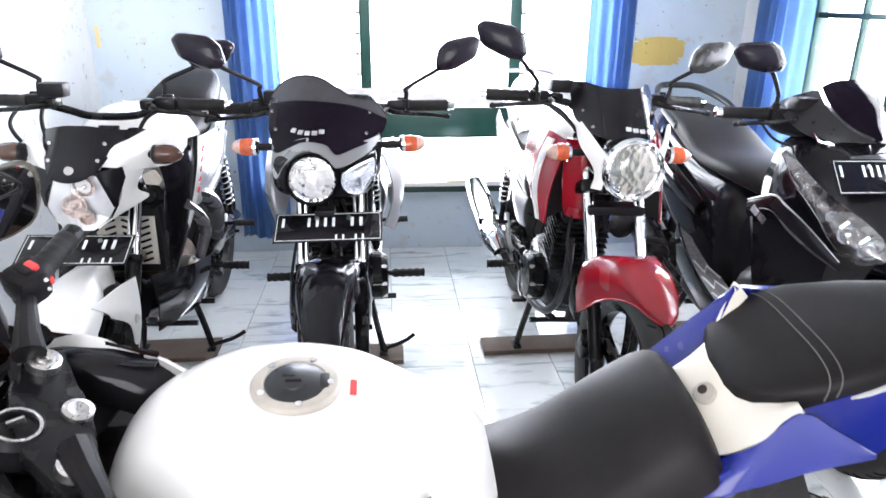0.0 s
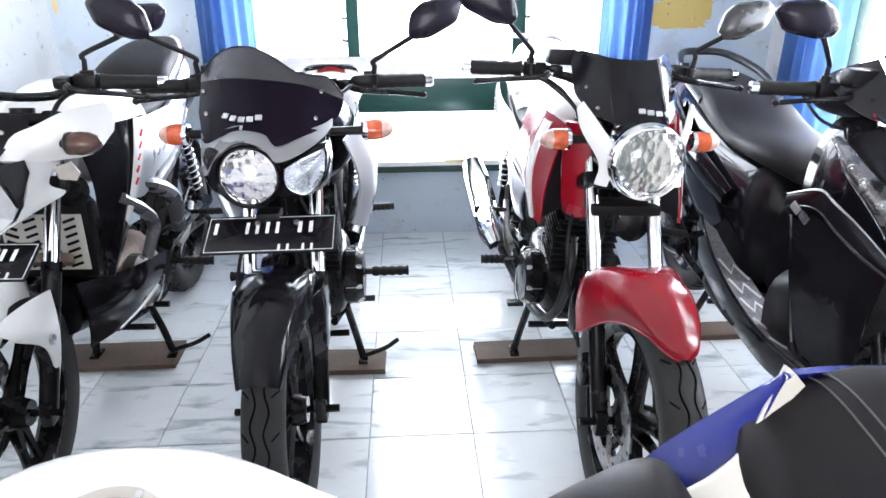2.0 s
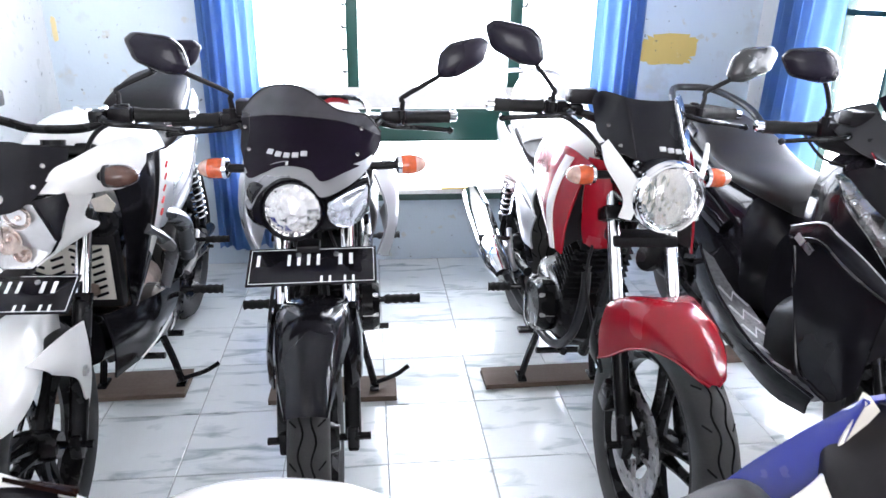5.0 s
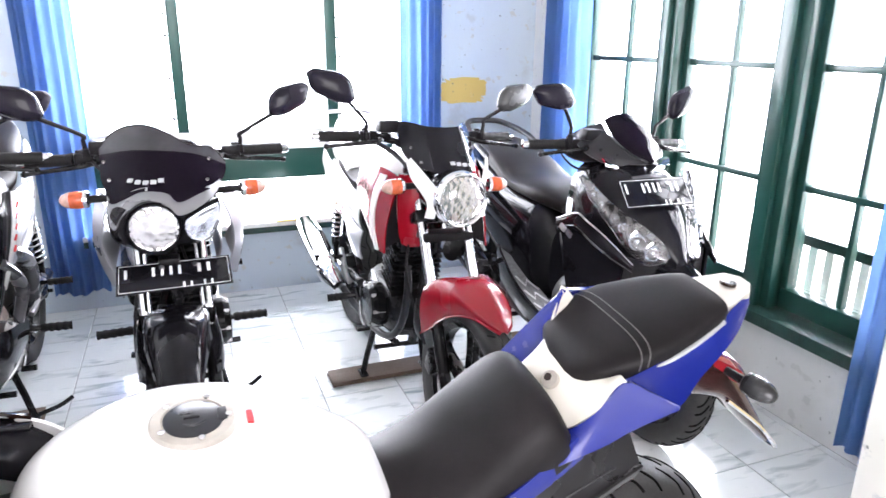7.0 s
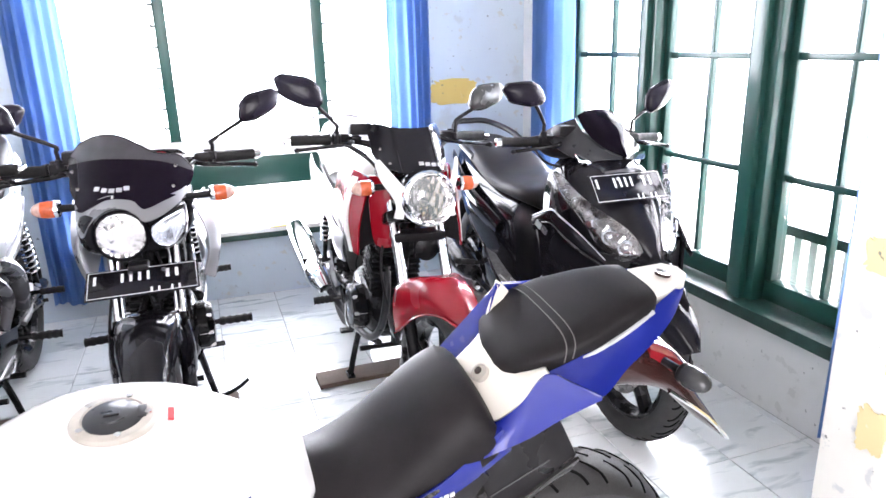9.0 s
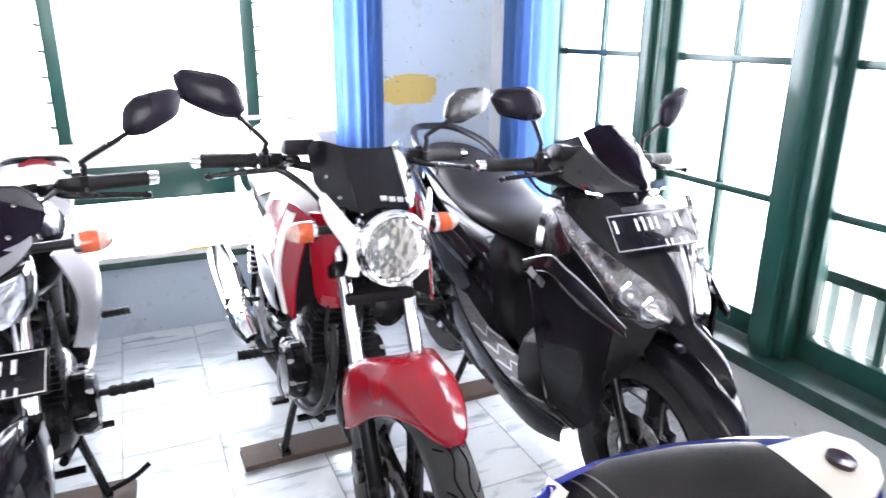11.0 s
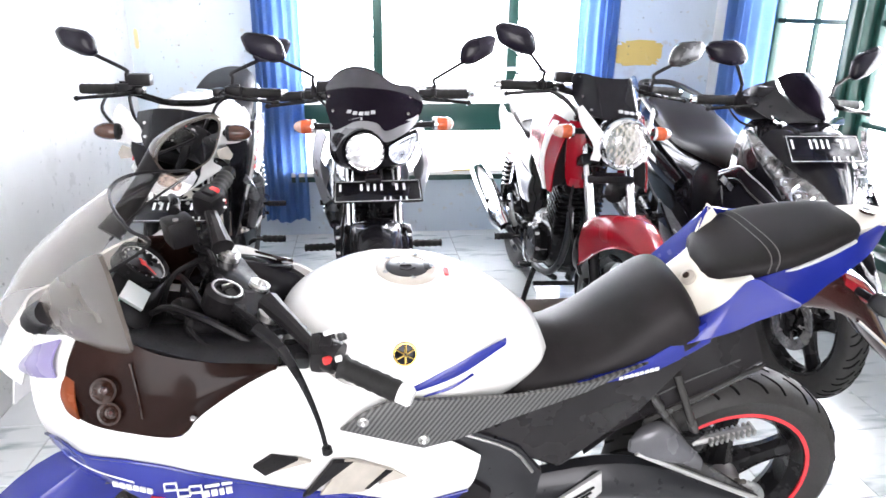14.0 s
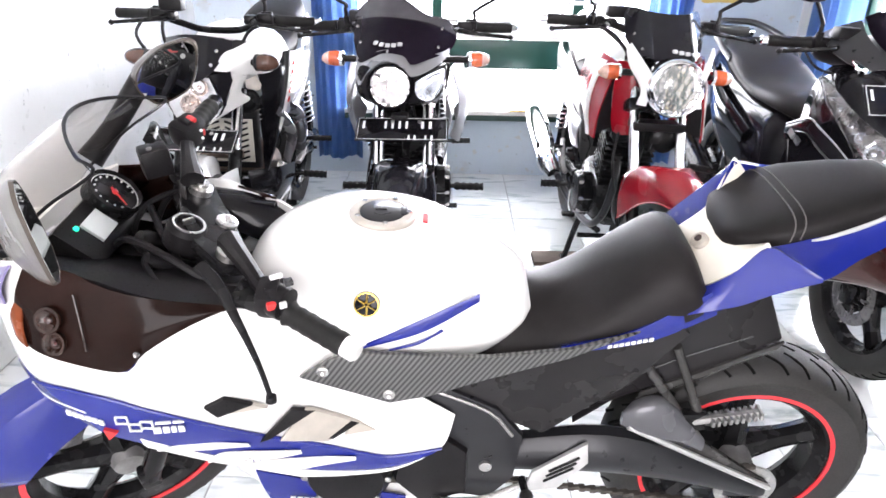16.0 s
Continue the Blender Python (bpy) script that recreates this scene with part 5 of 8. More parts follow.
    both(lambda b: strip(b, [(0.452, 0.134, 0.948), (0.475, 0.125, 0.905), (0.522, 0.093, 0.845), (0.528, 0.1, 0.80)], [(0.462, 0.124, 0.966), (0.51, 0.097, 0.925), (0.553, 0.066, 0.87), (0.55, 0.078, 0.80)], 0.004, 14, 4, 0.006, (1, 0.5, 0.2)), "lamp_bracket", WHITE, bk, "white lamp bracket", S)
    lamp_round(bk, (0.558, 0.0, 0.857), 0.071, S, CHROME, 4, 0.012)
    part("lamp_shell", body(B(), [(0.42, 0.79, 0.92, 0.08, 2.2), (0.5, 0.78, 0.935, 0.08, 2.1), (0.548, 0.78, 0.935, 0.078, 2.1)], 24, 3), BLACK, bk, "", S)
    for s in (1, -1):
        indicator(bk, (0.45, s * 0.09, 0.88), (0.45, s * 0.175, 0.878), S)
    bars(bk, (0.205, 0.335, 0.995), S, 0.99, (0.28, 0.96))
    mirror(bk, (0.27, 0.2, 1.005), (0.278, 0.306, 1.137), S, 8, 10, 0.8, None, GREYSHELL, -4, (0.275, 0.205, 1.06))
    mirror(bk, (0.27, -0.2, 1.005), (0.305, -0.323, 1.157), S, -10, -10, 0.84, MIRROR_OUTLINE_R, SHELL, -4, (0.275, -0.205, 1.05))
    bm = body(B(), [(0.29, 0.74, 0.86, 0.08), (0.22, 0.70, 0.92, 0.14), (0.08, 0.68, 0.945, 0.165), (-0.06, 0.68, 0.9, 0.145), (-0.16, 0.69, 0.83, 0.09), (-0.19, 0.71, 0.79, 0.05)], 28, 5)
    tank = part("fuel_tank", bm, WHITE, bk, "white tank with silver streaks")
    part("tank_cap", lathe(B(), [(0.045, 0), (0.043, 0.008), (0.02, 0.012), (0.003, 0.012)], (0.06, 0, 0.94), (0, 0, 1), 24), CHROME, tank)
    # tank shrouds: a red outer flap and inner panel with a black hollow between, edged in white
    both(lambda b: shell(b, [[(0.42, 0.128, 0.90), (0.402, 0.15, 0.83), (0.396, 0.17, 0.74), (0.4, 0.176, 0.66)], [(0.30, 0.163, 0.918), (0.29, 0.188, 0.84), (0.29, 0.197, 0.75), (0.345, 0.188, 0.668)], [(0.12, 0.165, 0.88), (0.10, 0.182, 0.82), (0.13, 0.184, 0.76), (0.25, 0.18, 0.69)]], 20, 5, 0.006, (0.2, 1, 0)), "tank_shroud", RED, bk, "red tank shroud")
    both(lambda b: shell(b, [[(0.43, 0.058, 0.885), (0.435, 0.05, 0.80), (0.43, 0.05, 0.72), (0.415, 0.056, 0.68)], [(0.418, 0.098, 0.905), (0.422, 0.096, 0.80), (0.414, 0.092, 0.71), (0.40, 0.09, 0.675)], [(0.39, 0.128, 0.908), (0.388, 0.13, 0.82), (0.38, 0.122, 0.72), (0.375, 0.11, 0.68)]], 18, 5, 0.006, (1, 0.3, 0)), "shroud_inner", RED, bk, "red inner shroud panel")
    both(lambda b: strip(b, [(0.385, 0.126, 0.89), (0.376, 0.128, 0.80), (0.37, 0.116, 0.69)], [(0.398, 0.146, 0.84), (0.388, 0.162, 0.76), (0.39, 0.172, 0.67)], 0.0, 12, 4, 0.005, (1, 0, 0)), "shroud_hollow", PLASTIC, bk, "black shroud hollow")
    both(lambda b: strip(b, [(0.36, 0.156, 0.90), (0.345, 0.182, 0.83), (0.34, 0.192, 0.75), (0.375, 0.188, 0.665)], [(0.325, 0.166, 0.90), (0.315, 0.19, 0.83), (0.315, 0.2, 0.75), (0.355, 0.193, 0.665)], 0.002, 14, 4, 0.005, (0.3, 1, 0)), "shroud_stripe", WHITE, bk, "narrow white stripe")
    for k in range(3):
        both(lambda b: tube(b, [(0.2 - 0.03 * k, 0.06 + 0.02 * k, 0.915 - 0.008 * k), (0.1, 0.09 + 0.02 * k, 0.918 - 0.016 * k), (-0.02, 0.08 + 0.02 * k, 0.885 - 0.014 * k)], [0.003, 0.007, 0.002], 6, 5, 0.5), "tank_streak", SILVER, bk, "grey streak")
    both(lambda b: strip(b, [(-0.02, 0.14, 0.72), (-0.2, 0.155, 0.79), (-0.42, 0.165, 0.815), (-0.68, 0.14, 0.83)], [(-0.05, 0.135, 0.62), (-0.22, 0.16, 0.68), (-0.45, 0.168, 0.70), (-0.66, 0.14, 0.72)], 0.012, 14, 6, 0.005), "side_cover", WHITE, bk, "white side cover")
    both(lambda b: strip(b, [(-0.22, 0.16, 0.68), (-0.45, 0.168, 0.70), (-0.66, 0.14, 0.72)], [(-0.33, 0.125, 0.61), (-0.5, 0.118, 0.57), (-0.63, 0.128, 0.64)], 0.012, 12, 5, 0.005), "side_panel", RED, bk, "red lower side panel")
    both(lambda b: strip(b, [(-0.02, 0.135, 0.62), (-0.12, 0.15, 0.64), (-0.22, 0.156, 0.68)], [(-0.05, 0.13, 0.50), (-0.16, 0.14, 0.5), (-0.3, 0.13, 0.58)], 0.012, 10, 5, 0.005), "side_plate", SILVER, bk, "silver side plate")
    seat_long(bk, 0.80)
    bm = body(B(), [(-0.3, 0.74, 0.82, 0.13, 3), (-0.6, 0.79, 0.89, 0.12, 3), (-0.82, 0.86, 0.95, 0.06, 2.6), (-0.9, 0.9, 0.95, 0.02, 2)], 20, 4)
    part("tail_cowl", bm, WHITE, bk)
    both(lambda b: tube(b, [(-0.35, 0.12, 0.84), (-0.55, 0.15, 0.9), (-0.8, 0.12, 0.97), (-0.86, 0.0, 0.98)], 0.010, 8, 5), "grab_rail", SILVER, bk, "silver grab rail")
    part("tail_lamp", body(B(), [(-0.84, 0.83, 0.89, 0.06, 3), (-0.91, 0.85, 0.895, 0.045, 3)], 16, 2), REDLENS, bk)
    fender(bk, (-0.65, 0.302), 0.36, 60, 190, 0.07, PLASTIC, None, 0.03, "rear_mudguard")
    engine(bk, 0.06, 0.37, DARKMETAL, DARKMETAL, 18, 0.19)
    muffler(bk, [(-0.24, -0.175, 0.325), (-0.36, -0.19, 0.35), (-0.66, -0.2, 0.41), (-0.84, -0.205, 0.445)], [0.028, 0.05, 0.056, 0.046], [(0.2, -0.03, 0.56), (0.25, -0.045, 0.46), (0.23, -0.065, 0.33), (0.12, -0.09, 0.255), (-0.12, -0.12, 0.26), (-0.28, -0.17, 0.335)], GREYPAINT)
    for q in ([(0.28, 0.17, 0.99), (0.38, 0.1, 0.97), (0.4, 0.03, 0.85), (0.3, 0.05, 0.6)], [(0.28, -0.17, 0.99), (0.4, -0.14, 0.96), (0.42, -0.08, 0.85), (0.4, -0.1, 0.6), (0.58, -0.1, 0.42)],
              [(0.28, -0.2, 0.99), (0.36, -0.17, 0.98), (0.36, -0.09, 0.9), (0.26, -0.05, 0.7)]):
        cable(bk, q, 0.0045, S)
    part("horn", lathe(B(), [(0.035, 0.0), (0.04, 0.01), (0.02, 0.02), (0.003, 0.02)], (0.46, 0.03, 0.68), (1, 0, 0), 18), DARKMETAL, bk, "", S)
    part("dash", box(B(), (0.36, 0, 0.995), (0.07, 0.16, 0.05), 0.015, pose(0, 0, 0, 0, -30, 0)), PLASTIC, bk, "", S)
    part("lamp_stay", box(B(), (0.46, 0, 0.725), (0.07, 0.165, 0.026), 0.008), PLASTIC, bk, "", S)
    return bk


# ---- white and black street bike with the angular headlamp ----
def angular_bike():
    bk = thing("motorcycle", "white and black street motorcycle with an angular headlamp", "motorcycle", "parked motorcycles", pose(-0.80, 2.31, 0.0, -1.0, 0, -90))
    S = street_bike(bk, dict(peg=(-0.18, 0.258, 0.307), stand=-0.015, steer=2, front=(0.65, 0.292), rear=(-0.64, 0.292), r=0.292, fork_top=(0.34, 0, 0.92), sep=0.085, split=0.5, sporty=True, fork_r=0.018))
    fender(bk, (0.65, 0.292), 0.325, 38, 118, 0.085, WHITE, S, 0.06, "front_fender", 0.55)
    both(lambda b: strip(b, [(0.78, 0.07, 0.575), (0.67, 0.1, 0.585), (0.58, 0.112, 0.575)], [(0.72, 0.088, 0.52), (0.645, 0.108, 0.46), (0.60, 0.1, 0.35)], 0.012, 12, 6, 0.005), "fender_side", WHITE, bk, "", S)
    both(lambda b: lathe(b, [(0.013, 0), (0.013, 0.006), (0.007, 0.008), (0.003, 0.004)], (0.63, 0.117, 0.475), (0, 1, 0), 14), "fender_bolt", STEEL, bk, "", S)
    # headlamp
    pts = [(0.0, 0.858), (0.058, 0.852), (0.082, 0.81), (0.085, 0.772), (0.068, 0.74), (0.03, 0.708), (-0.03, 0.708), (-0.068, 0.74), (-0.085, 0.772), (-0.082, 0.81), (-0.058, 0.852)]
    ring = [np.array(p) for p in pts]
    c = np.mean(ring, axis=0)
    hl = part("headlamp", skin(B(), [[(x - abs(q[0]) * 0.35, *(c + (q - c) * k)) for q in ring] for x, k in ((0.48, 0.9), (0.56, 1.05), (0.60, 1.05), (0.602, 0.99), (0.59, 0.98))]), BLACK, bk, "", S)
    part("reflector", skin(B(), [[(x - abs(q[0] * k) * 0.35, *(c + (q - c) * k)) for q in ring] for x, k in ((0.604, 0.98), (0.598, 0.8), (0.588, 0.45), (0.584, 0.05))]), ALUMINIUM, hl, "silvered lamp bowl", S)
    for y, z, r in ((0.022, 0.825, 0.024), (-0.008, 0.775, 0.03), (0.018, 0.745, 0.018)):
        part("lamp_bowl", lathe(B(), [(r, 0.004), (r * 1.06, 0.012), (r * 0.92, 0.012), (r * 0.6, 0.004), (r * 0.25, 0.001), (r * 0.24, 0.014), (0.002, 0.016)], (0.588, y, z), (1, 0, 0.05), 22), BRONZELAMP, hl, "warm bronze lamp bowl", S)
    ln = part("lens", skin(B(), [[(x - abs(q[0] * k) * 0.35, *(c + (q - c) * k)) for q in ring] for x, k in ((0.605, 1.0), (0.62, 0.8), (0.628, 0.4), (0.63, 0.05), (0.627, 0.05), (0.617, 0.8), (0.602, 0.98))]), LENS, hl, "clear angular lens", S)
    ln.visible_shadow = False
    over = lambda y, z: 0.622 - (z - 0.87) * 0.9 - 2.2 * y * y - 0.8 * max(0.0, abs(y) - 0.045)
    foot = along([(-0.1, 0.93), (-0.08, 0.90), (-0.06, 0.868), (-0.03, 0.852), (0.0, 0.848), (0.03, 0.852), (0.06, 0.868), (0.08, 0.90), (0.1, 0.93)])
    top = along([(-0.1, 0.95), (-0.08, 0.955), (-0.04, 0.966), (0.0, 0.968), (0.04, 0.966), (0.08, 0.955), (0.1, 0.95)])
    bm = sheet(B(), -0.1, 0.1, foot, top, over, 34, 8, 0.004)
    vis = part("visor", bm, BLACK, bk, "black visor with screws", S)
    for y, z, x in ((s * y, z, over(y, z)) for s in (1, -1) for y, z in ((0.066, 0.925), (0.058, 0.89))):
        part("visor_screw", lathe(B(), [(0.005, 0.0), (0.005, 0.004), (0.002, 0.006)], (x, y, z), (1, 0, 0.5), 10), STEEL, vis, "", S)
    part("visor_badge", lathe(B(), [(0.011, 0.0), (0.011, 0.003), (0.003, 0.004)], (over(0, 0.872), 0.0, 0.872), (1, 0, 0.5), 16), STEEL, vis, "round silver badge", S)
    # white cowl: a broad cheek beside the visor, black corner windows, a pointed arm under the lamp
    both(lambda b: shell(b, [[(0.575, 0.062, 0.872), (0.55, 0.085, 0.918), (0.505, 0.11, 0.93), (0.42, 0.15, 0.948), (0.32, 0.2, 0.95)], [(0.562, 0.09, 0.868), (0.535, 0.112, 0.885), (0.49, 0.145, 0.893), (0.42, 0.185, 0.905), (0.33, 0.218, 0.92)], [(0.545, 0.1, 0.862), (0.52, 0.118, 0.853), (0.48, 0.15, 0.85), (0.43, 0.2, 0.852), (0.345, 0.218, 0.885)]], 20, 5, 0.005, (0.6, 1, 0.3)), "lamp_cowl", WHITE, bk, "white lamp cowl", S)
    both(lambda b: shell(b, [[(0.548, 0.1, 0.862), (0.515, 0.12, 0.853), (0.48, 0.135, 0.845)], [(0.558, 0.097, 0.80), (0.53, 0.11, 0.80), (0.50, 0.118, 0.80)], [(0.575, 0.075, 0.745), (0.545, 0.1, 0.762), (0.475, 0.138, 0.776)], [(0.592, 0.04, 0.712), (0.565, 0.075, 0.735), (0.48, 0.135, 0.766)]], 16, 4, 0.005, (1, 0.8, 0)), "cowl_arm", WHITE, bk, "white angular cowl arm", S)
    both(lambda b: plate(b, [(0.588, 0.046, 0.858), (0.555, 0.104, 0.87), (0.553, 0.108, 0.842), (0.58, 0.08, 0.768), (0.592, 0.076, 0.806)], 0.004), "cowl_window", BLACK, bk, "black cowl inset", S)
    both(lambda b: plate(b, [(0.475, 0.125, 0.83), (0.465, 0.158, 0.842), (0.462, 0.174, 0.815), (0.465, 0.165, 0.798), (0.475, 0.132, 0.804)], 0.008), "cowl_fin", LOCKGREY, bk, "beige grey cowl fin", S)
    number_plate(bk, (0.677, 0.012, 0.687), 0.26, 0.108, -66, S, 0, 0)
    part("plate_bracket", box(B(), (0.60, 0, 0.70), (0.08, 0.05, 0.02), 0.006), PLASTIC, bk, "", S)
    for s in (1, -1):
        indicator(bk, (0.475, s * 0.12, 0.884), (0.475, s * 0.2, 0.886), S, BROWNLENS, PLASTIC, 0.95)
    bars(bk, (0.29, 0.318, 0.992), S, 0.968, (0.29, 0.955))
    mirror(bk, (0.325, 0.165, 1.01), (0.295, 0.295, 1.137), S, 5, 10, 0.72, None, SHELL, -4, (0.322, 0.168, 1.06))
    mirror(bk, (0.325, -0.165, 1.01), (0.325, -0.30, 1.145), S, -10, -10, 0.75, MIRROR_OUTLINE_R, SHELL, -4, (0.322, -0.168, 1.06))
    bm = body(B(), [(0.27, 0.74, 0.86, 0.09), (0.2, 0.70, 0.94, 0.15), (0.06, 0.68, 0.965, 0.17), (-0.08, 0.68, 0.92, 0.15), (-0.18, 0.69, 0.84, 0.09), (-0.2, 0.71, 0.8, 0.05)], 28, 5)
    tank = part("fuel_tank", bm, WHITE, bk)
    part("tank_cap", lathe(B(), [(0.045, 0), (0.043, 0.008), (0.02, 0.012), (0.003, 0.012)], (0.05, 0, 0.96), (0, 0, 1), 24), CHROME, tank)
    both(lambda b: lathe(b, [(0.02, 0.0), (0.019, 0.004), (0.004, 0.005)], (0.16, 0.157, 0.86), (0.3, 1, 0.3), 16), "tank_badge", STEEL, tank, "round silver badge")
    both(lambda b: shell(b, [[(0.38, 0.14, 0.87), (0.35, 0.15, 0.78), (0.33, 0.145, 0.68), (0.325, 0.135, 0.56), (0.31, 0.13, 0.48)], [(0.28, 0.19, 0.885), (0.26, 0.195, 0.79), (0.26, 0.18, 0.68), (0.275, 0.16, 0.57), (0.305, 0.135, 0.475)], [(0.13, 0.215, 0.875), (0.15, 0.21, 0.80), (0.19, 0.195, 0.70), (0.235, 0.165, 0.58), (0.30, 0.136, 0.47)]], 22, 5, 0.006, (0.3, 1, 0)), "tank_shroud", BLACK, bk, "glossy black pointed shroud")
    both(lambda b: strip(b, [(0.14, 0.221, 0.876), (0.165, 0.217, 0.80), (0.20, 0.202, 0.70), (0.24, 0.173, 0.60)], [(0.20, 0.216, 0.882), (0.222, 0.211, 0.79), (0.24, 0.195, 0.70), (0.257, 0.172, 0.62)], 0.003, 16, 4, 0.003, (0.3, 1, 0)), "shroud_stripe", WHITE, bk, "white stripe")
    for s in (1, -1):
        for k in range(5):
            part("stripe_mark", tube(B(), [(0.172 + 0.011 * k, s * (0.2225 - 0.0035 * k), 0.845 - 0.03 * k), (0.188 + 0.011 * k, s * (0.221 - 0.0035 * k), 0.833 - 0.03 * k)], 0.0035, 6, 1), REDPLASTIC, bk, "small red printed mark")
    both(lambda b: shell(b, [[(0.12, 0.204, 0.865), (-0.05, 0.198, 0.855), (-0.29, 0.185, 0.842)], [(0.14, 0.2, 0.77), (-0.03, 0.194, 0.75), (-0.27, 0.18, 0.785)], [(0.22, 0.18, 0.67), (0.09, 0.178, 0.645), (-0.12, 0.172, 0.72)]], 14, 4, 0.005, (0, 1, 0)), "knee_panel", SILVER, bk, "silver knee panel")
    both(lambda b: strip(b, [(0.44, 0.105, 0.52), (0.20, 0.15, 0.46), (-0.06, 0.15, 0.40)], [(0.45, 0.115, 0.345), (0.28, 0.145, 0.327), (0.10, 0.148, 0.325)], 0.012, 14, 6, 0.005), "belly_side", BLACK, bk, "glossy black belly side")
    both(lambda b: strip(b, [(-0.02, 0.15, 0.80), (-0.25, 0.155, 0.82), (-0.6, 0.12, 0.93)], [(-0.08, 0.14, 0.60), (-0.25, 0.15, 0.64), (-0.55, 0.12, 0.82)], 0.02, 14, 7, 0.005), "side_cover", SILVER, bk)
    bm = body(B(), [(-0.35, 0.82, 0.9, 0.13, 3), (-0.6, 0.88, 0.96, 0.11, 3), (-0.78, 0.93, 0.985, 0.06, 2.6), (-0.86, 0.96, 0.985, 0.02, 2)], 20, 4)
    part("tail_cowl", bm, WHITE, bk)
    bm = body(B(), [(0.0, 0.78, 0.84, 0.07, 2.6), (-0.1, 0.77, 0.85, 0.11, 2.8), (-0.28, 0.79, 0.87, 0.135, 2.8), (-0.4, 0.86, 0.94, 0.125, 2.8), (-0.6, 0.92, 0.985, 0.105, 2.8), (-0.72, 0.96, 0.995, 0.06, 2.6)], 24, 4)
    part("seat", bm, SEAT, bk)
    part("tail_lamp", body(B(), [(-0.8, 0.88, 0.94, 0.06, 3), (-0.87, 0.9, 0.945, 0.045, 3)], 16, 2), REDLENS, bk)
    fender(bk, (-0.64, 0.292), 0.35, 60, 190, 0.07, PLASTIC, None, 0.03, "rear_mudguard")
    engine(bk, 0.08, 0.37, RUST, ENGINE, 50, 0.19)
    # radiator with a pale perforated guard
    part("radiator", box(B(), (0.335, 0, 0.60), (0.04, 0.25, 0.2), 0.006), PLASTIC, bk)
    rg = part("radiator_guard", box(B(), (0.36, 0.01, 0.60), (0.004, 0.2, 0.15), 0.001), CREAM, bk, "pale slotted radiator guard")
    for i in range(4):
        for j in range(7):
            part("guard_slot", box(B(), (0.3635, -0.065 + 0.048 * i, 0.54 + 0.02 * j), (0.003, 0.032, 0.007), 0, pose(0, 0, 0, 20 if i % 2 else -20, 0, 0)), DARKMETAL, rg)
    both(lambda b: lathe(b, [(0.035, 0.0), (0.042, 0.008), (0.03, 0.014), (0.022, 0.006), (0.004, 0.006)], (0.36, 0.10, 0.74), (1, 0.3, 0), 20), "horn", DARKMETAL, bk)
    bm = body(B(), [(0.40, 0.35, 0.50, 0.08, 3), (0.25, 0.325, 0.46, 0.125, 3), (0.05, 0.31, 0.40, 0.135, 3), (-0.12, 0.3, 0.36, 0.11, 3)], 20, 4)
    belly = part("belly_pan", bm, BLACK, bk)
    both(lambda b: strip(b, [(0.34, 0.144, 0.342), (0.2, 0.154, 0.339), (0.07, 0.154, 0.352)], [(0.34, 0.142, 0.334), (0.2, 0.152, 0.326), (0.07, 0.152, 0.322)], 0.004, 10, 4, 0.003), "belly_stripe", WHITE, belly, "white stripe")
    both(lambda b: tube(b, [(0.25, 0.13, 0.72), (0.05, 0.165, 0.66), (-0.18, 0.15, 0.54), (-0.26, 0.13, 0.4)], [0.022, 0.03, 0.03, 0.024], 10, 5, 0.8), "frame_beam", MIDGREY, bk, "grey frame beam")
    both(lambda b: tube(b, [(-0.02, 0.168, 0.64), (-0.2, 0.165, 0.68), (-0.42, 0.15, 0.78)], [0.018, 0.02, 0.014], 10, 4, 0.8), "subframe_beam", MIDGREY, bk, "grey subframe beam")
    both(lambda b: tube(b, [(0.27, 0.172, 0.69), (0.15, 0.18, 0.61), (0.085, 0.178, 0.54), (0.14, 0.165, 0.46)], [0.02, 0.022, 0.02, 0.016], 10, 5, 0.8), "side_beam", MIDGREY, bk, "grey side beam")
    muffler(bk, [(-0.24, -0.175, 0.33), (-0.36, -0.185, 0.36), (-0.65, -0.2, 0.45), (-0.78, -0.2, 0.49)], [0.026, 0.05, 0.054, 0.042], [(0.25, -0.03, 0.5), (0.3, -0.07, 0.4), (0.26, -0.1, 0.24), (0.1, -0.14, 0.17), (-0.12, -0.155, 0.22), (-0.28, -0.175, 0.34)], RUST, DARKMETAL)
    for q in ([(0.3, 0.17, 0.99), (0.38, 0.12, 0.96), (0.4, 0.1, 0.88), (0.3, 0.08, 0.7)], [(0.3, -0.17, 0.99), (0.4, -0.14, 0.95), (0.42, -0.12, 0.85), (0.45, -0.12, 0.6), (0.58, -0.11, 0.42)],
              [(0.29, -0.24, 0.98), (0.36, -0.24, 0.93), (0.38, -0.17, 0.86), (0.3, -0.08, 0.8)]):
        cable(bk, q, 0.0055, S)
    return bk


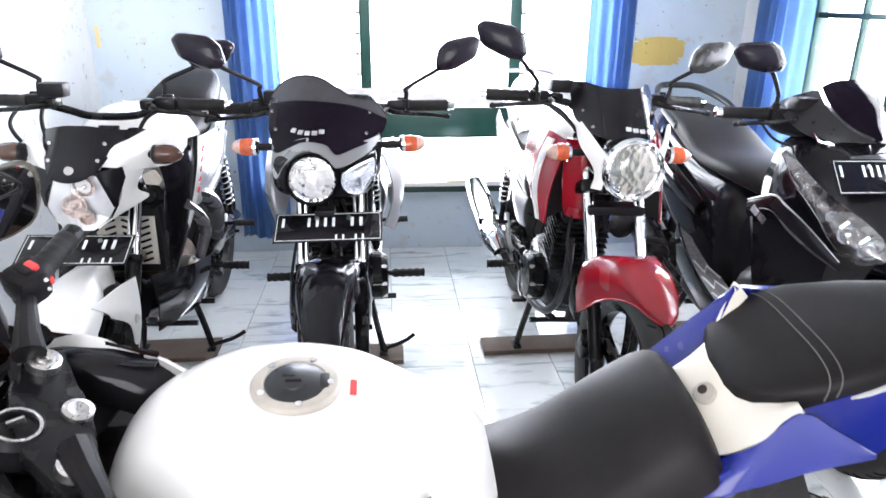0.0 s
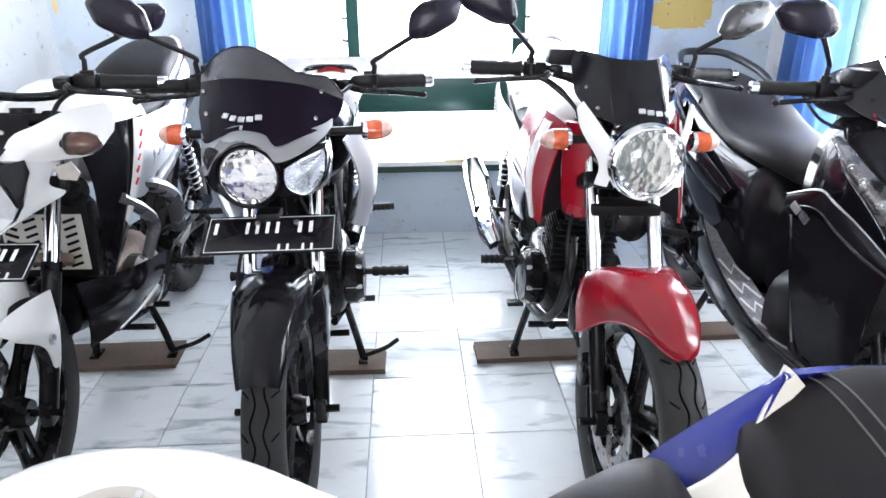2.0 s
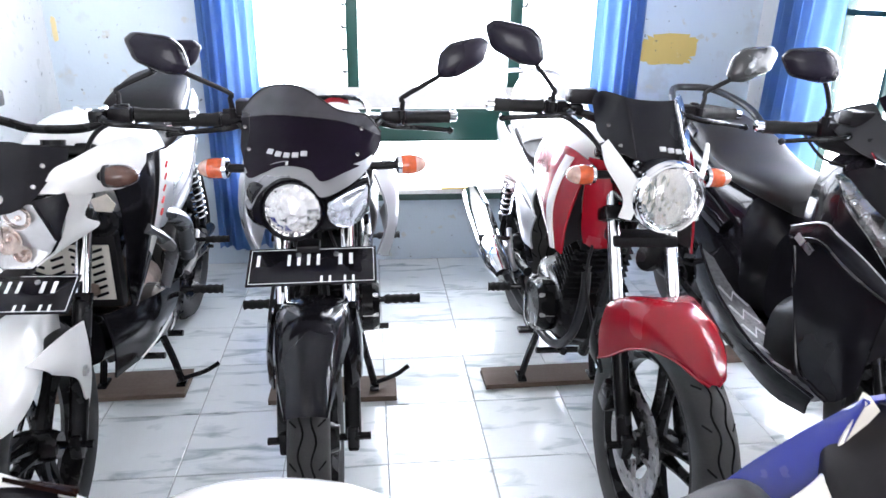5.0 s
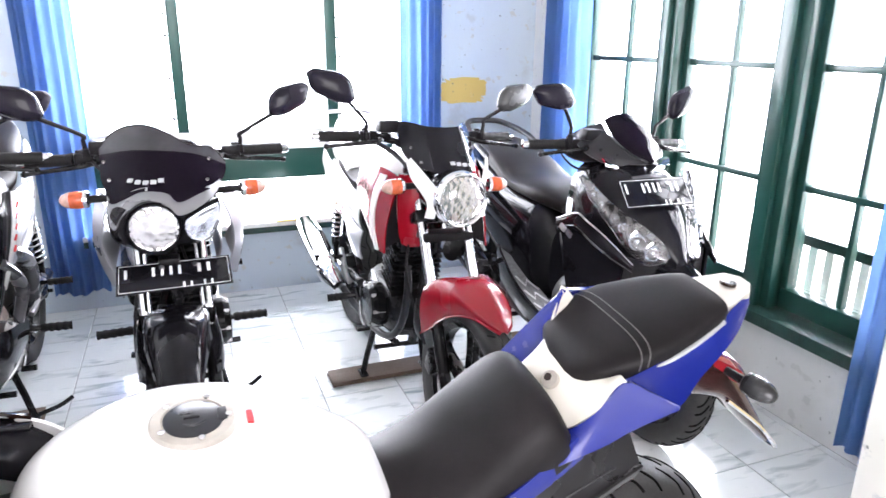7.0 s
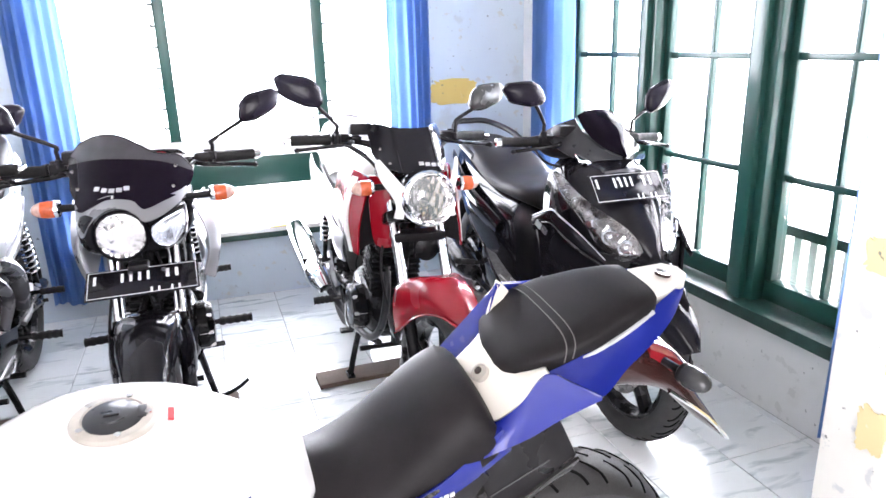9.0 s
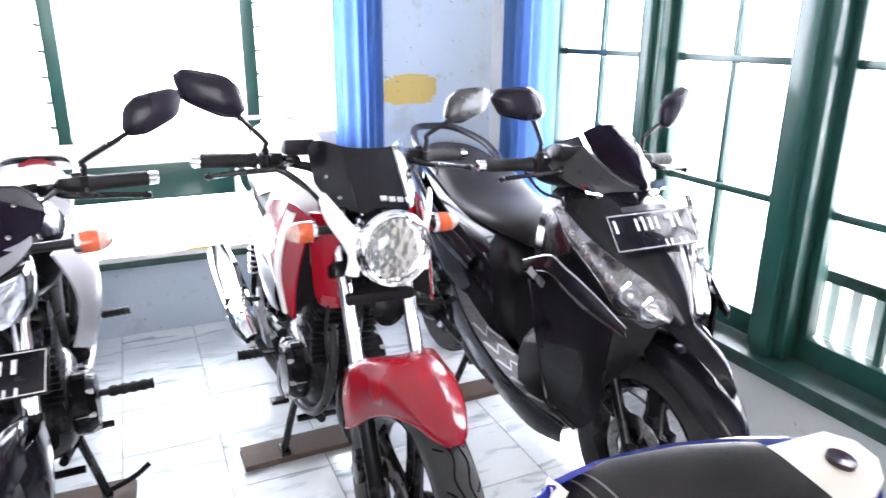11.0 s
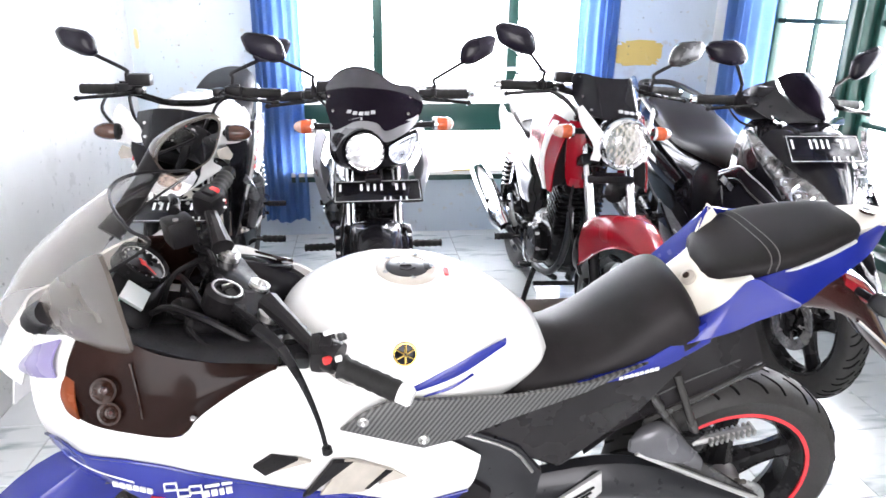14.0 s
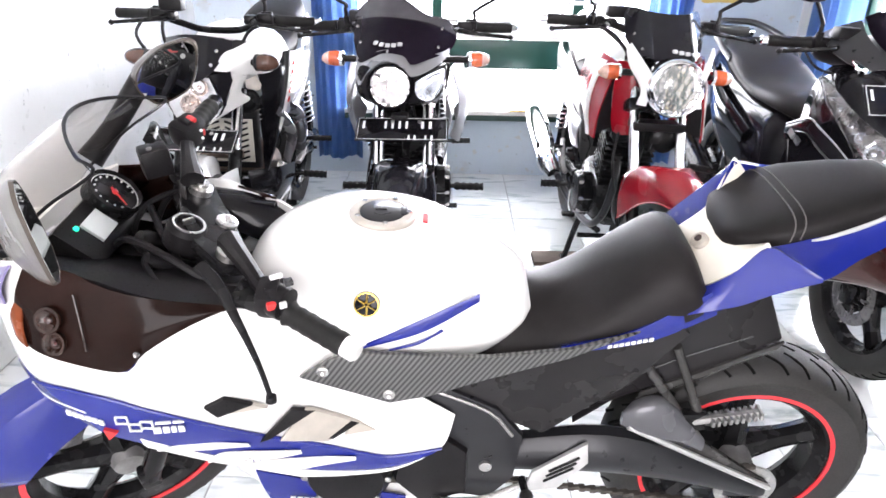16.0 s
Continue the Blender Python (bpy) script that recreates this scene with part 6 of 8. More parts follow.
# ---- black scooter ----
def scooter():
    bk = thing("scooter", "glossy black automatic scooter with grey trim", "scooter", "parked motorcycles", pose(1.295, 2.20, 0.0, -1.0, 0, -90))
    S = steer(4, 0.36, 0.8, 26)
    fa, ra = (0.64, 0.262), (-0.62, 0.262)
    wheel(bk, fa, 0.262, 0.042, 0.19, S, DARKMETAL, 5, None, 0.1, -1, 40, True)
    wheel(bk, ra, 0.266, 0.048, 0.19, None, DARKMETAL, 5, None, 0.0, -1, 36, True)
    fork(bk, (0.42, 0, 0.70), (fa[0], 0, fa[1]), 0.068, 0.013, S, 0.35)
    fender(bk, fa, 0.315, 28, 165, 0.075, BLACK, S, 0.05, "front_fender", 0.35)
    bm = strip(B(), [(0.858, 0.004, 0.515), (0.80, 0.036, 0.575), (0.66, 0.066, 0.645)], [(0.858, -0.004, 0.515), (0.80, -0.036, 0.575), (0.66, -0.066, 0.645)], 0.025, 12, 9, 0.004, (0.2, 0, 1))
    part("fender_beak", bm, BLACK, bk, "", S)
    # leg shield and nose
    bm = body(B(), [(0.30, 0.42, 0.92, 0.17, 3.2), (0.38, 0.46, 0.93, 0.18, 3), (0.48, 0.52, 0.90, 0.165, 2.8), (0.58, 0.58, 0.84, 0.12, 2.6), (0.67, 0.60, 0.74, 0.06, 2.4), (0.72, 0.6, 0.66, 0.02, 2)], 28, 4)
    nose = part("front_cover", bm, BLACK, bk)
    for s in (1, -1):
        top = [(0.706, s * 0.035, 0.664), (0.677, s * 0.047, 0.705), (0.631, s * 0.08, 0.743), (0.575, s * 0.124, 0.779), (0.518, s * 0.165, 0.825), (0.47, s * 0.193, 0.87), (0.445, s * 0.205, 0.884)]
        low = [(0.70, s * 0.04, 0.645), (0.668, s * 0.095, 0.639), (0.621, s * 0.133, 0.668), (0.573, s * 0.156, 0.727), (0.523, s * 0.184, 0.783), (0.481, s * 0.203, 0.822), (0.446, s * 0.208, 0.878)]
        hl = part("headlamp", strip(B(), top, low, 0.014, 16, 6, 0.006, (0.5, s, 0.1)), DARKCHROME, bk, "slanted clear headlamp")
        for k, (u, r) in enumerate(((0.16, 0.024), (0.3, 0.026), (0.45, 0.016), (0.58, 0.012), (0.7, 0.01), (0.82, 0.008))):
            A, C = resample(top, 21), resample(low, 21)
            q = (A[int(u * 20)] + C[int(u * 20)]) / 2 + np.array((0.5, s, 0.1)) * 0.008
            bowl = part("lamp_bowl", lathe(B(), [(r * 1.05, 0.002), (r, 0.008), (r * 0.75, 0.003), (r * 0.3, 0.0), (r * 0.28, 0.009), (0.002, 0.011)], tuple(q), (0.9, s * 0.6, 0.2), 18), SILVERED, hl, "silvered bowl")
            if k < 2:
                part("lamp_ray", tube(B(), [q + np.array((0.006, s * 0.03, 0.02)), q + np.array((0.008, s * 0.012, 0.036))], [0.003, 0.007], 6, 1), CHROME, hl)
        bm = strip(B(), [(p[0] + 0.008, p[1] * 1.0 + s * 0.006, p[2] + 0.004) for p in top], [(p[0] + 0.008, p[1] + s * 0.006, p[2] - 0.004) for p in low], 0.02, 16, 6, 0.002, (0.5, s, 0.1))
        ln = part("lens", bm, LENS, hl, "clear lens")
        ln.visible_shadow = False
        bm = strip(B(), [(0.65, s * 0.162, 0.664), (0.583, s * 0.18, 0.70), (0.496, s * 0.202, 0.735), (0.452, s * 0.213, 0.752), (0.362, s * 0.234, 0.714)], [(0.63, s * 0.165, 0.39), (0.60, s * 0.175, 0.345), (0.567, s * 0.183, 0.32), (0.52, s * 0.196, 0.335), (0.465, s * 0.209, 0.367)], 0.008, 22, 10, 0.008, (0.2, s, 0))
        part("leg_shield", bm, BLACK, bk, "black leg shield")
        part("shield_rim", tube(B(), [(0.364, s * 0.236, 0.712), (0.405, s * 0.226, 0.59), (0.465, s * 0.211, 0.367), (0.52, s * 0.198, 0.335), (0.567, s * 0.185, 0.32)], 0.006, 8, 5), BLACK, bk, "glossy shield rim")
        part("shield_lower", strip(B(), [(0.70, s * 0.07, 0.645), (0.66, s * 0.12, 0.65), (0.63, s * 0.16, 0.66)], [(0.62, s * 0.07, 0.5), (0.61, s * 0.11, 0.47), (0.61, s * 0.165, 0.44)], 0.006, 10, 6, 0.006, (1, s * 0.3, 0)), PLASTIC, bk, "matt black lower cowl")
        mark_row("side_mark", (0.60, s * 0.182, 0.672), (-1, s * 0.35, 0.35), (0.3, 0.0, 1), (0.011, 0.009, 0.009, 0.009, 0.009), 0.011, 0.003, WHITEMARK, nose, "pale maker's mark")
        # grey shoulder panel with pale edges
        ridge = [(0.36, s * 0.24, 0.718), (0.452, s * 0.221, 0.757), (0.50, s * 0.21, 0.741), (0.583, s * 0.189, 0.706), (0.69, s * 0.158, 0.645)]
        skirt = [(0.375, s * 0.243, 0.672), (0.46, s * 0.226, 0.70), (0.53, s * 0.21, 0.672), (0.60, s * 0.192, 0.648), (0.69, s * 0.16, 0.622)]
        sh = part("shoulder_panel", strip(B(), ridge, skirt, 0.006, 22, 5, 0.006, (0, s, 0.3)), BLACK, bk, "black shoulder panel")
        part("panel_edge", tube(B(), [(p[0], p[1] + s * 0.002, p[2] + 0.003) for p in ridge], [0.0015, 0.003, 0.003, 0.002, 0.0015], 6, 5), SILVER, sh, "pale panel edge")
        part("panel_edge", tube(B(), [(p[0], p[1] + s * 0.004, p[2] + 0.022 - 0.004 * k) for k, p in enumerate(skirt)], [0.001, 0.003, 0.004, 0.004, 0.002], 6, 5, 0.6), GREYSHELL, sh, "grey panel stripe")
        for k in range(2):
            part("panel_badge", box(B(), (0.405 + 0.03 * k, s * (0.2405 - 0.006 * k), 0.70 - 0.014 * k), (0.028, 0.006, 0.02), 0.001, pose(0, 0, 0, 0, 30, s * -13)), MIDGREY if k else SILVER, sh)
    bm = body(B(), [(0.28, 0.24, 0.5, 0.19, 3), (0.40, 0.26, 0.58, 0.2, 3), (0.48, 0.36, 0.6, 0.17, 3), (0.53, 0.48, 0.6, 0.13, 3)], 24, 3)
    part("lower_cover", bm, PLASTIC, bk, "matt black lower cover")
    number_plate(bk, (0.605, -0.036, 0.85), 0.262, 0.1, -38, None, 2, 0)
    part("nose_centre", strip(B(), [(0.69, 0.03, 0.67), (0.61, 0.06, 0.785), (0.52, 0.07, 0.885)], [(0.69, -0.03, 0.67), (0.61, -0.06, 0.785), (0.52, -0.07, 0.885)], 0.012, 10, 8, 0.004, (1, 0, 0.6)), MIDGREY, nose, "grey centre panel")
    # handlebar cover, visor, bars
    bm = body(B(), [(0.19, 0.90, 0.96, 0.12, 2.6), (0.25, 0.885, 0.985, 0.17, 2.4), (0.32, 0.885, 0.985, 0.15, 2.4), (0.40, 0.89, 0.94, 0.09, 2.4), (0.46, 0.9, 0.92, 0.02, 2)], 24, 4)
    hc = part("handlebar_cover", bm, PLASTIC, bk, "black handlebar cover", S)
    half = [[(0.51, 0.004, 0.925), (0.455, 0.05, 0.952), (0.395, 0.082, 0.998), (0.335, 0.08, 1.045)], [(0.515, 0.002, 0.93), (0.465, 0.03, 0.967), (0.41, 0.05, 1.02), (0.345, 0.05, 1.062)], [(0.517, 0, 0.932), (0.47, 0, 0.972), (0.415, 0, 1.028), (0.348, 0, 1.068)]]
    part("visor", shell(B(), mirrored(half), 20, 4, 0.004, (0.6, 0, 1)), SMOKE, bk, "glossy dark pointed visor", S)
    both(lambda b: shell(b, [[(0.505, 0.008, 0.92), (0.45, 0.054, 0.946), (0.39, 0.086, 0.992), (0.33, 0.084, 1.036)], [(0.465, 0.06, 0.912), (0.42, 0.1, 0.938), (0.36, 0.13, 0.977), (0.28, 0.118, 1.012)], [(0.44, 0.09, 0.90), (0.40, 0.138, 0.918), (0.35, 0.172, 0.95), (0.25, 0.15, 0.985)]], 16, 4, 0.005, (0.5, 1, 0.6)), "cover_side", GREYPAINT, hc, "grey handlebar cover side", S)
    both(lambda b: box(b, (0.30, 0.135, 0.985), (0.05, 0.03, 0.022), 0.008, pose(0, 0, 0, 20, 10, 20)), "cover_switch", PLASTIC, hc, "", S)
    bm = strip(B(), [(0.43, -0.14, 0.93), (0.40, -0.05, 0.92), (0.40, 0.05, 0.92), (0.43, 0.14, 0.93)][::1], [(0.44, -0.13, 0.895), (0.46, -0.05, 0.885), (0.46, 0.05, 0.885), (0.44, 0.13, 0.895)], 0.01, 14, 4, 0.004, (1, 0, 0))
    part("chrome_trim", bm, CHROME, bk, "", S)
    bars(bk, (0.262, 0.325, 0.953), S, 0.95, (0.28, 0.945))
    mirror(bk, (0.27, 0.2, 0.97), (0.24, 0.335, 1.105), S, 24, 8, 0.85, None, SHELL, -4, (0.265, 0.215, 1.02))
    mirror(bk, (0.31, -0.19, 0.98), (0.335, -0.292, 1.118), S, 4, -8, 0.8, MIRROR_OUTLINE_R, SHELL, -4, (0.315, -0.195, 1.02))
    # footboard with chevrons
    bm = body(B(), [(0.36, 0.24, 0.30, 0.19, 4), (0.2, 0.23, 0.285, 0.21, 4), (-0.05, 0.24, 0.30, 0.2, 4), (-0.12, 0.26, 0.32, 0.17, 4)], 20, 3)
    fb = part("footboard", bm, PLASTIC, bk)
    rim = [(-0.14, 0.205, 0.475), (-0.08, 0.215, 0.445), (0.04, 0.222, 0.385), (0.2, 0.222, 0.335), (0.365, 0.215, 0.307), (0.53, 0.19, 0.30)]
    inner = [(-0.1, 0.125, 0.42), (-0.04, 0.12, 0.395), (0.06, 0.115, 0.35), (0.2, 0.112, 0.312), (0.36, 0.112, 0.292), (0.5, 0.115, 0.295)]
    both(lambda b: strip(b, rim, inner, -0.006, 22, 6, 0.006, (0, 0.2, 1)), "foot_mat", MATGREY, bk, "speckled grey foot mat")
    for s in (1, -1):
        A, C = resample(rim, 41), resample(inner, 41)
        for k in range(5):
            q = [(A[10 + 5 * k + d] * (1 - w) + C[10 + 5 * k + d] * w) * np.array((1, s, 1)) + np.array((0, 0, 0.006)) for d, w in ((0, 0.16), (3, 0.36), (0, 0.58), (3, 0.86))]
            part("foot_grip", tube(B(), q, 0.0055, 6, 1, 0.45), GRIPGREY, fb, "pale grey zigzag foot grip")
    both(lambda b: strip(b, [(p[0], p[1] + 0.003, p[2] + 0.008) for p in rim], [(-0.2, 0.185, 0.37), (-0.12, 0.2, 0.335), (0.04, 0.21, 0.285), (0.2, 0.21, 0.245), (0.38, 0.2, 0.22), (0.5, 0.18, 0.235)], 0.006, 18, 5, 0.006), "side_sill", BLACK, bk)
    both(lambda b: tube(b, [(p[0], p[1] + 0.002, p[2] + 0.008) for p in rim], 0.005, 8, 4), "sill_edge", BLACK, bk, "glossy black sill edge")
    bm = body(B(), [(0.1, 0.3, 0.62, 0.1, 3), (0.02, 0.29, 0.70, 0.15, 3.4), (-0.2, 0.34, 0.72, 0.165, 3.4), (-0.45, 0.44, 0.76, 0.16, 3), (-0.7, 0.60, 0.81, 0.11, 2.8), (-0.82, 0.72, 0.82, 0.04, 2.4)], 28, 4)
    part("body_cover", bm, BLACK, bk)
    both(lambda b: strip(b, [(-0.05, 0.17, 0.60), (-0.35, 0.185, 0.70), (-0.7, 0.13, 0.80)], [(-0.1, 0.17, 0.53), (-0.35, 0.185, 0.60), (-0.65, 0.13, 0.72)], 0.012, 14, 5, 0.005), "body_stripe", BLACK, bk)
    bm = body(B(), [(0.12, 0.66, 0.715, 0.08, 2.8), (0.02, 0.68, 0.755, 0.14, 2.8), (-0.2, 0.70, 0.765, 0.155, 2.8), (-0.38, 0.74, 0.83, 0.15, 2.8), (-0.6, 0.79, 0.87, 0.12, 2.8), (-0.7, 0.82, 0.87, 0.07, 2.6)], 28, 4)
    part("seat", bm, SEAT, bk)
    part("grab_rail", tube(B(), [(-0.42, 0.14, 0.80), (-0.6, 0.15, 0.87), (-0.78, 0.09, 0.915), (-0.82, 0.0, 0.92), (-0.78, -0.09, 0.915), (-0.6, -0.15, 0.87), (-0.42, -0.14, 0.80)], 0.014, 10, 5), GREYPAINT, bk)
    part("tail_lamp", body(B(), [(-0.74, 0.70, 0.79, 0.08, 3), (-0.84, 0.73, 0.79, 0.05, 3)], 16, 2), REDLENS, bk)
    fender(bk, ra, 0.33, 70, 200, 0.075, PLASTIC, None, 0.03, "rear_mudguard")
    bm = body(B(), [(-0.2, 0.22, 0.40, 0.1, 3, 0.02), (-0.4, 0.2, 0.38, 0.1, 3, 0.08), (-0.68, 0.2, 0.34, 0.05, 3, 0.11)], 18, 4)
    part("engine", bm, ENGINE, bk)
    muffler(bk, [(-0.35, -0.15, 0.27), (-0.45, -0.16, 0.29), (-0.72, -0.16, 0.36), (-0.82, -0.16, 0.39)], [0.03, 0.055, 0.06, 0.045], [(-0.1, -0.05, 0.25), (-0.15, -0.1, 0.2), (-0.28, -0.14, 0.24), (-0.38, -0.15, 0.275)], None, DARKMETAL)
    for s in (1, -1):
        peg(bk, (-0.25, s * 0.16, 0.36), (-0.29, s * 0.28, 0.37), 0.013)
    centre_stand(bk, -0.2, 0.24, 0.1, 0.2, False)
    cable(bk, [(0.25, -0.2, 0.94), (0.34, -0.19, 0.89), (0.36, -0.1, 0.87), (0.32, -0.05, 0.86)], 0.004, S)
    cable(bk, [(0.25, 0.2, 0.94), (0.34, 0.19, 0.89), (0.36, 0.1, 0.87), (0.32, 0.05, 0.86)], 0.004, S)
    return bk


megapro()
redbike()
angular_bike()
scooter()
plank(0.558, 2.308, 1, 0.40, 0.115, 1, "dusty wooden board under the red motorcycle's stand")
plank(-0.16, 2.277, -1, 0.42, 0.13, 2, "dusty wooden board under the black motorcycle's stand")
plank(-0.875, 2.357, 1, 0.44, 0.155, 3, "dusty wooden board under the white motorcycle's stand")
plank(1.20, 2.40, 0, 0.36, 0.1, 4, "dusty wooden board under the scooter's stand")

# ---- white and blue sport bike, leaning on its side stand with the bars turned ----
def sportbike():
    bk = thing("motorcycle", "white and blue faired sport motorcycle leaning on its stand", "motorcycle", "parked motorcycles", pose(-0.1306, 0.8542, 0.0, -8, 0, 180.5))
    S = steer(32, 0.27, 0.84, 24)
    T = Matrix.Translation((-0.005, 0, -0.05)) @ S
    U = Matrix.Translation((-0.003, 0.022, -0.046)) @ S
    fa, ra = (0.545, 0.262), (-0.715, 0.285)
    wheel(bk, fa, 0.262, 0.042, 0.192, S, DARKMETAL, 5, REDTAPE, 0.12, -1, 30, True)
    wheel(bk, ra, 0.268, 0.062, 0.195, None, DARKMETAL, 5, REDTAPE, 0.0, 1, 30, True)
    caliper(bk, (fa[0] - 0.09, -0.07, fa[1] + 0.06), S)
    fork(bk, (0.285, 0, 0.80), (fa[0] - 0.03, 0, fa[1]), 0.085, 0.018, S, 0.45)
    for s in (1, -1):
        bm = lathe(B(), [(0.02, -0.01), (0.02, 0.012), (0.016, 0.015), (0.012, 0.015), (0.011, 0.02), (0.003, 0.02)], (0.266, s * 0.085, 0.868), (-0.41, 0, 0.91), 20)
        part("fork_cap", bm, STEEL, bk, "", U)
    bm = prism(B(), [(-0.03, -0.11), (0.015, -0.115), (0.045, -0.05), (0.05, 0.0), (0.045, 0.05), (0.015, 0.115), (-0.03, 0.11), (-0.025, 0.06), (-0.035, 0.03), (-0.035, -0.03), (-0.025, -0.06)], -0.009, 0.009, 0.004)
    bmesh.ops.transform(bm, matrix=Matrix.Translation((0.268, 0, 0.86)) @ pose(0, 0, 0, 0, -24, 0) @ pose(0, 0, 0, 90, 0, 0), verts=bm.verts)
    part("top_clamp", bm, DARKMETAL, bk, "", U)
    lock = part("ignition_lock", lathe(B(), [(0.032, -0.02), (0.033, 0.012), (0.027, 0.02), (0.02, 0.02), (0.018, 0.012), (0.003, 0.012)], (0.312, 0.012, 0.872), (-0.41, 0, 0.91), 22), PLASTIC, bk, "", U)
    bm = lathe(B(), [(0.026, 0.018), (0.026, 0.022), (0.0225, 0.022), (0.0225, 0.018)], (0.312, 0.012, 0.872), (-0.41, 0, 0.91), 22, closed=True)
    box(bm, (0.303, 0.012, 0.896), (0.018, 0.004, 0.01), 0.001)
    part("lock_ring", bm, STEEL, lock, "bright lock ring", U)
    part("stem_nut", lathe(B(), [(0.018, 0.0), (0.018, 0.016), (0.012, 0.018), (0.003, 0.012)], (0.25, 0, 0.85), (-0.41, 0, 0.91), 24), STEEL, bk, "", U)
    fender(bk, fa, 0.288, 15, 130, 0.068, BLUE, S, 0.11, "front_fender", 0.5, 16, "glossy blue front fender")
    # clip-on bars
    for s in (1, -1):
        dz, dy = (0.05, 1.0) if s > 0 else (0.066, 0.74)
        f = lambda x, y, z: (x + (0.0 if s > 0 else 0.016), s * y * dy, z + dz)
        hb = part("handlebar", tube(B(), [f(0.27, 0.085, 0.842), f(0.262, 0.15, 0.85), f(0.245, 0.25, 0.85), f(0.19, 0.345, 0.846)], [0.02, 0.014, 0.011, 0.011], 10, 4), PLASTIC, bk, "", T)
        a, b = Vector(f(0.186, 0.35, 0.846)), Vector(f(0.236, 0.268, 0.85))
        part("grip", tube(B(), [a + (b - a) * k / 11 for k in range(12)], [0.0172 if k % 2 else 0.016 for k in range(11)] + [0.02], 12, 2), GRIPRUB, hb, "", T)
        part("bar_end", tube(B(), [a - (b - a).normalized() * 0.022, a - (b - a).normalized() * 0.018, a], [0.012, 0.0155, 0.0155], 14, 1), WHITE if s > 0 else DARKMETAL, hb, "white bar end" if s > 0 else "", T)
        c = Vector(f(0.25, 0.236, 0.858))
        m = pose(0, 0, 0, 0, 0, -s * 30)
        bm = box(B(), tuple(c), (0.042, 0.05, 0.046), 0.013, m)
        box(bm, tuple(c + Vector((-0.004, 0, 0.024))), (0.018, 0.026, 0.01), 0.004, m)
        lathe(bm, [(0.025, -0.012), (0.026, 0.0), (0.025, 0.012)], tuple(c + Vector((-0.008, s * 0.012, 0))), tuple(a - b), 18)
        sw = part("switch_box", bm, PLASTIC, hb, "", T)
        if s < 0:
            part("stop_switch", box(B(), tuple(c + Vector((-0.012, 0.0, 0.025))), (0.012, 0.018, 0.009), 0.003, m), REDPLASTIC, hb, "red stop switch", T)
        part("switch", box(B(), tuple(c + Vector((-0.024, s * 0.002, -0.004))), (0.009, 0.018, 0.013), 0.003, m), REDPLASTIC, hb, "red switch", T)
        bm = B()
        for dz in (-0.006, 0.01):
            box(bm, tuple(c + Vector((-0.0225, -s * 0.016, dz))), (0.004, 0.006, 0.003), 0, m)
        part("switch_mark", bm, WHITEMARK, hb, "white switch marks", T)
        if s > 0:
            turn = pose(0, 0, 0, 0, 0, 28)
            part("switch", box(B(), (0.122, 0.235, 0.814), (0.014, 0.009, 0.011), 0.003, turn), REDPLASTIC, hb, "red horn switch")
            part("switch_mark", box(B(), (0.119, 0.206, 0.843), (0.018, 0.007, 0.006), 0.002, turn), WHITEMARK, hb, "white switch mark")
            part("switch_mark", box(B(), (0.1, 0.214, 0.84), (0.012, 0.012, 0.008), 0.002, turn), GREYSHELL, hb, "grey switch lever")
            part("switch_mark", box(B(), (0.106, 0.234, 0.815), (0.01, 0.005, 0.009), 0.001, turn), WHITEMARK, hb, "white switch mark")
        bm = box(B(), f(0.27, 0.185, 0.856), (0.045, 0.045, 0.028), 0.009, m)
        lathe(bm, [(0.006, -0.02), (0.006, 0.02)], f(0.29, 0.19, 0.856), (0, 0, 1), 10)
        part("lever_bracket", bm, DARKMETAL, hb, "", T)
        # the levers hang well below the grips
        lv = [T.inverted() @ Vector(p) for p in ((0.222, 0.205, 0.858), (0.19, 0.232, 0.842), (0.165, 0.262, 0.816), (0.15, 0.272, 0.782), (0.137, 0.277, 0.735), (0.128, 0.28, 0.682))]
        lv = [(p[0], s * p[1], p[2]) if s > 0 else (p[0], -p[1], p[2] - 0.03) for p in lv]
        bm = tube(B(), lv, [0.011, 0.009, 0.0065, 0.005, 0.0042, 0.004], 8, 5, 0.7)
        lathe(bm, [(0.002, -0.009), (0.008, -0.005), (0.008, 0.005), (0.002, 0.009)], tuple(lv[-1]), (0.3, s, 0), 12)
        part("lever", bm, DARKMETAL, hb, "", T)
        cable(bk, [f(0.28, 0.15, 0.85), f(0.36, 0.12, 0.84), f(0.39, 0.06, 0.76), f(0.34, 0.03, 0.62)], 0.005, T)
        cable(bk, [f(0.26, 0.2, 0.845), f(0.33, 0.15, 0.81), f(0.35, 0.08, 0.74), f(0.28, 0.05, 0.62)], 0.006, T)
    rv = part("brake_reservoir", box(B(), (0.392, -0.1, 0.872), (0.05, 0.06, 0.05), 0.008, pose(0, 0, 0, 6, 4, 30)), PLASTIC, bk, "black brake reservoir box")
    part("reservoir_screw", lathe(B(), [(0.005, 0.0), (0.005, 0.003), (0.001, 0.003)], (0.392, -0.085, 0.898), (0, 0, 1), 10), STEEL, rv)
    # cockpit
    dash = part("dash", box(B(), (0.462, 0.012, 0.80), (0.09, 0.20, 0.055), 0.012, pose(0, 0, 0, 0, -42, 0)), PLASTIC, bk)
    dn = Vector((-0.67, 0, 0.743))
    c = Vector((0.448, -0.036, 0.836))
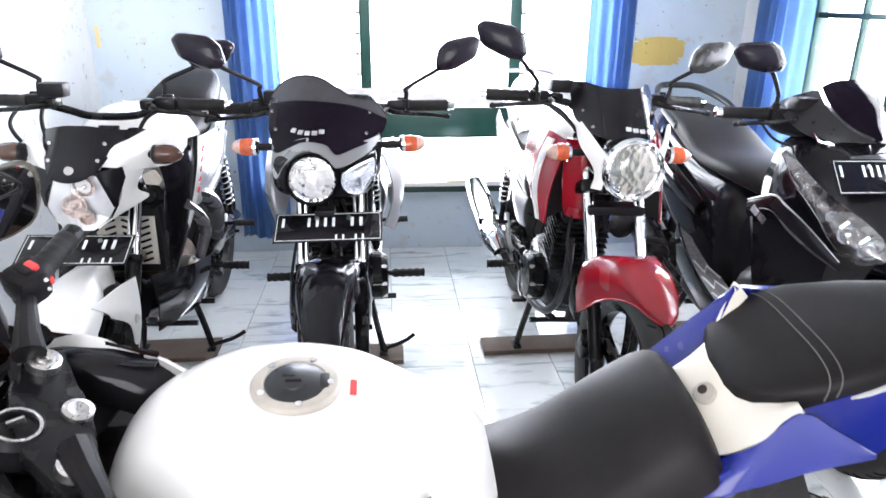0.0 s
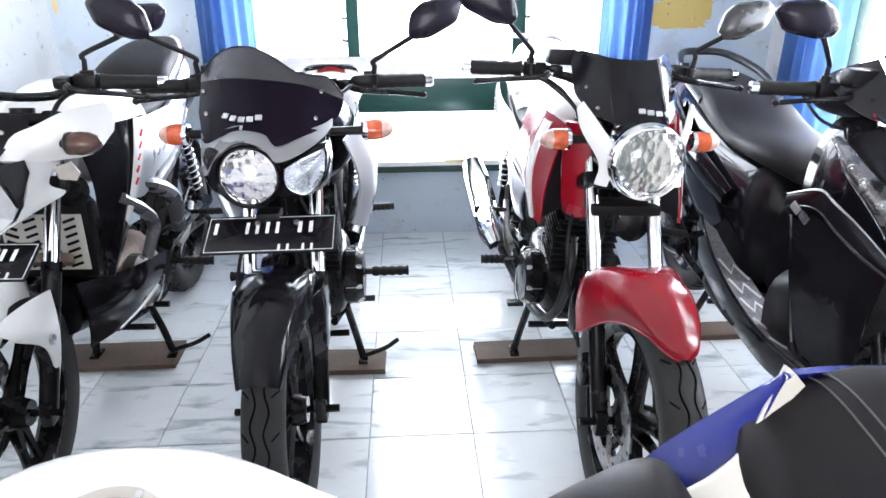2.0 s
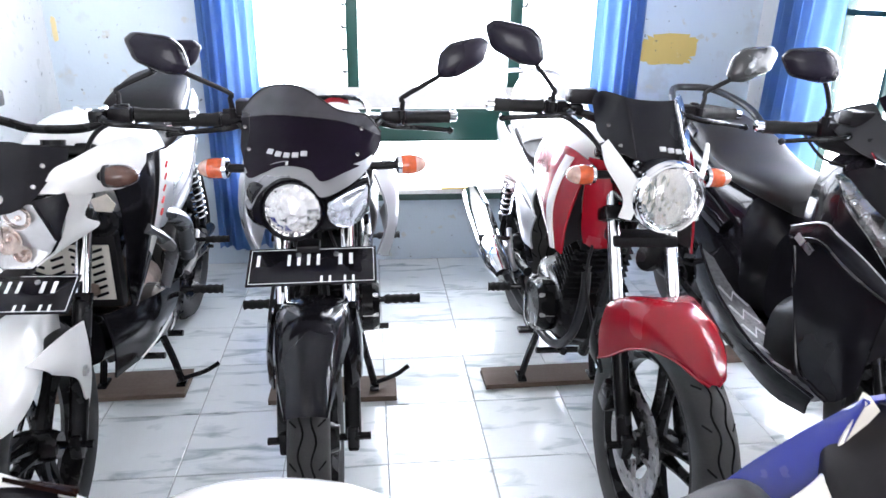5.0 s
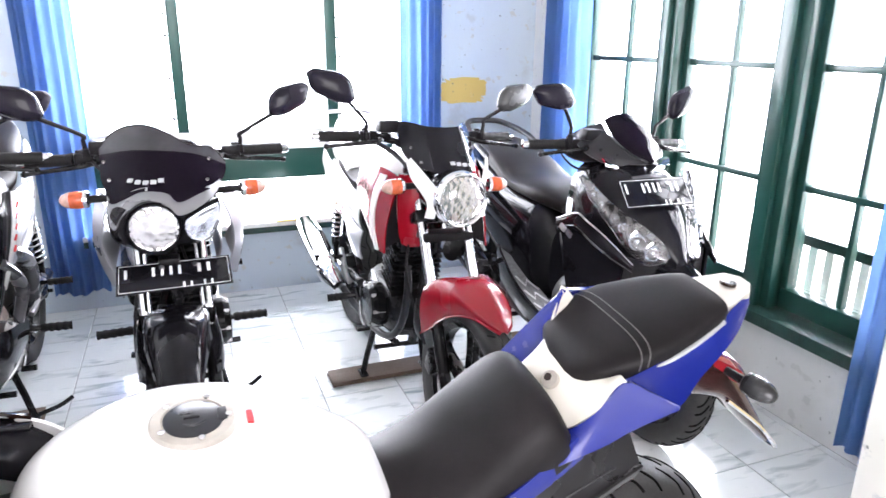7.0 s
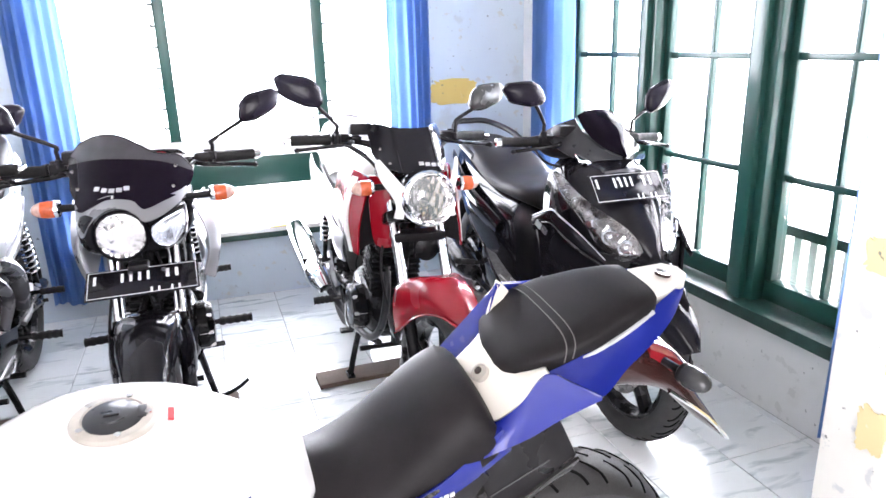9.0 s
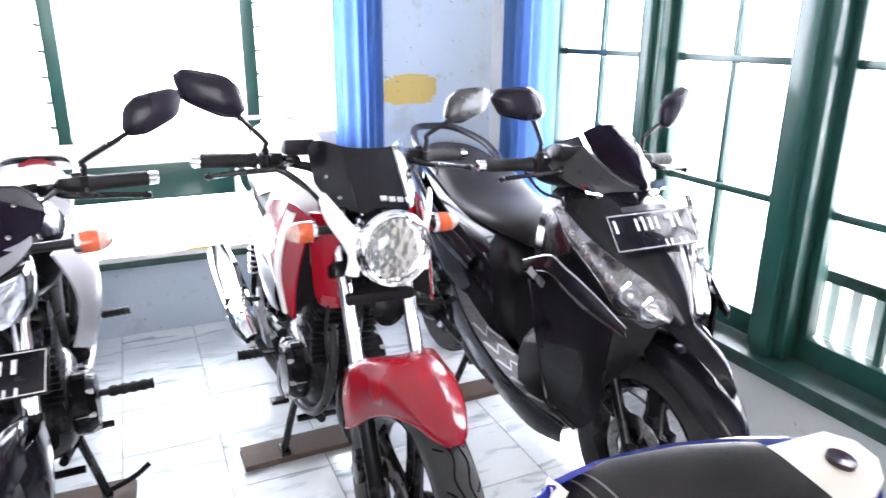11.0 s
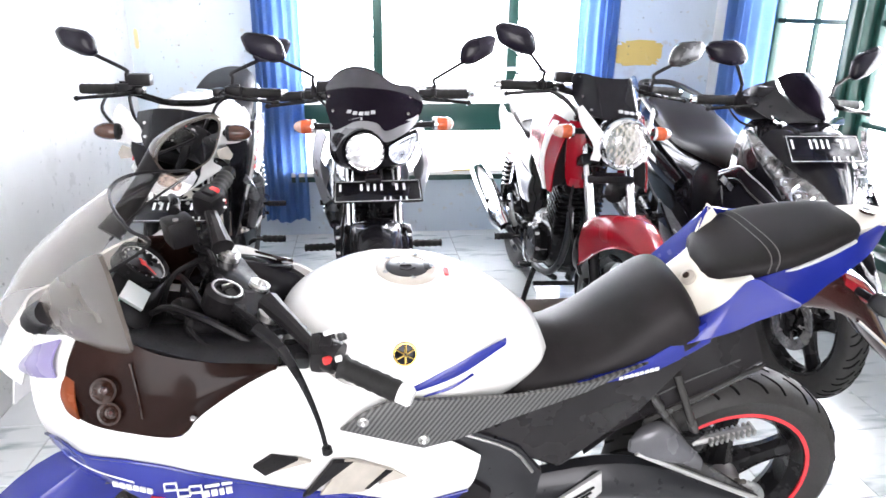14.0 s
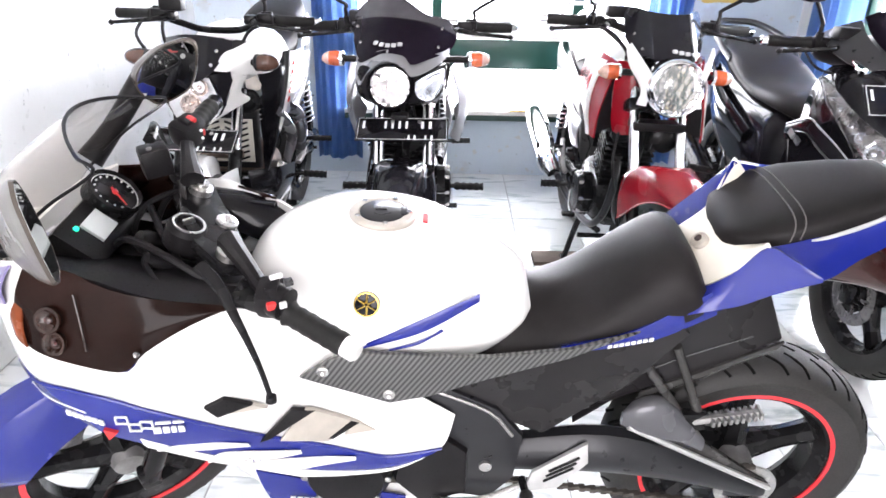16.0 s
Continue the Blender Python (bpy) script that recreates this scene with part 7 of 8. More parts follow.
    part("dial", lathe(B(), [(0.047, -0.016), (0.047, 0.012), (0.043, 0.015), (0.041, 0.006), (0.003, 0.006)], tuple(c), tuple(dn), 30), DARKMETAL, dash)
    bm = B()
    u, v = Vector((0, -1, 0)), Vector((0.743, 0, 0.67))
    for k in range(13):
        a = radians(225 - 22 * k)
        q = c + dn * 0.0075 + (u * math.cos(a) + v * math.sin(a)) * 0.034
        box(bm, tuple(q), (0.0028, 0.0028, 0.0028))
    lathe(bm, [(0.0405, 0.0065), (0.0405, 0.0075), (0.039, 0.0075), (0.039, 0.0065)], tuple(c), tuple(dn), 30, closed=True)
    part("dial_marks", bm, WHITEMARK, dash, "white scale marks")
    bm = tube(B(), [c + dn * 0.008 - (u * -0.4 - v * 0.9) * 0.01, c + dn * 0.008 + (u * -0.4 - v * 0.9) * 0.03], [0.0022, 0.0012], 6, 1)
    lathe(bm, [(0.005, 0.006), (0.0045, 0.01), (0.002, 0.011)], tuple(c), tuple(dn), 14)
    part("dial_needle", bm, REDPLASTIC, dash, "red needle")
    part("display", box(B(), (0.4405, 0.042, 0.8225), (0.006, 0.052, 0.042), 0.001, pose(0, 0, 0, 0, 48, 0)), GREYLCD, dash, "pale display")
    part("signal_light", lathe(B(), [(0.0048, 0), (0.004, 0.003), (0.001, 0.004)], (0.456, 0.081, 0.8375), tuple(dn), 12), LED, dash, "lit green signal light")
    # windscreen
    e1 = [(0.585, 0.10, 0.765), (0.525, 0.125, 0.845), (0.45, 0.14, 0.91), (0.37, 0.142, 0.965)]
    bm = strip(B(), e1, [(p[0], -p[1], p[2]) for p in e1], 0.098, 14, 15, 0.003, (0.85, 0, 0.38), 0.75)
    ws = part("windscreen", bm, SCREEN, bk, "tinted clear windscreen")
    ws.visible_shadow = False
    edge = [(0.37 + 0.0833 * math.sin(math.pi * k / 14) ** 0.75, 0.142 - 0.284 * k / 14, 0.965 + 0.0372 * math.sin(math.pi * k / 14) ** 0.75) for k in range(15)]
    edge = [*e1[1:3], *edge, *[(p[0], -p[1], p[2]) for p in reversed(e1[1:3])]]
    part("screen_edge", tube(B(), edge, 0.0028, 6, 5), PLASTIC, ws, "dark screen edge")
    n1 = [(0.655, 0.045, 0.655), (0.62, 0.075, 0.715), (0.575, 0.10, 0.775)]
    part("nose_panel", strip(B(), n1, [(p[0], -p[1], p[2]) for p in n1], 0.065, 10, 13, 0.004, (0.8, 0, 0.45), 0.75), WHITE, bk)
    part("nose_flash", strip(B(), [(0.70, -0.03, 0.665), (0.665, -0.05, 0.69), (0.62, -0.062, 0.705)], [(0.705, -0.035, 0.61), (0.675, -0.058, 0.625), (0.635, -0.075, 0.64)], 0.004, 10, 4, 0.003, (0.5, -0.2, 0.6)), BLUE, bk, "blue nose flash")
    part("nose_shield", strip(B(), [(0.66, 0.02, 0.70), (0.625, -0.02, 0.735), (0.575, -0.05, 0.765)], [(0.725, -0.03, 0.555), (0.69, -0.065, 0.575), (0.645, -0.09, 0.60)], 0.006, 12, 7, 0.004, (0.5, -0.2, 0.6)), WHITE, bk, "white nose shield")
    # pod mirrors on the fairing
    for s, cc in ((1, (0.380, 0.283, 0.956)), (-1, (0.375, -0.19, 1.0))):
        if s > 0:
            nv, uv = Vector((0.885, 0.46, -0.067)).normalized(), Vector((-0.37, 0.61, -0.69)).normalized()
        else:
            nv, uv = Vector((0.02, -0.94, 0.34)).normalized(), Vector((1, 0.0213, 0)).normalized()
        wv = nv.cross(uv)
        rim = [np.array(p) for p in ((-0.052, 0.06), (-0.014, 0.079), (0.03, 0.04), (0.066, -0.014), (0.058, -0.05), (0.03, -0.078), (-0.004, -0.066), (-0.046, 0.0))]
        if s < 0:
            rim = [np.array(p) for p in ((0.057, -0.001), (0.036, 0.024), (-0.003, 0.055), (-0.052, 0.073), (-0.066, 0.064), (-0.064, 0.041), (-0.05, -0.002), (-0.032, -0.034), (0.005, -0.06), (0.039, -0.075), (0.062, -0.054), (0.069, -0.033))]
        for _ in range(2):
            rim = [q for a, b in zip(rim, rim[1:] + rim[:1]) for q in (a * 0.8 + b * 0.2, a * 0.2 + b * 0.8)]
        c0, c1 = Vector(cc), Vector((0.548, 0.128, 0.85) if s > 0 else (0.445, -0.25, 0.985))
        ring = lambda o, k: [o + (uv * p[0] + wv * p[1]) * k for p in rim]
        mr = part("mirror", skin(B(), [ring(c0 - nv * 0.003, 0.93), ring(c0 - nv * 0.005, 0.98), ring(c0, 1.0), ring(c0 + (c1 - c0) * 0.08, 1.0), ring(c0 + (c1 - c0) * 0.3, 0.92), ring(c0 + (c1 - c0) * 0.6, 0.7), ring(c0 + (c1 - c0) * 0.88, 0.42), ring(c1, 0.24)]), PODSHELL, bk, "champagne pod mirror")
        part("mirror_glass", skin(B(), [ring(c0 - nv * 0.0035, 0.925), ring(c0 - nv * 0.0048, 0.92)]), MIRROR, mr, "silvered mirror glass")
        part("mirror_stem", tube(B(), [c0 + (c1 - c0) * 0.85, (0.55, 0.12, 0.845) if s > 0 else (0.49, -0.17, 0.9), (0.57, 0.1, 0.82) if s > 0 else (0.525, -0.13, 0.855)], [0.02, 0.02, 0.024], 12, 4), PLASTIC, mr)
    # fairing: it flares beside the lamp and tucks in under the white edge
    top = [(0.60, 0.11, 0.725), (0.511, 0.207, 0.742), (0.472, 0.236, 0.725), (0.42, 0.247, 0.712), (0.346, 0.249, 0.698), (0.31, 0.246, 0.733), (0.251, 0.221, 0.762), (0.198, 0.195, 0.775), (0.14, 0.165, 0.745), (0.10, 0.15, 0.70), (0.025, 0.138, 0.663), (-0.028, 0.137, 0.59), (-0.14, 0.135, 0.505)]
    mid = [(0.605, 0.105, 0.60), (0.55, 0.17, 0.64), (0.495, 0.223, 0.655), (0.433, 0.245, 0.66), (0.37, 0.25, 0.645), (0.33, 0.249, 0.627), (0.256, 0.234, 0.584), (0.178, 0.203, 0.525), (0.09, 0.168, 0.465), (0.02, 0.155, 0.43), (-0.03, 0.148, 0.415), (-0.118, 0.14, 0.427)]
    low = [(0.60, 0.085, 0.54), (0.52, 0.19, 0.585), (0.46, 0.235, 0.60), (0.409, 0.245, 0.566), (0.354, 0.235, 0.53), (0.275, 0.205, 0.463), (0.222, 0.185, 0.424), (0.145, 0.165, 0.38), (0.1, 0.15, 0.36), (0.019, 0.14, 0.355), (-0.04, 0.138, 0.37), (-0.08, 0.135, 0.395)]
    at = lambda line, dy: [(p[0], p[1] + dy, p[2]) for p in line]
    h = lambda k: [tuple(np.array(a) * (1 - k) + np.array(b) * k) for a, b in zip(mid, low)]
    for s in (1, -1):
        wide = 1.0 if s > 0 else -0.74
        fl = lambda line: [(p[0], wide * p[1], p[2]) for p in line]
        fair = part("side_fairing", strip(B(), fl(top), fl(mid), 0.012, 60, 9, 0.005, (0, s, 0)), WHITE, bk, "white side fairing")
        lowf = part("lower_fairing", strip(B(), fl(mid), fl(low), 0.006, 60, 7, 0.005, (0, s, 0)), BLUE, bk, "blue lower fairing")
        part("fairing_stripe", strip(B(), fl(at(h(0.42)[1:4], 0.008)), fl(at(h(0.47)[1:4], 0.008)), 0.001, 20, 3, 0.002, (0, s, 0)), WHITE, lowf, "thin white stripe")
        part("fairing_stripe", strip(B(), fl(at(h(0.80)[4:12], 0.006)), fl(at(h(1.02)[4:12], 0.004)), 0.002, 30, 3, 0.002, (0, s, 0)), WHITE, lowf, "white stripe")
        # slanting white swooshes across the blue
        for k0, k1, lo, hi, wd in ((4.2, 6.6, 0.95, 0.25, 0.14), (5.0, 7.6, 1.0, 0.2, 0.2), (5.8, 8.8, 1.0, 0.15, 0.3)):
            def edge_at(add):
                line = []
                for j in range(5):
                    v = j / 4
                    kk, q = k0 + (k1 - k0) * v, min(1.0, lo + (hi - lo) * v ** 0.7 + add * math.sin(math.pi * (0.1 + 0.75 * v)))
                    i = min(int(kk), 10)
                    p = np.array(h(q)[i]) * (1 - kk + i) + np.array(h(q)[i + 1]) * (kk - i)
                    line.append((p[0], p[1] + 0.0085, p[2]))
                return line
            part("fairing_stripe", strip(B(), fl(edge_at(0.0)), fl(edge_at(wd)), 0.001, 24, 4, 0.002, (0, s, 0)), WHITE, lowf, "slanting white swoosh")
        part("fairing_edge", tube(B(), fl(at(mid, 0.004)), 0.0025, 6, 4), BLUE, fair, "blue edging")
        # a chequered flag outline with a word beside it, and two maker's words
        for qx, qz in ((0.370, 0.605), (0.352, 0.59), (0.334, 0.596)):
            bm = B()
            for dx, dz, a, b in ((0, 0.007, 0.018, 0.002), (0, -0.007, 0.018, 0.002), (0.009, 0, 0.002, 0.014), (-0.009, 0, 0.002, 0.014)):
                box(bm, (qx + dx, wide * 0.2545, qz + dz - 0.2 * dx), (a, 0.003, b))
            part("fairing_mark", bm, WHITEMARK, lowf, "white chequer outline")
        mark_row("fairing_mark", (0.326, wide * 0.2545, 0.584), (-1, -s * 0.25, -0.12), (0, 0, 1), (0.011, 0.009, 0.007, 0.009), 0.012, 0.003, WHITEMARK, lowf, "white printed mark", 0.003)
        mark_row("fairing_mark", (0.32, wide * 0.2545, 0.60), (-1, -s * 0.25, -0.12), (0, 0, 1), (0.022, 0.016), 0.004, 0.003, WHITEMARK, lowf, "white printed mark", 0.003)
        mark_row("fairing_mark", (0.455, wide * 0.246, 0.612), (-1, s * 0.18, -0.2), (0, 0, 1), (0.008,) * 6, 0.009, 0.0025, WHITEMARK, lowf, "white printed mark", 0.003)
        mark_row("fairing_mark", (0.21, wide * 0.207, 0.462), (-1, -s * 0.36, -0.1), (0, 0, 1), (0.008,) * 7, 0.009, 0.0025, WHITEMARK, lowf, "white printed mark", 0.003)
        part("fairing_mark", prism(B(), [(0.402, 0.585), (0.382, 0.578), (0.398, 0.563)], wide * 0.25, wide * 0.2565, 0), REDPLASTIC, lowf, "small red flash")
        # smoked lamp glass on the nose, with an amber lamp behind its rim
        lt = [(0.479, 0.187, 0.842), (0.413, 0.199, 0.84), (0.364, 0.21, 0.821), (0.303, 0.213, 0.806), (0.235, 0.2, 0.789), (0.2, 0.192, 0.779)]
        lb = [(0.511, 0.204, 0.757), (0.508, 0.214, 0.742), (0.472, 0.237, 0.726), (0.42, 0.248, 0.713), (0.348, 0.25, 0.70), (0.31, 0.247, 0.735), (0.251, 0.222, 0.763), (0.2, 0.197, 0.776)]
        hl = part("headlamp", strip(B(), fl(lt), fl(lb), 0.008, 40, 8, 0.005, (0.2, s, 0.2)), DARKLENS, bk, "dark smoked headlamp glass")
        om = lambda line, d: [(p[0] + d * 0.2, p[1] + d, p[2] + d * 0.2) for p in line]
        part("lamp_signal", strip(B(), fl(om([(0.497, 0.197, 0.795), (0.492, 0.2, 0.795), (0.484, 0.205, 0.79)], 0.004)), fl(om([(0.511, 0.207, 0.752), (0.5, 0.221, 0.738), (0.482, 0.233, 0.731)], 0.004)), 0.006, 12, 6, 0.003, (0.2, s, 0.2)), AMBERDARK, hl, "dim amber lamp")
        for a, r in (((0.437, 0.233, 0.781), 0.019), ((0.432, 0.244, 0.748), 0.017)):
            q = (a[0], wide * a[1], a[2])
            hs = part("lamp_housing", lathe(B(), [(r, 0), (r * 1.05, 0.004), (r, 0.008), (r * 0.8, 0.0075), (r * 0.5, 0.002), (0.003, 0.001)], q, (0.1, s, 0.5), 20), BRONZE, hl, "brown lamp socket")
            part("lamp_bead", lathe(B(), [(r * 0.3, 0.001), (r * 0.28, 0.006), (0.002, 0.008)], q, (0.1, s, 0.5), 14), HANGER, hs)
        part("lamp_rib", tube(B(), fl(om([(0.40, 0.216, 0.815), (0.392, 0.234, 0.775), (0.388, 0.246, 0.738)], 0.005)), 0.0016, 6, 4), BRONZE, hl)
        part("lamp_screw", lathe(B(), [(0.0045, 0), (0.0045, 0.003), (0.002, 0.002)], (0.318, wide * 0.252, 0.737), (0, s, 0.2), 12), DARKCHROME, hl)
        part("nose_cheek", strip(B(), fl([(0.48, 0.186, 0.846), (0.54, 0.15, 0.825), (0.605, 0.06, 0.775)]), fl([(0.509, 0.213, 0.738), (0.56, 0.165, 0.705), (0.62, 0.06, 0.655)]), 0.008, 14, 6, 0.005, (0.7, s, 0.2)), WHITE, bk, "white nose side")
        part("nose_patch", strip(B(), fl([(0.505, 0.182, 0.837), (0.557, 0.152, 0.807), (0.592, 0.118, 0.768)]), fl([(0.514, 0.206, 0.785), (0.563, 0.171, 0.765), (0.602, 0.124, 0.74)]), 0.008, 12, 5, 0.003, (0.7, s, 0.2)), MAUVE, bk, "mauve printed nose patch")
        # vents: dark mesh in front, behind it the panel's white inside, shading painted beige
        out = lambda a, b: s * (np.interp(a, [0, 0.06, 0.12, 0.2, 0.3], [0.152, 0.166, 0.189, 0.219, 0.249]) if s > 0 else 0.17)
        for pts, pale in (([(0.247, 0.62), (0.219, 0.631), (0.18, 0.607), (0.231, 0.595)], [(0.206, 0.622), (0.18, 0.607), (0.16, 0.592), (0.214, 0.597)]),
                          ([(0.178, 0.522), (0.127, 0.577), (0.092, 0.562), (0.166, 0.522)], [(0.106, 0.57), (0.092, 0.562), (0.022, 0.514), (0.076, 0.482), (0.15, 0.512)]),
                          ([(0.075, 0.49), (0.037, 0.522), (0.024, 0.514), (0.068, 0.486)], [(0.03, 0.518), (0.024, 0.514), (-0.004, 0.49), (0.05, 0.488)])):
            part("vent_recess", prism(B(), pale, s * 0.0, s * 0.0075, 0.001, out), LOCKGREY, fair, "vent recess, white panel's shading put in beige")
            part("fairing_vent", prism(B(), pts, s * 0.0, s * 0.009, 0.001, out), PLASTIC, fair, "dark vent mesh")
        # carbon-look side cover with two bolts
        cy = lambda a, b: s * ((0.15 if s > 0 else 0.13) + 0.1 * max(0, a) + 0.06 * min(0, a + 0.02) - 0.02 * max(0, -0.2 - a))
        drop = 0.0 if s > 0 else 0.05
        cv = part("frame_cover", prism(B(), [(a, b - drop) for a, b in ((0.112, 0.629), (0.071, 0.658), (0.025, 0.676), (-0.041, 0.67), (-0.19, 0.66), (-0.32, 0.668), (-0.43, 0.7), (-0.32, 0.652), (-0.186, 0.612), (-0.095, 0.579), (-0.029, 0.565))], s * 0.012, s * 0.02, 0.002, cy), CARBON, bk, "carbon weave side cover")
        for bx, by, bz in ((0.074, 0.176, 0.641 - drop), (-0.029, 0.169, 0.587 - drop)):
            part("bolt", lathe(B(), [(0.01, 0), (0.01, 0.004), (0.006, 0.006), (0.002, 0.003)], (bx, s * by, bz), (0, s, 0), 14), STEEL, cv)
        bm = prism(B(), [(-0.04, 0.56), (-0.16, 0.60), (-0.32, 0.632), (-0.5, 0.705), (-0.52, 0.68), (-0.44, 0.565), (-0.36, 0.50), (-0.30, 0.44), (-0.20, 0.50)], s * 0.095, s * 0.118, 0.006)
        part("frame_rail", bm, UNDERTAIL, bk, "satin black frame rail")
        bm = prism(B(), [(-0.03, 0.555), (-0.11, 0.565), (-0.215, 0.51), (-0.265, 0.44), (-0.255, 0.33), (-0.21, 0.27), (-0.15, 0.28), (-0.12, 0.40), (-0.10, 0.49)], s * 0.108, s * 0.126, 0.006)
        part("pivot_plate", bm, GREYPAINT, bk, "satin dark frame plate")
        part("frame_line", tube(B(), [(-0.10, s * 0.127, 0.555), (-0.20, s * 0.127, 0.505), (-0.245, s * 0.127, 0.445)], 0.0035, 6, 3), STEEL, bk)
        bm = prism(B(), [(-0.05, 0.44), (-0.12, 0.45), (-0.165, 0.41), (-0.165, 0.30), (-0.08, 0.27), (-0.03, 0.33)], s * 0.115, s * 0.14, 0.008)
        part("sprocket_cover", bm, PLASTIC, bk)
        part("bolt", lathe(B(), [(0.012, 0), (0.012, 0.006), (0.004, 0.008)], (-0.20, s * 0.126, 0.365), (0, s, 0), 14), STEEL, bk)
        # rider's peg and heel plate, passenger's peg on two rods
        hp = part("heel_plate", prism(B(), [(-0.275, 0.306), (-0.287, 0.36), (-0.371, 0.431), (-0.381, 0.439), (-0.388, 0.388), (-0.338, 0.317)], s * 0.13, s * 0.138, 0.002), ALUMINIUM, bk, "pale alloy heel plate")
        for k in range(3):
            part("plate_slot", tube(B(), [(-0.31 - 0.004 * k, s * 0.139, 0.338 + 0.014 * k), (-0.362 - 0.004 * k, s * 0.139, 0.376 + 0.014 * k)], 0.0028, 6, 1), DARKMETAL, hp)
        peg(bk, (-0.27, s * 0.13, 0.335), (-0.285, s * 0.235, 0.33), 0.011)
        for a, b in (((-0.462, s * 0.1, 0.605), (-0.559, s * 0.102, 0.465)), ((-0.511, s * 0.1, 0.64), (-0.578, s * 0.102, 0.49))):
            part("peg_rod", tube(B(), [a, b], 0.0085, 12, 1), RODMETAL, bk, "satin dark metal rod")
        bm = box(B(), (-0.57, s * 0.108, 0.476), (0.045, 0.02, 0.04), 0.006)
        part("peg_joint", bm, DARKMETAL, bk)
        bm = tube(B(), [(-0.57, s * 0.112, 0.476), (-0.66, s * 0.147, 0.536)], 0.008, 8, 1)
        pg = part("passenger_peg", bm, ALLOY, bk)
        for k in range(9):
            part("peg_tooth", box(B(), (-0.595 - 0.008 * k, s * (0.124 + 0.003 * k), 0.493 + 0.0055 * k), (0.006, 0.028, 0.013), 0.002), ALLOY, pg)
    # tank, cap, badge, stripes
    bm = body(B(), [(0.225, 0.63, 0.71, 0.06, 2.2), (0.205, 0.62, 0.765, 0.1, 2.3), (0.15, 0.60, 0.808, 0.13, 2.5), (0.05, 0.585, 0.832, 0.15, 3.1), (-0.07, 0.58, 0.822, 0.15, 3.0), (-0.165, 0.585, 0.785, 0.13, 2.5), (-0.21, 0.615, 0.752, 0.116, 2.5), (-0.245, 0.655, 0.722, 0.098, 2.4), (-0.262, 0.68, 0.703, 0.07, 2.3)], 36, 5)
    tank = part("fuel_tank", bm, WHITE, bk, "glossy white tank")
    up = Vector((-0.03, 0, 1)).normalized()
    o = (-0.012, 0.0, 0.8305)
    cap = part("tank_cap", lathe(B(), [(0.055, -0.016), (0.055, 0.002), (0.052, 0.005), (0.04, 0.006), (0.038, 0.003)], o, tuple(up), 36), LOCKGREY, tank, "pale grey filler ring")
    bm = lathe(B(), [(0.0375, 0.0), (0.0375, 0.005), (0.035, 0.0065), (0.003, 0.0065)], o, tuple(up), 30)
    box(bm, (o[0] - 0.036, 0, o[2] + 0.004), (0.012, 0.026, 0.006), 0.002)
    tube(bm, [(o[0] + 0.012, 0.012, o[2] + 0.007), (o[0], 0.017, o[2] + 0.007), (o[0] - 0.014, 0.01, o[2] + 0.007)], 0.002, 6, 3)
    part("cap_lid", bm, GREYPAINT, cap, "dark grey lid")
    part("cap_key", box(B(), (o[0] + 0.002, 0, o[2] + 0.007), (0.02, 0.004, 0.004), 0.001), PLASTIC, cap)
    for k in range(5):
        a = 2 * math.pi * k / 5 + 0.5
        part("cap_bolt", lathe(B(), [(0.0045, 0.003), (0.0045, 0.008), (0.002, 0.008)], (o[0] + 0.0445 * math.cos(a), 0.0445 * math.sin(a), o[2]), tuple(up), 10), CHROME, cap)
    part("tank_label", box(B(), (-0.083, 0.0, 0.8225), (0.008, 0.026, 0.003), 0, pose(0, 0, 0, 0, -12, 0)), REDPLASTIC, tank, "small red warning label")
    nrm = Vector((0.0, 1, 0.42)).normalized()
    o = Vector((0.002, 0.1525, 0.757))
    part("tank_badge", lathe(B(), [(0.02, -0.003), (0.02, 0.002), (0.017, 0.003), (0.003, 0.003)], tuple(o), tuple(nrm), 26), BLACK, tank, "round black and gold badge")
    u = Vector((1, 0, 0))
    v = nrm.cross(u)
    o = o + nrm * 0.0035
    for k in range(6):
        a = math.pi * k / 3 + 0.5
        part("badge_ray", tube(B(), [o + (u * math.cos(a) + v * math.sin(a)) * 0.002, o + (u * math.cos(a) + v * math.sin(a)) * 0.016], [0.0032, 0.0024], 6, 1, 0.4), GOLD, tank, "gold ray")
    part("badge_rim", lathe(B(), [(0.0195, 0.0), (0.0195, 0.0012), (0.0172, 0.0012), (0.0172, 0.0)], tuple(o), tuple(nrm), 26, closed=True), GOLD, tank, "gold rim")
    for s in (1, -1):
        f = lambda line: [(p[0], s * p[1], p[2]) for p in line]
        bm = strip(B(), f([(0.005, 0.152, 0.679), (-0.085, 0.1485, 0.728), (-0.172, 0.124, 0.76)]), f([(0.012, 0.1535, 0.668), (-0.085, 0.152, 0.704), (-0.172, 0.1265, 0.746)]), 0.003, 18, 4, 0.005, (0, s, 0.3))
        if s < 0:
            bm.free()
            continue
        part("tank_stripe", bm, BLUE, tank, "tapering blue stripe")
        bm = strip(B(), f([(-0.03, 0.153, 0.668), (-0.075, 0.152, 0.684), (-0.115, 0.146, 0.703)]), f([(-0.03, 0.153, 0.664), (-0.075, 0.152, 0.677), (-0.115, 0.1465, 0.70)]), 0.002, 12, 3, 0.005, (0, s, 0.3))
        part("tank_stripe", bm, BLUE, tank, "thin blue stripe")
    # black inner panels round the steering head
    bm = body(B(), [(0.50, 0.60, 0.69, 0.09, 3), (0.4, 0.56, 0.70, 0.125, 3), (0.3, 0.54, 0.69, 0.14, 3), (0.2, 0.53, 0.70, 0.135, 3), (0.12, 0.53, 0.68, 0.12, 3)], 24, 3)
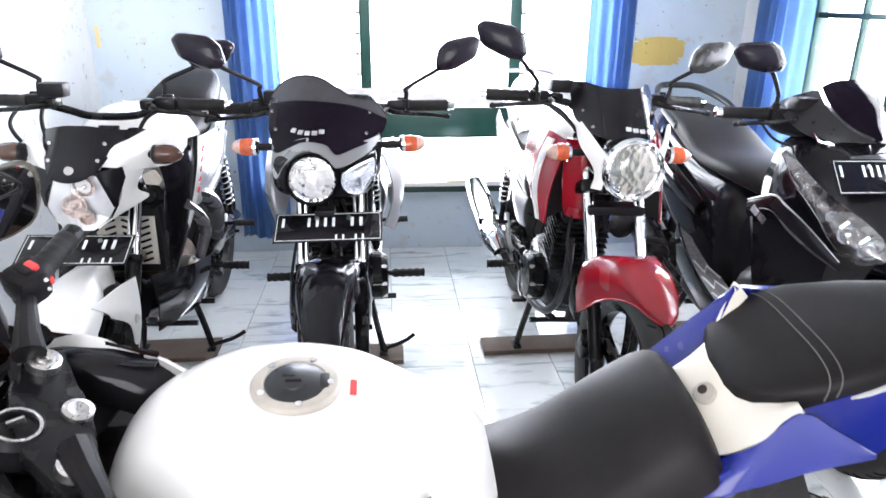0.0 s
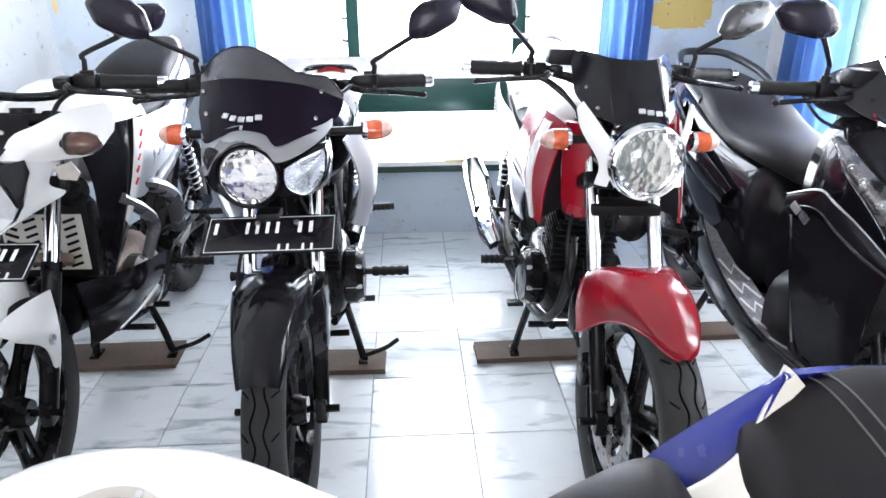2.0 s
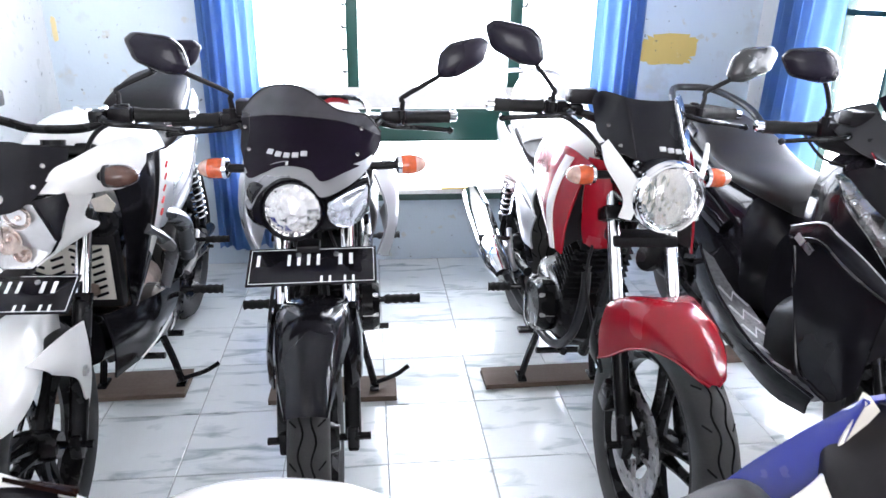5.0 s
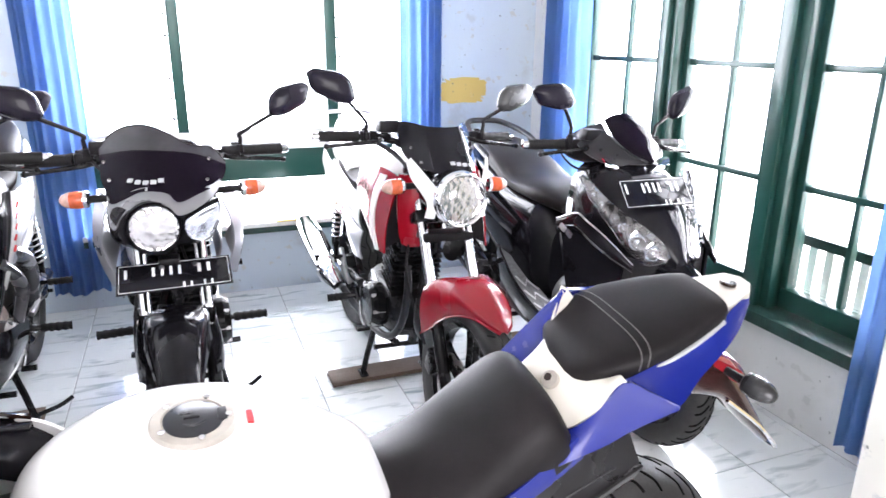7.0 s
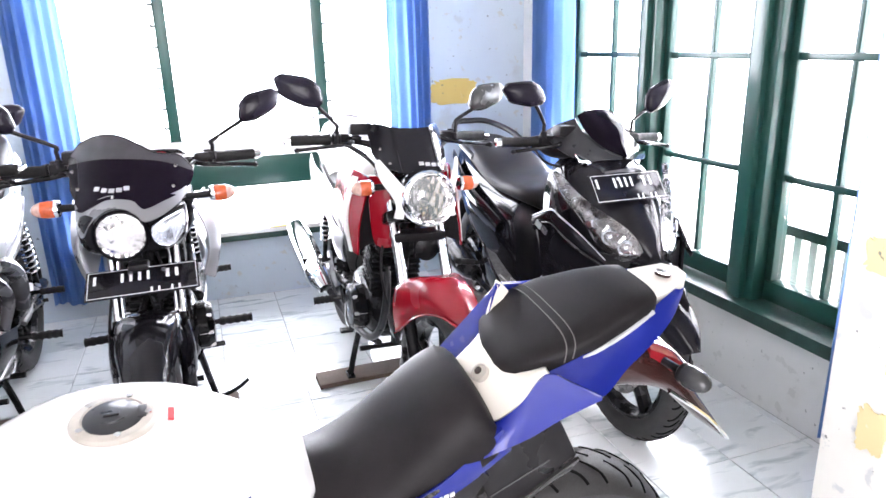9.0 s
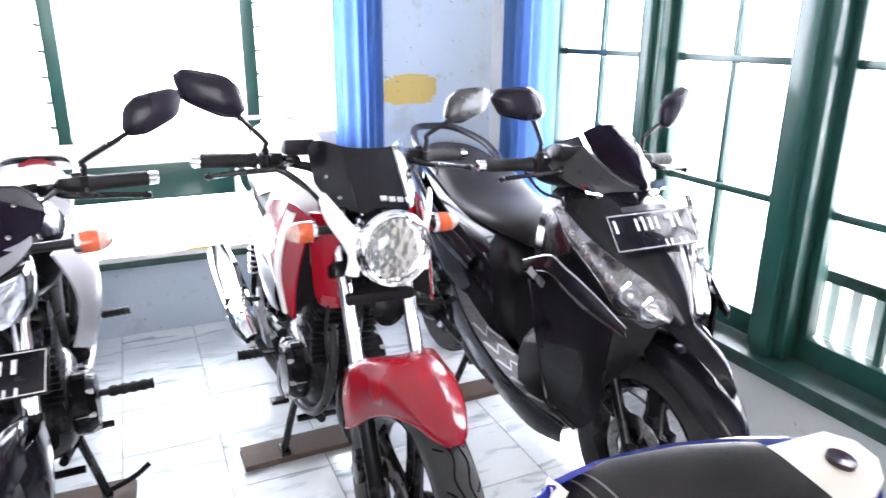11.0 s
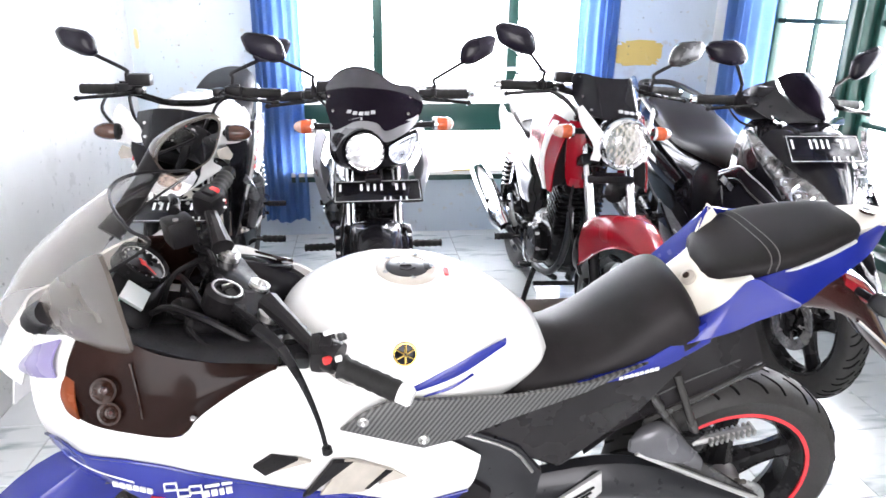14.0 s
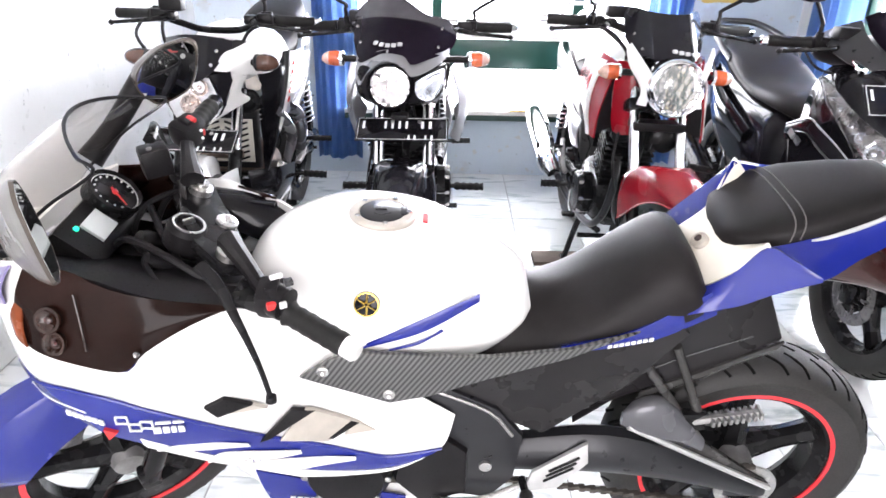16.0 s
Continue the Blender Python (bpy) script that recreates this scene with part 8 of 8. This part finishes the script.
    part("inner_panel", bm, PLASTIC, bk, "matt black inner panel")
    part("air_duct", strip(B(), [(0.47, 0.02, 0.755), (0.38, 0.03, 0.755), (0.30, 0.06, 0.765), (0.2, 0.09, 0.765)], [(0.475, 0.184, 0.838), (0.38, 0.2, 0.826), (0.30, 0.208, 0.803), (0.2, 0.188, 0.776)], 0.008, 18, 6, 0.004, (0, 0.4, 1)), PLASTIC, bk)
    part("air_duct", strip(B(), [(0.40, -0.085, 0.76), (0.30, -0.115, 0.785), (0.2, -0.12, 0.775)], [(0.40, -0.13, 0.742), (0.30, -0.153, 0.747), (0.2, -0.152, 0.742)], 0.014, 14, 5, 0.004, (0, -0.4, 1)), BLACK, bk)
    part("cockpit_floor", shell(B(), [[(x, y, z - 0.25 * abs(y)) for y in (-0.125, -0.06, 0.0, 0.06, 0.125)] for x, z in ((0.5, 0.775), (0.42, 0.76), (0.33, 0.752), (0.25, 0.748))], 16, 4, 0.004), PLASTIC, bk, "matt black cockpit floor")
    for q in ([(0.40, -0.06, 0.80), (0.37, 0.0, 0.825), (0.33, 0.06, 0.81), (0.29, 0.1, 0.77)], [(0.42, 0.05, 0.79), (0.38, 0.08, 0.82), (0.32, 0.11, 0.815), (0.25, 0.13, 0.78)], [(0.36, -0.1, 0.83), (0.33, -0.04, 0.85), (0.3, 0.03, 0.82), (0.27, 0.07, 0.77)], [(0.39, 0.0, 0.78), (0.36, 0.05, 0.80), (0.34, 0.12, 0.80), (0.3, 0.17, 0.79)]):
        cable(bk, q, 0.006)
    for q, r in (((0.36, 0.05, 0.795), 0.02), ((0.33, 0.1, 0.79), 0.016), ((0.30, 0.05, 0.785), 0.018)):
        part("cable_joint", lathe(B(), [(0.004, -0.03), (r * 0.8, -0.028), (r, -0.01), (r, 0.012), (r * 0.7, 0.024), (0.004, 0.026)], q, (0.5, 0.5, 0.6), 14), PLASTIC, bk, "black cable joint")
    # glossy arched cowls inside the fairing, beside the forks
    part("inner_cowl", strip(B(), [(0.375, -0.135, 0.80), (0.29, -0.15, 0.795), (0.20, -0.152, 0.76), (0.12, -0.145, 0.70)], [(0.36, -0.085, 0.76), (0.28, -0.085, 0.745), (0.20, -0.09, 0.70), (0.14, -0.095, 0.65)], 0.022, 18, 7, 0.005, (0, 0.3, 1)), BLACK, bk, "glossy black inner cowl")
    part("fairing_rim", strip(B(), [(0.375, -0.152, 0.793), (0.313, -0.158, 0.806), (0.241, -0.158, 0.779), (0.17, -0.15, 0.728), (0.11, -0.146, 0.69)], [(0.36, -0.135, 0.768), (0.30, -0.14, 0.79), (0.259, -0.142, 0.762), (0.215, -0.14, 0.70), (0.17, -0.14, 0.66)], 0.006, 18, 5, 0.005, (0, -0.6, 0.8)), WHITE, bk, "white fairing rim")
    # seats
    bm, rings = B(), []
    for xt, zt, xb, zb, w, p in smooth_line([(-0.246, 0.696, -0.184, 0.612, 0.104, 1.7), (-0.256, 0.706, -0.188, 0.612, 0.11, 1.7), (-0.268, 0.7, -0.2, 0.614, 0.114, 1.7), (-0.31, 0.702, -0.27, 0.624, 0.118, 1.75), (-0.36, 0.726, -0.34, 0.645, 0.121, 1.9), (-0.42, 0.774, -0.42, 0.675, 0.121, 2.4), (-0.475, 0.809, -0.485, 0.695, 0.12, 2.9), (-0.508, 0.808, -0.52, 0.712, 0.117, 3.0), (-0.528, 0.785, -0.536, 0.72, 0.112, 2.6), (-0.54, 0.75, -0.542, 0.722, 0.108, 2.8), (-0.541, 0.72, -0.542, 0.71, 0.1, 2.8)], 4):
        ring = []
        for k in range(29):
            a = math.pi * k / 28
            c, q = math.cos(a), math.sin(a)
            h = q ** (2 / p)
            ring.append((xb + (xt - xb) * h, w * math.copysign(abs(c) ** (2 / p), c), zb + (zt - zb) * h))
        rings.append(ring)
    skin(bm, rings)
    part("rider_seat", bm, SEAT, bk, "black leatherette rider's seat")
    # passenger seat: a flat-topped cushion, squared off at the back
    plan = np.array([(-0.565, -0.035, 0.012, 0.0), (-0.57, -0.06, 0.032, 0.012), (-0.582, -0.092, 0.054, 0.022), (-0.605, -0.116, 0.074, 0.028), (-0.645, -0.13, 0.087, 0.03), (-0.70, -0.123, 0.09, 0.03), (-0.76, -0.096, 0.083, 0.028), (-0.80, -0.07, 0.075, 0.026), (-0.818, -0.058, 0.068, 0.022), (-0.826, -0.05, 0.058, 0.008)])

    def cushion(x, a, d=0.0):
        far, near, h = (float(np.interp(-x, -plan[:, 0], plan[:, k])) for k in (1, 2, 3))
        edge = 0.843 - (x + 0.65) * 0.36
        c, q = math.cos(a), math.sin(a)
        return (x, (near + far) / 2 + ((near - far) / 2 + d) * math.copysign(abs(c) ** 0.55, c), edge + (h + d if q > 0 else 0.03) * math.copysign(abs(q) ** 0.6, q))

    bm = skin(B(), [[cushion(x, 2 * math.pi * k / 40) for k in range(40)] for x in (-0.565, -0.567, -0.57, -0.576, -0.582, -0.592, -0.605, -0.625, -0.645, -0.67, -0.70, -0.73, -0.76, -0.78, -0.80, -0.812, -0.818, -0.823, -0.826)])
    pil = part("passenger_seat", bm, SEAT, bk, "black leatherette passenger seat")
    # pale tube stands in for the highlight on the glossy lower edge
    part("seat_edge_glint", tube(B(), [cushion(x, -0.12, 0.001) for x in (-0.655, -0.70, -0.76, -0.812)], 0.004, 8, 4), PALEMARK, pil, "glint painted along the glossy lower edge")
    for dx in (0.0, -0.014):
        pts = [cushion(-0.647 + dx - 0.012 * math.sin(math.pi * k / 20), math.pi * k / 20, 0.0006) for k in range(21)]
        part("seam", tube(B(), pts, 0.0011, 5, 2), THREAD, pil, "pale stitched seam")
    # tail
    bm = body(B(), [(-0.34, 0.61, 0.635, 0.07, 3, 0.0), (-0.44, 0.65, 0.69, 0.1, 4, 0.0), (-0.50, 0.68, 0.722, 0.105, 4.5, -0.002), (-0.55, 0.70, 0.752, 0.108, 4.5, -0.004), (-0.60, 0.72, 0.79, 0.108, 4.5, -0.008), (-0.68, 0.77, 0.83, 0.112, 4, -0.014), (-0.75, 0.815, 0.86, 0.115, 3.5, -0.018), (-0.81, 0.842, 0.88, 0.098, 3.2, -0.018), (-0.86, 0.865, 0.893, 0.074, 3, -0.015), (-0.90, 0.89, 0.902, 0.042, 2.8, -0.01), (-0.92, 0.898, 0.905, 0.018, 2.4, -0.01)], 30, 5)
    tail = part("tail_cowl", bm, BLUE, bk, "glossy blue tail cowl")
    # a saddle-shaped collar in cream, blue flanks outside it
    part("tail_wing", strip(B(), [(-0.50, -0.128, 0.735), (-0.53, -0.128, 0.771), (-0.57, -0.122, 0.819), (-0.617, -0.101, 0.892)], [(-0.50, -0.06, 0.735), (-0.54, -0.066, 0.762), (-0.578, -0.071, 0.80), (-0.61, -0.093, 0.887)], 0.004, 16, 5, 0.008, (0.5, -0.2, 0.7)), BLUE, tail)
    e1 = [(-0.616, -0.1, 0.897), (-0.599, -0.088, 0.862), (-0.575, -0.075, 0.81), (-0.545, -0.068, 0.785), (-0.517, -0.06, 0.768), (-0.509, -0.01, 0.757), (-0.518, 0.04, 0.752), (-0.537, 0.078, 0.753), (-0.565, 0.104, 0.795), (-0.588, 0.11, 0.826), (-0.605, 0.112, 0.848)]
    e2 = [(-0.64, -0.1, 0.872), (-0.612, -0.085, 0.848), (-0.59, -0.05, 0.828), (-0.58, -0.01, 0.822), (-0.588, 0.03, 0.82), (-0.606, 0.06, 0.826), (-0.622, 0.078, 0.834)]
    pan = part("seat_panel", strip(B(), e1, e2, 0.006, 44, 8, 0.006, (0.55, 0.15, 0.8)), CREAM, bk, "cream white panel between the seats")
    part("panel_lock", lathe(B(), [(0.0145, -0.006), (0.015, 0.003), (0.0135, 0.0035), (0.0125, 0.0), (0.002, -0.0005)], (-0.541, 0.012, 0.797), (0.68, 0.1, 0.72), 24), LOCKGREY, pan, "round beige grey seat lock")
    part("lock_slot", lathe(B(), [(0.0065, -0.002), (0.0065, 0.001), (0.002, 0.001)], (-0.5405, 0.006, 0.798), (0.68, 0.1, 0.72), 14), BRONZE, pan)
    bm = prism(B(), [(-0.645, 0.752), (-0.694, 0.65), (-0.69, 0.64), (-0.646, 0.62), (-0.577, 0.579), (-0.364, 0.463), (-0.29, 0.50), (-0.28, 0.62), (-0.44, 0.675), (-0.54, 0.705)], -0.08, 0.088, 0.012)
    ut = part("undertail", bm, UNDERTAIL, bk, "satin black undertail panel")
    # lip of the same plastic; the floor's reflection is put into its paler grey
    both(lambda b: strip(b, [(-0.695, 0.092, 0.646), (-0.646, 0.094, 0.622), (-0.577, 0.094, 0.582), (-0.47, 0.093, 0.525)], [(-0.668, 0.078, 0.6), (-0.62, 0.076, 0.572), (-0.572, 0.076, 0.538), (-0.47, 0.085, 0.50)], 0.005, 14, 5, 0.005, (0, 1, -0.3)), "panel_lip", RODMETAL, ut, "satin panel lip, floor reflection put in paler grey")
    both(lambda b: tube(b, [(-0.42, 0.0885, 0.535), (-0.52, 0.0885, 0.60), (-0.64, 0.0885, 0.655)], 0.0015, 6, 3), "panel_seam", GREYPAINT, ut)
    part("tail_cap", plate(B(), [(-0.805, 0.056, 0.899), (-0.86, 0.042, 0.907), (-0.903, 0.026, 0.912), (-0.922, 0.006, 0.9145), (-0.924, -0.02, 0.9145), (-0.908, -0.043, 0.913), (-0.86, -0.05, 0.908), (-0.805, -0.06, 0.899)], 0.012), CREAM, bk, "cream white tail end")
    part("tail_screw", lathe(B(), [(0.014, -0.003), (0.014, 0.0025), (0.008, 0.002), (0.001, 0.001)], (-0.884, -0.006, 0.9145), (-0.12, 0, 1), 20), BRONZE, tail, "dark bolt hole")
    part("tail_flank", strip(B(), [(-0.615, -0.101, 0.893), (-0.70, -0.126, 0.872), (-0.79, -0.106, 0.884), (-0.88, -0.056, 0.902)], [(-0.615, -0.13, 0.80), (-0.70, -0.145, 0.815), (-0.80, -0.118, 0.846), (-0.88, -0.066, 0.885)], 0.006, 16, 6, 0.006, (0, -1, 0.2)), BLUE, tail)
    part("tail_edge", strip(B(), [(-0.31, 0.124, 0.655), (-0.42, 0.126, 0.69), (-0.54, 0.109, 0.76)], [(-0.315, 0.124, 0.640), (-0.42, 0.126, 0.661), (-0.48, 0.122, 0.68), (-0.56, 0.105, 0.712)], 0.003, 16, 4, 0.01), BLUE, tail)
    for s in (1, -1):
        f = lambda line: [(p[0], p[1] if s > 0 else 0.01 - p[1], p[2]) for p in line]
        part("tail_winglet", strip(B(), f([(-0.535, 0.086, 0.752), (-0.566, 0.106, 0.796), (-0.602, 0.114, 0.847), (-0.635, 0.133, 0.838), (-0.672, 0.157, 0.823)]), f([(-0.505, 0.12, 0.722), (-0.55, 0.122, 0.735), (-0.584, 0.124, 0.746), (-0.62, 0.136, 0.776), (-0.673, 0.158, 0.816)]), 0.002, 20, 6, 0.006, (0, s * 0.6, 0.8)), BLUE, tail, "blue flared side wing")
    part("tail_side", strip(B(), [(-0.60, 0.1, 0.838), (-0.65, 0.09, 0.842), (-0.72, 0.086, 0.864), (-0.80, 0.07, 0.893), (-0.88, 0.034, 0.905)], [(-0.622, 0.124, 0.834), (-0.672, 0.152, 0.815), (-0.747, 0.114, 0.829), (-0.808, 0.089, 0.847), (-0.859, 0.064, 0.868), (-0.897, 0.036, 0.898)], 0.003, 24, 6, 0.005, (0, 0.6, 0.8)), BLUE, tail, "blue sloping tail side")
    for s in (1, -1):
        mark_row("tail_mark", (-0.385, s * 0.1295, 0.661), (-1, 0, 0.25), (0, 0, 1), (0.007,) * 8, 0.006, 0.0025, WHITEMARK, tail, "white printed mark", 0.003)
    # tail lamp, plate hanger, indicators
    bm = body(B(), [(-0.76, 0.73, 0.83, 0.05, 3), (-0.83, 0.72, 0.81, 0.055, 3), (-0.90, 0.69, 0.765, 0.05, 3), (-0.98, 0.615, 0.67, 0.042, 3), (-1.05, 0.555, 0.58, 0.036, 3)], 20, 4)
    hang = part("plate_hanger", bm, HANGER, bk, "glossy dark brown rear mudguard")
    part("tail_lamp", body(B(), [(-0.84, 0.765, 0.815, 0.05, 3), (-0.9, 0.73, 0.785, 0.052, 3), (-0.935, 0.72, 0.75, 0.045, 3)], 18, 3), REDLENS, hang, "dark red tail lamp")
    part("plate_stay", tube(B(), [(-0.90, 0.045, 0.70), (-1.0, 0.045, 0.62), (-1.065, 0.045, 0.55), (-1.065, -0.045, 0.55), (-1.0, -0.045, 0.62)], 0.004, 6, 3), CHROME, hang)
    for s in (1, -1):
        indicator(bk, (-0.87, s * 0.05, 0.775), (-0.885, s * 0.115, 0.775), None, GREYSHELL, PLASTIC, 0.7)
    # engine, swing arm, chain, muffler, stand
    engine(bk, 0.04, 0.34, ENGINE, PLASTIC, 45, 0.19)
    for s in (1, -1):
        bm = tube(B(), [(-0.24, s * 0.085, 0.36), (-0.42, s * 0.098, 0.385), (-0.58, s * 0.1, 0.345), (-0.73, s * 0.1, 0.285)], [0.032, 0.04, 0.03, 0.018], 10, 5, 1.25)
        box(bm, (-0.715, s * 0.1, 0.285), (0.085, 0.018, 0.045), 0.008)
        part("swing_arm", bm, GREYPAINT, bk, "satin dark grey swing arm")
    bm = prism(B(), [(-0.452, 0.508), (-0.475, 0.518), (-0.52, 0.50), (-0.56, 0.45), (-0.75, 0.312), (-0.755, 0.295), (-0.56, 0.412), (-0.48, 0.455)], 0.108, 0.116, 0.003)
    part("chain_guard", bm, RODMETAL, bk, "grey satin chain guard")
    # the bulge's satin highlight is put into a lighter grey
    part("guard_shoulder", body(B(), [(-0.44, 0.465, 0.495, 0.006, 2.4, 0.112), (-0.465, 0.45, 0.518, 0.02, 2.4, 0.108), (-0.51, 0.43, 0.525, 0.024, 2.4, 0.106), (-0.56, 0.42, 0.48, 0.016, 2.4, 0.11), (-0.6, 0.4, 0.43, 0.006, 2.4, 0.113)], 20, 4), MIDGREY, bk, "satin guard shoulder, highlight put in lighter grey")
    part("guard_edge", tube(B(), [(-0.452, 0.121, 0.468), (-0.595, 0.121, 0.39), (-0.749, 0.121, 0.308)], 0.0058, 6, 3), ALUMINIUM, bk, "bright guard edge")
    part("rear_hugger", strip(B(), [(-0.36, 0.085, 0.44), (-0.45, 0.085, 0.52), (-0.55, 0.08, 0.56)], [(-0.36, -0.085, 0.44), (-0.45, -0.085, 0.52), (-0.55, -0.08, 0.56)], 0.02, 10, 7, 0.004, (0, 0, 1)), PLASTIC, bk)
    bm = lathe(B(), [(0.056, 0.098), (0.06, 0.1), (0.06, 0.104), (0.056, 0.106), (0.042, 0.106), (0.042, 0.098)], (ra[0], 0, ra[1]), n=44, closed=True)
    part("sprocket", bm, STEEL, bk)
    for z0, z1 in ((0.375, ra[1] + 0.058), (0.30, ra[1] - 0.058)):
        ch = B()
        for k in range(46):
            t = k / 45
            box(ch, (-0.22 + (ra[0] + 0.22) * t, 0.102, z0 + (z1 - z0) * t), (0.0125, 0.008 if k % 2 else 0.014, 0.010), 0.002)
        tagged(part("chain", ch, ENGINE, bk), kind="stuff")
    bm = tube(B(), [(-0.32, -0.11, 0.42), (-0.42, -0.12, 0.47), (-0.60, -0.125, 0.50), (-0.68, -0.125, 0.515), (-0.70, -0.125, 0.52)], [0.028, 0.042, 0.046, 0.045, 0.035], 20, 4, 1.15)
    part("muffler", bm, PLASTIC, bk, "matt black muffler")
    bm = body(B(), [(0.28, 0.25, 0.36, 0.08, 3), (0.15, 0.16, 0.33, 0.12, 3), (0.0, 0.13, 0.30, 0.12, 3), (-0.12, 0.15, 0.25, 0.1, 3)], 22, 4)
    belly = part("belly_pan", bm, WHITE, bk, "white belly pan")
    both(lambda b: strip(b, [(0.24, 0.108, 0.315), (0.1, 0.13, 0.31), (-0.05, 0.122, 0.265)], [(0.22, 0.108, 0.23), (0.1, 0.132, 0.215), (-0.05, 0.12, 0.205)], 0.004, 12, 4, 0.003), "belly_flash", BLUE, belly, "blue flash")
    for s in (1, -1):
        mark_row("belly_mark", (0.17, s * 0.14, 0.275), (-1, 0, -0.1), (0, 0, 1), (0.01,) * 6, 0.014, 0.003, WHITEMARK, belly, "white printed mark", 0.003)
    part("radiator", box(B(), (0.33, 0, 0.46), (0.04, 0.22, 0.18), 0.006), PLASTIC, bk)
    bm = tube(B(), [(-0.12, 0.1, 0.25), (-0.16, 0.18, 0.13), (-0.18, 0.215, 0.042)], 0.011, 8, 3)
    box(bm, (-0.182, 0.218, 0.037), (0.06, 0.04, 0.01), 0.003, pose(0, 0, 0, 8, 0, 0))
    part("side_stand", bm, DARKMETAL, bk)
    bm = tube(B(), [(-0.27, 0.13, 0.315), (-0.19, 0.145, 0.29), (-0.11, 0.145, 0.285)], 0.006, 8, 4)
    tube(bm, [(-0.11, 0.14, 0.285), (-0.11, 0.18, 0.285)], 0.01, 8, 1)
    part("gear_lever", bm, STEEL, bk)
    return bk


sportbike()

# ---- floor tiles ----
STEP, GAP = 0.2975, 0.0035
tile_mesh = {}


def tile_piece(w, d):
    key = (round(w, 3), round(d, 3))
    if key not in tile_mesh:
        bm = B()
        g = bmesh.ops.create_cube(bm, size=1.0)
        bmesh.ops.scale(bm, vec=(w, d, 0.009), verts=bm.verts)
        top = [e for e in bm.edges if all(v.co.z > 0 for v in e.verts)]
        bmesh.ops.bevel(bm, geom=top, offset=0.0012, segments=1, affect="EDGES")
        me = bpy.data.meshes.new("tile")
        bm.to_mesh(me)
        bm.free()
        me.materials.append(TILE)
        tile_mesh[key] = me
    return tile_mesh[key]


def cuts(lo, hi, origin):
    k = math.floor((lo - origin) / STEP)
    out = []
    while origin + k * STEP < hi:
        a, b = max(lo, origin + k * STEP), min(hi, origin + (k + 1) * STEP)
        if b - a > 0.02:
            out.append((a, b))
        k += 1
    return out


rnd = random.Random(11)
for x0, x1 in cuts(LEFT, RIGHT, 0.012):
    for y0, y1 in cuts(FRONT, BACK, 2.187):
        t = new("tile", tile_piece(x1 - x0 - GAP, y1 - y0 - GAP))
        t.parent = floor
        t.matrix_basis = pose((x0 + x1) / 2, (y0 + y1) / 2, -0.0045 + rnd.uniform(-0.0004, 0.0003), rnd.uniform(-0.06, 0.06), rnd.uniform(-0.06, 0.06), 0)
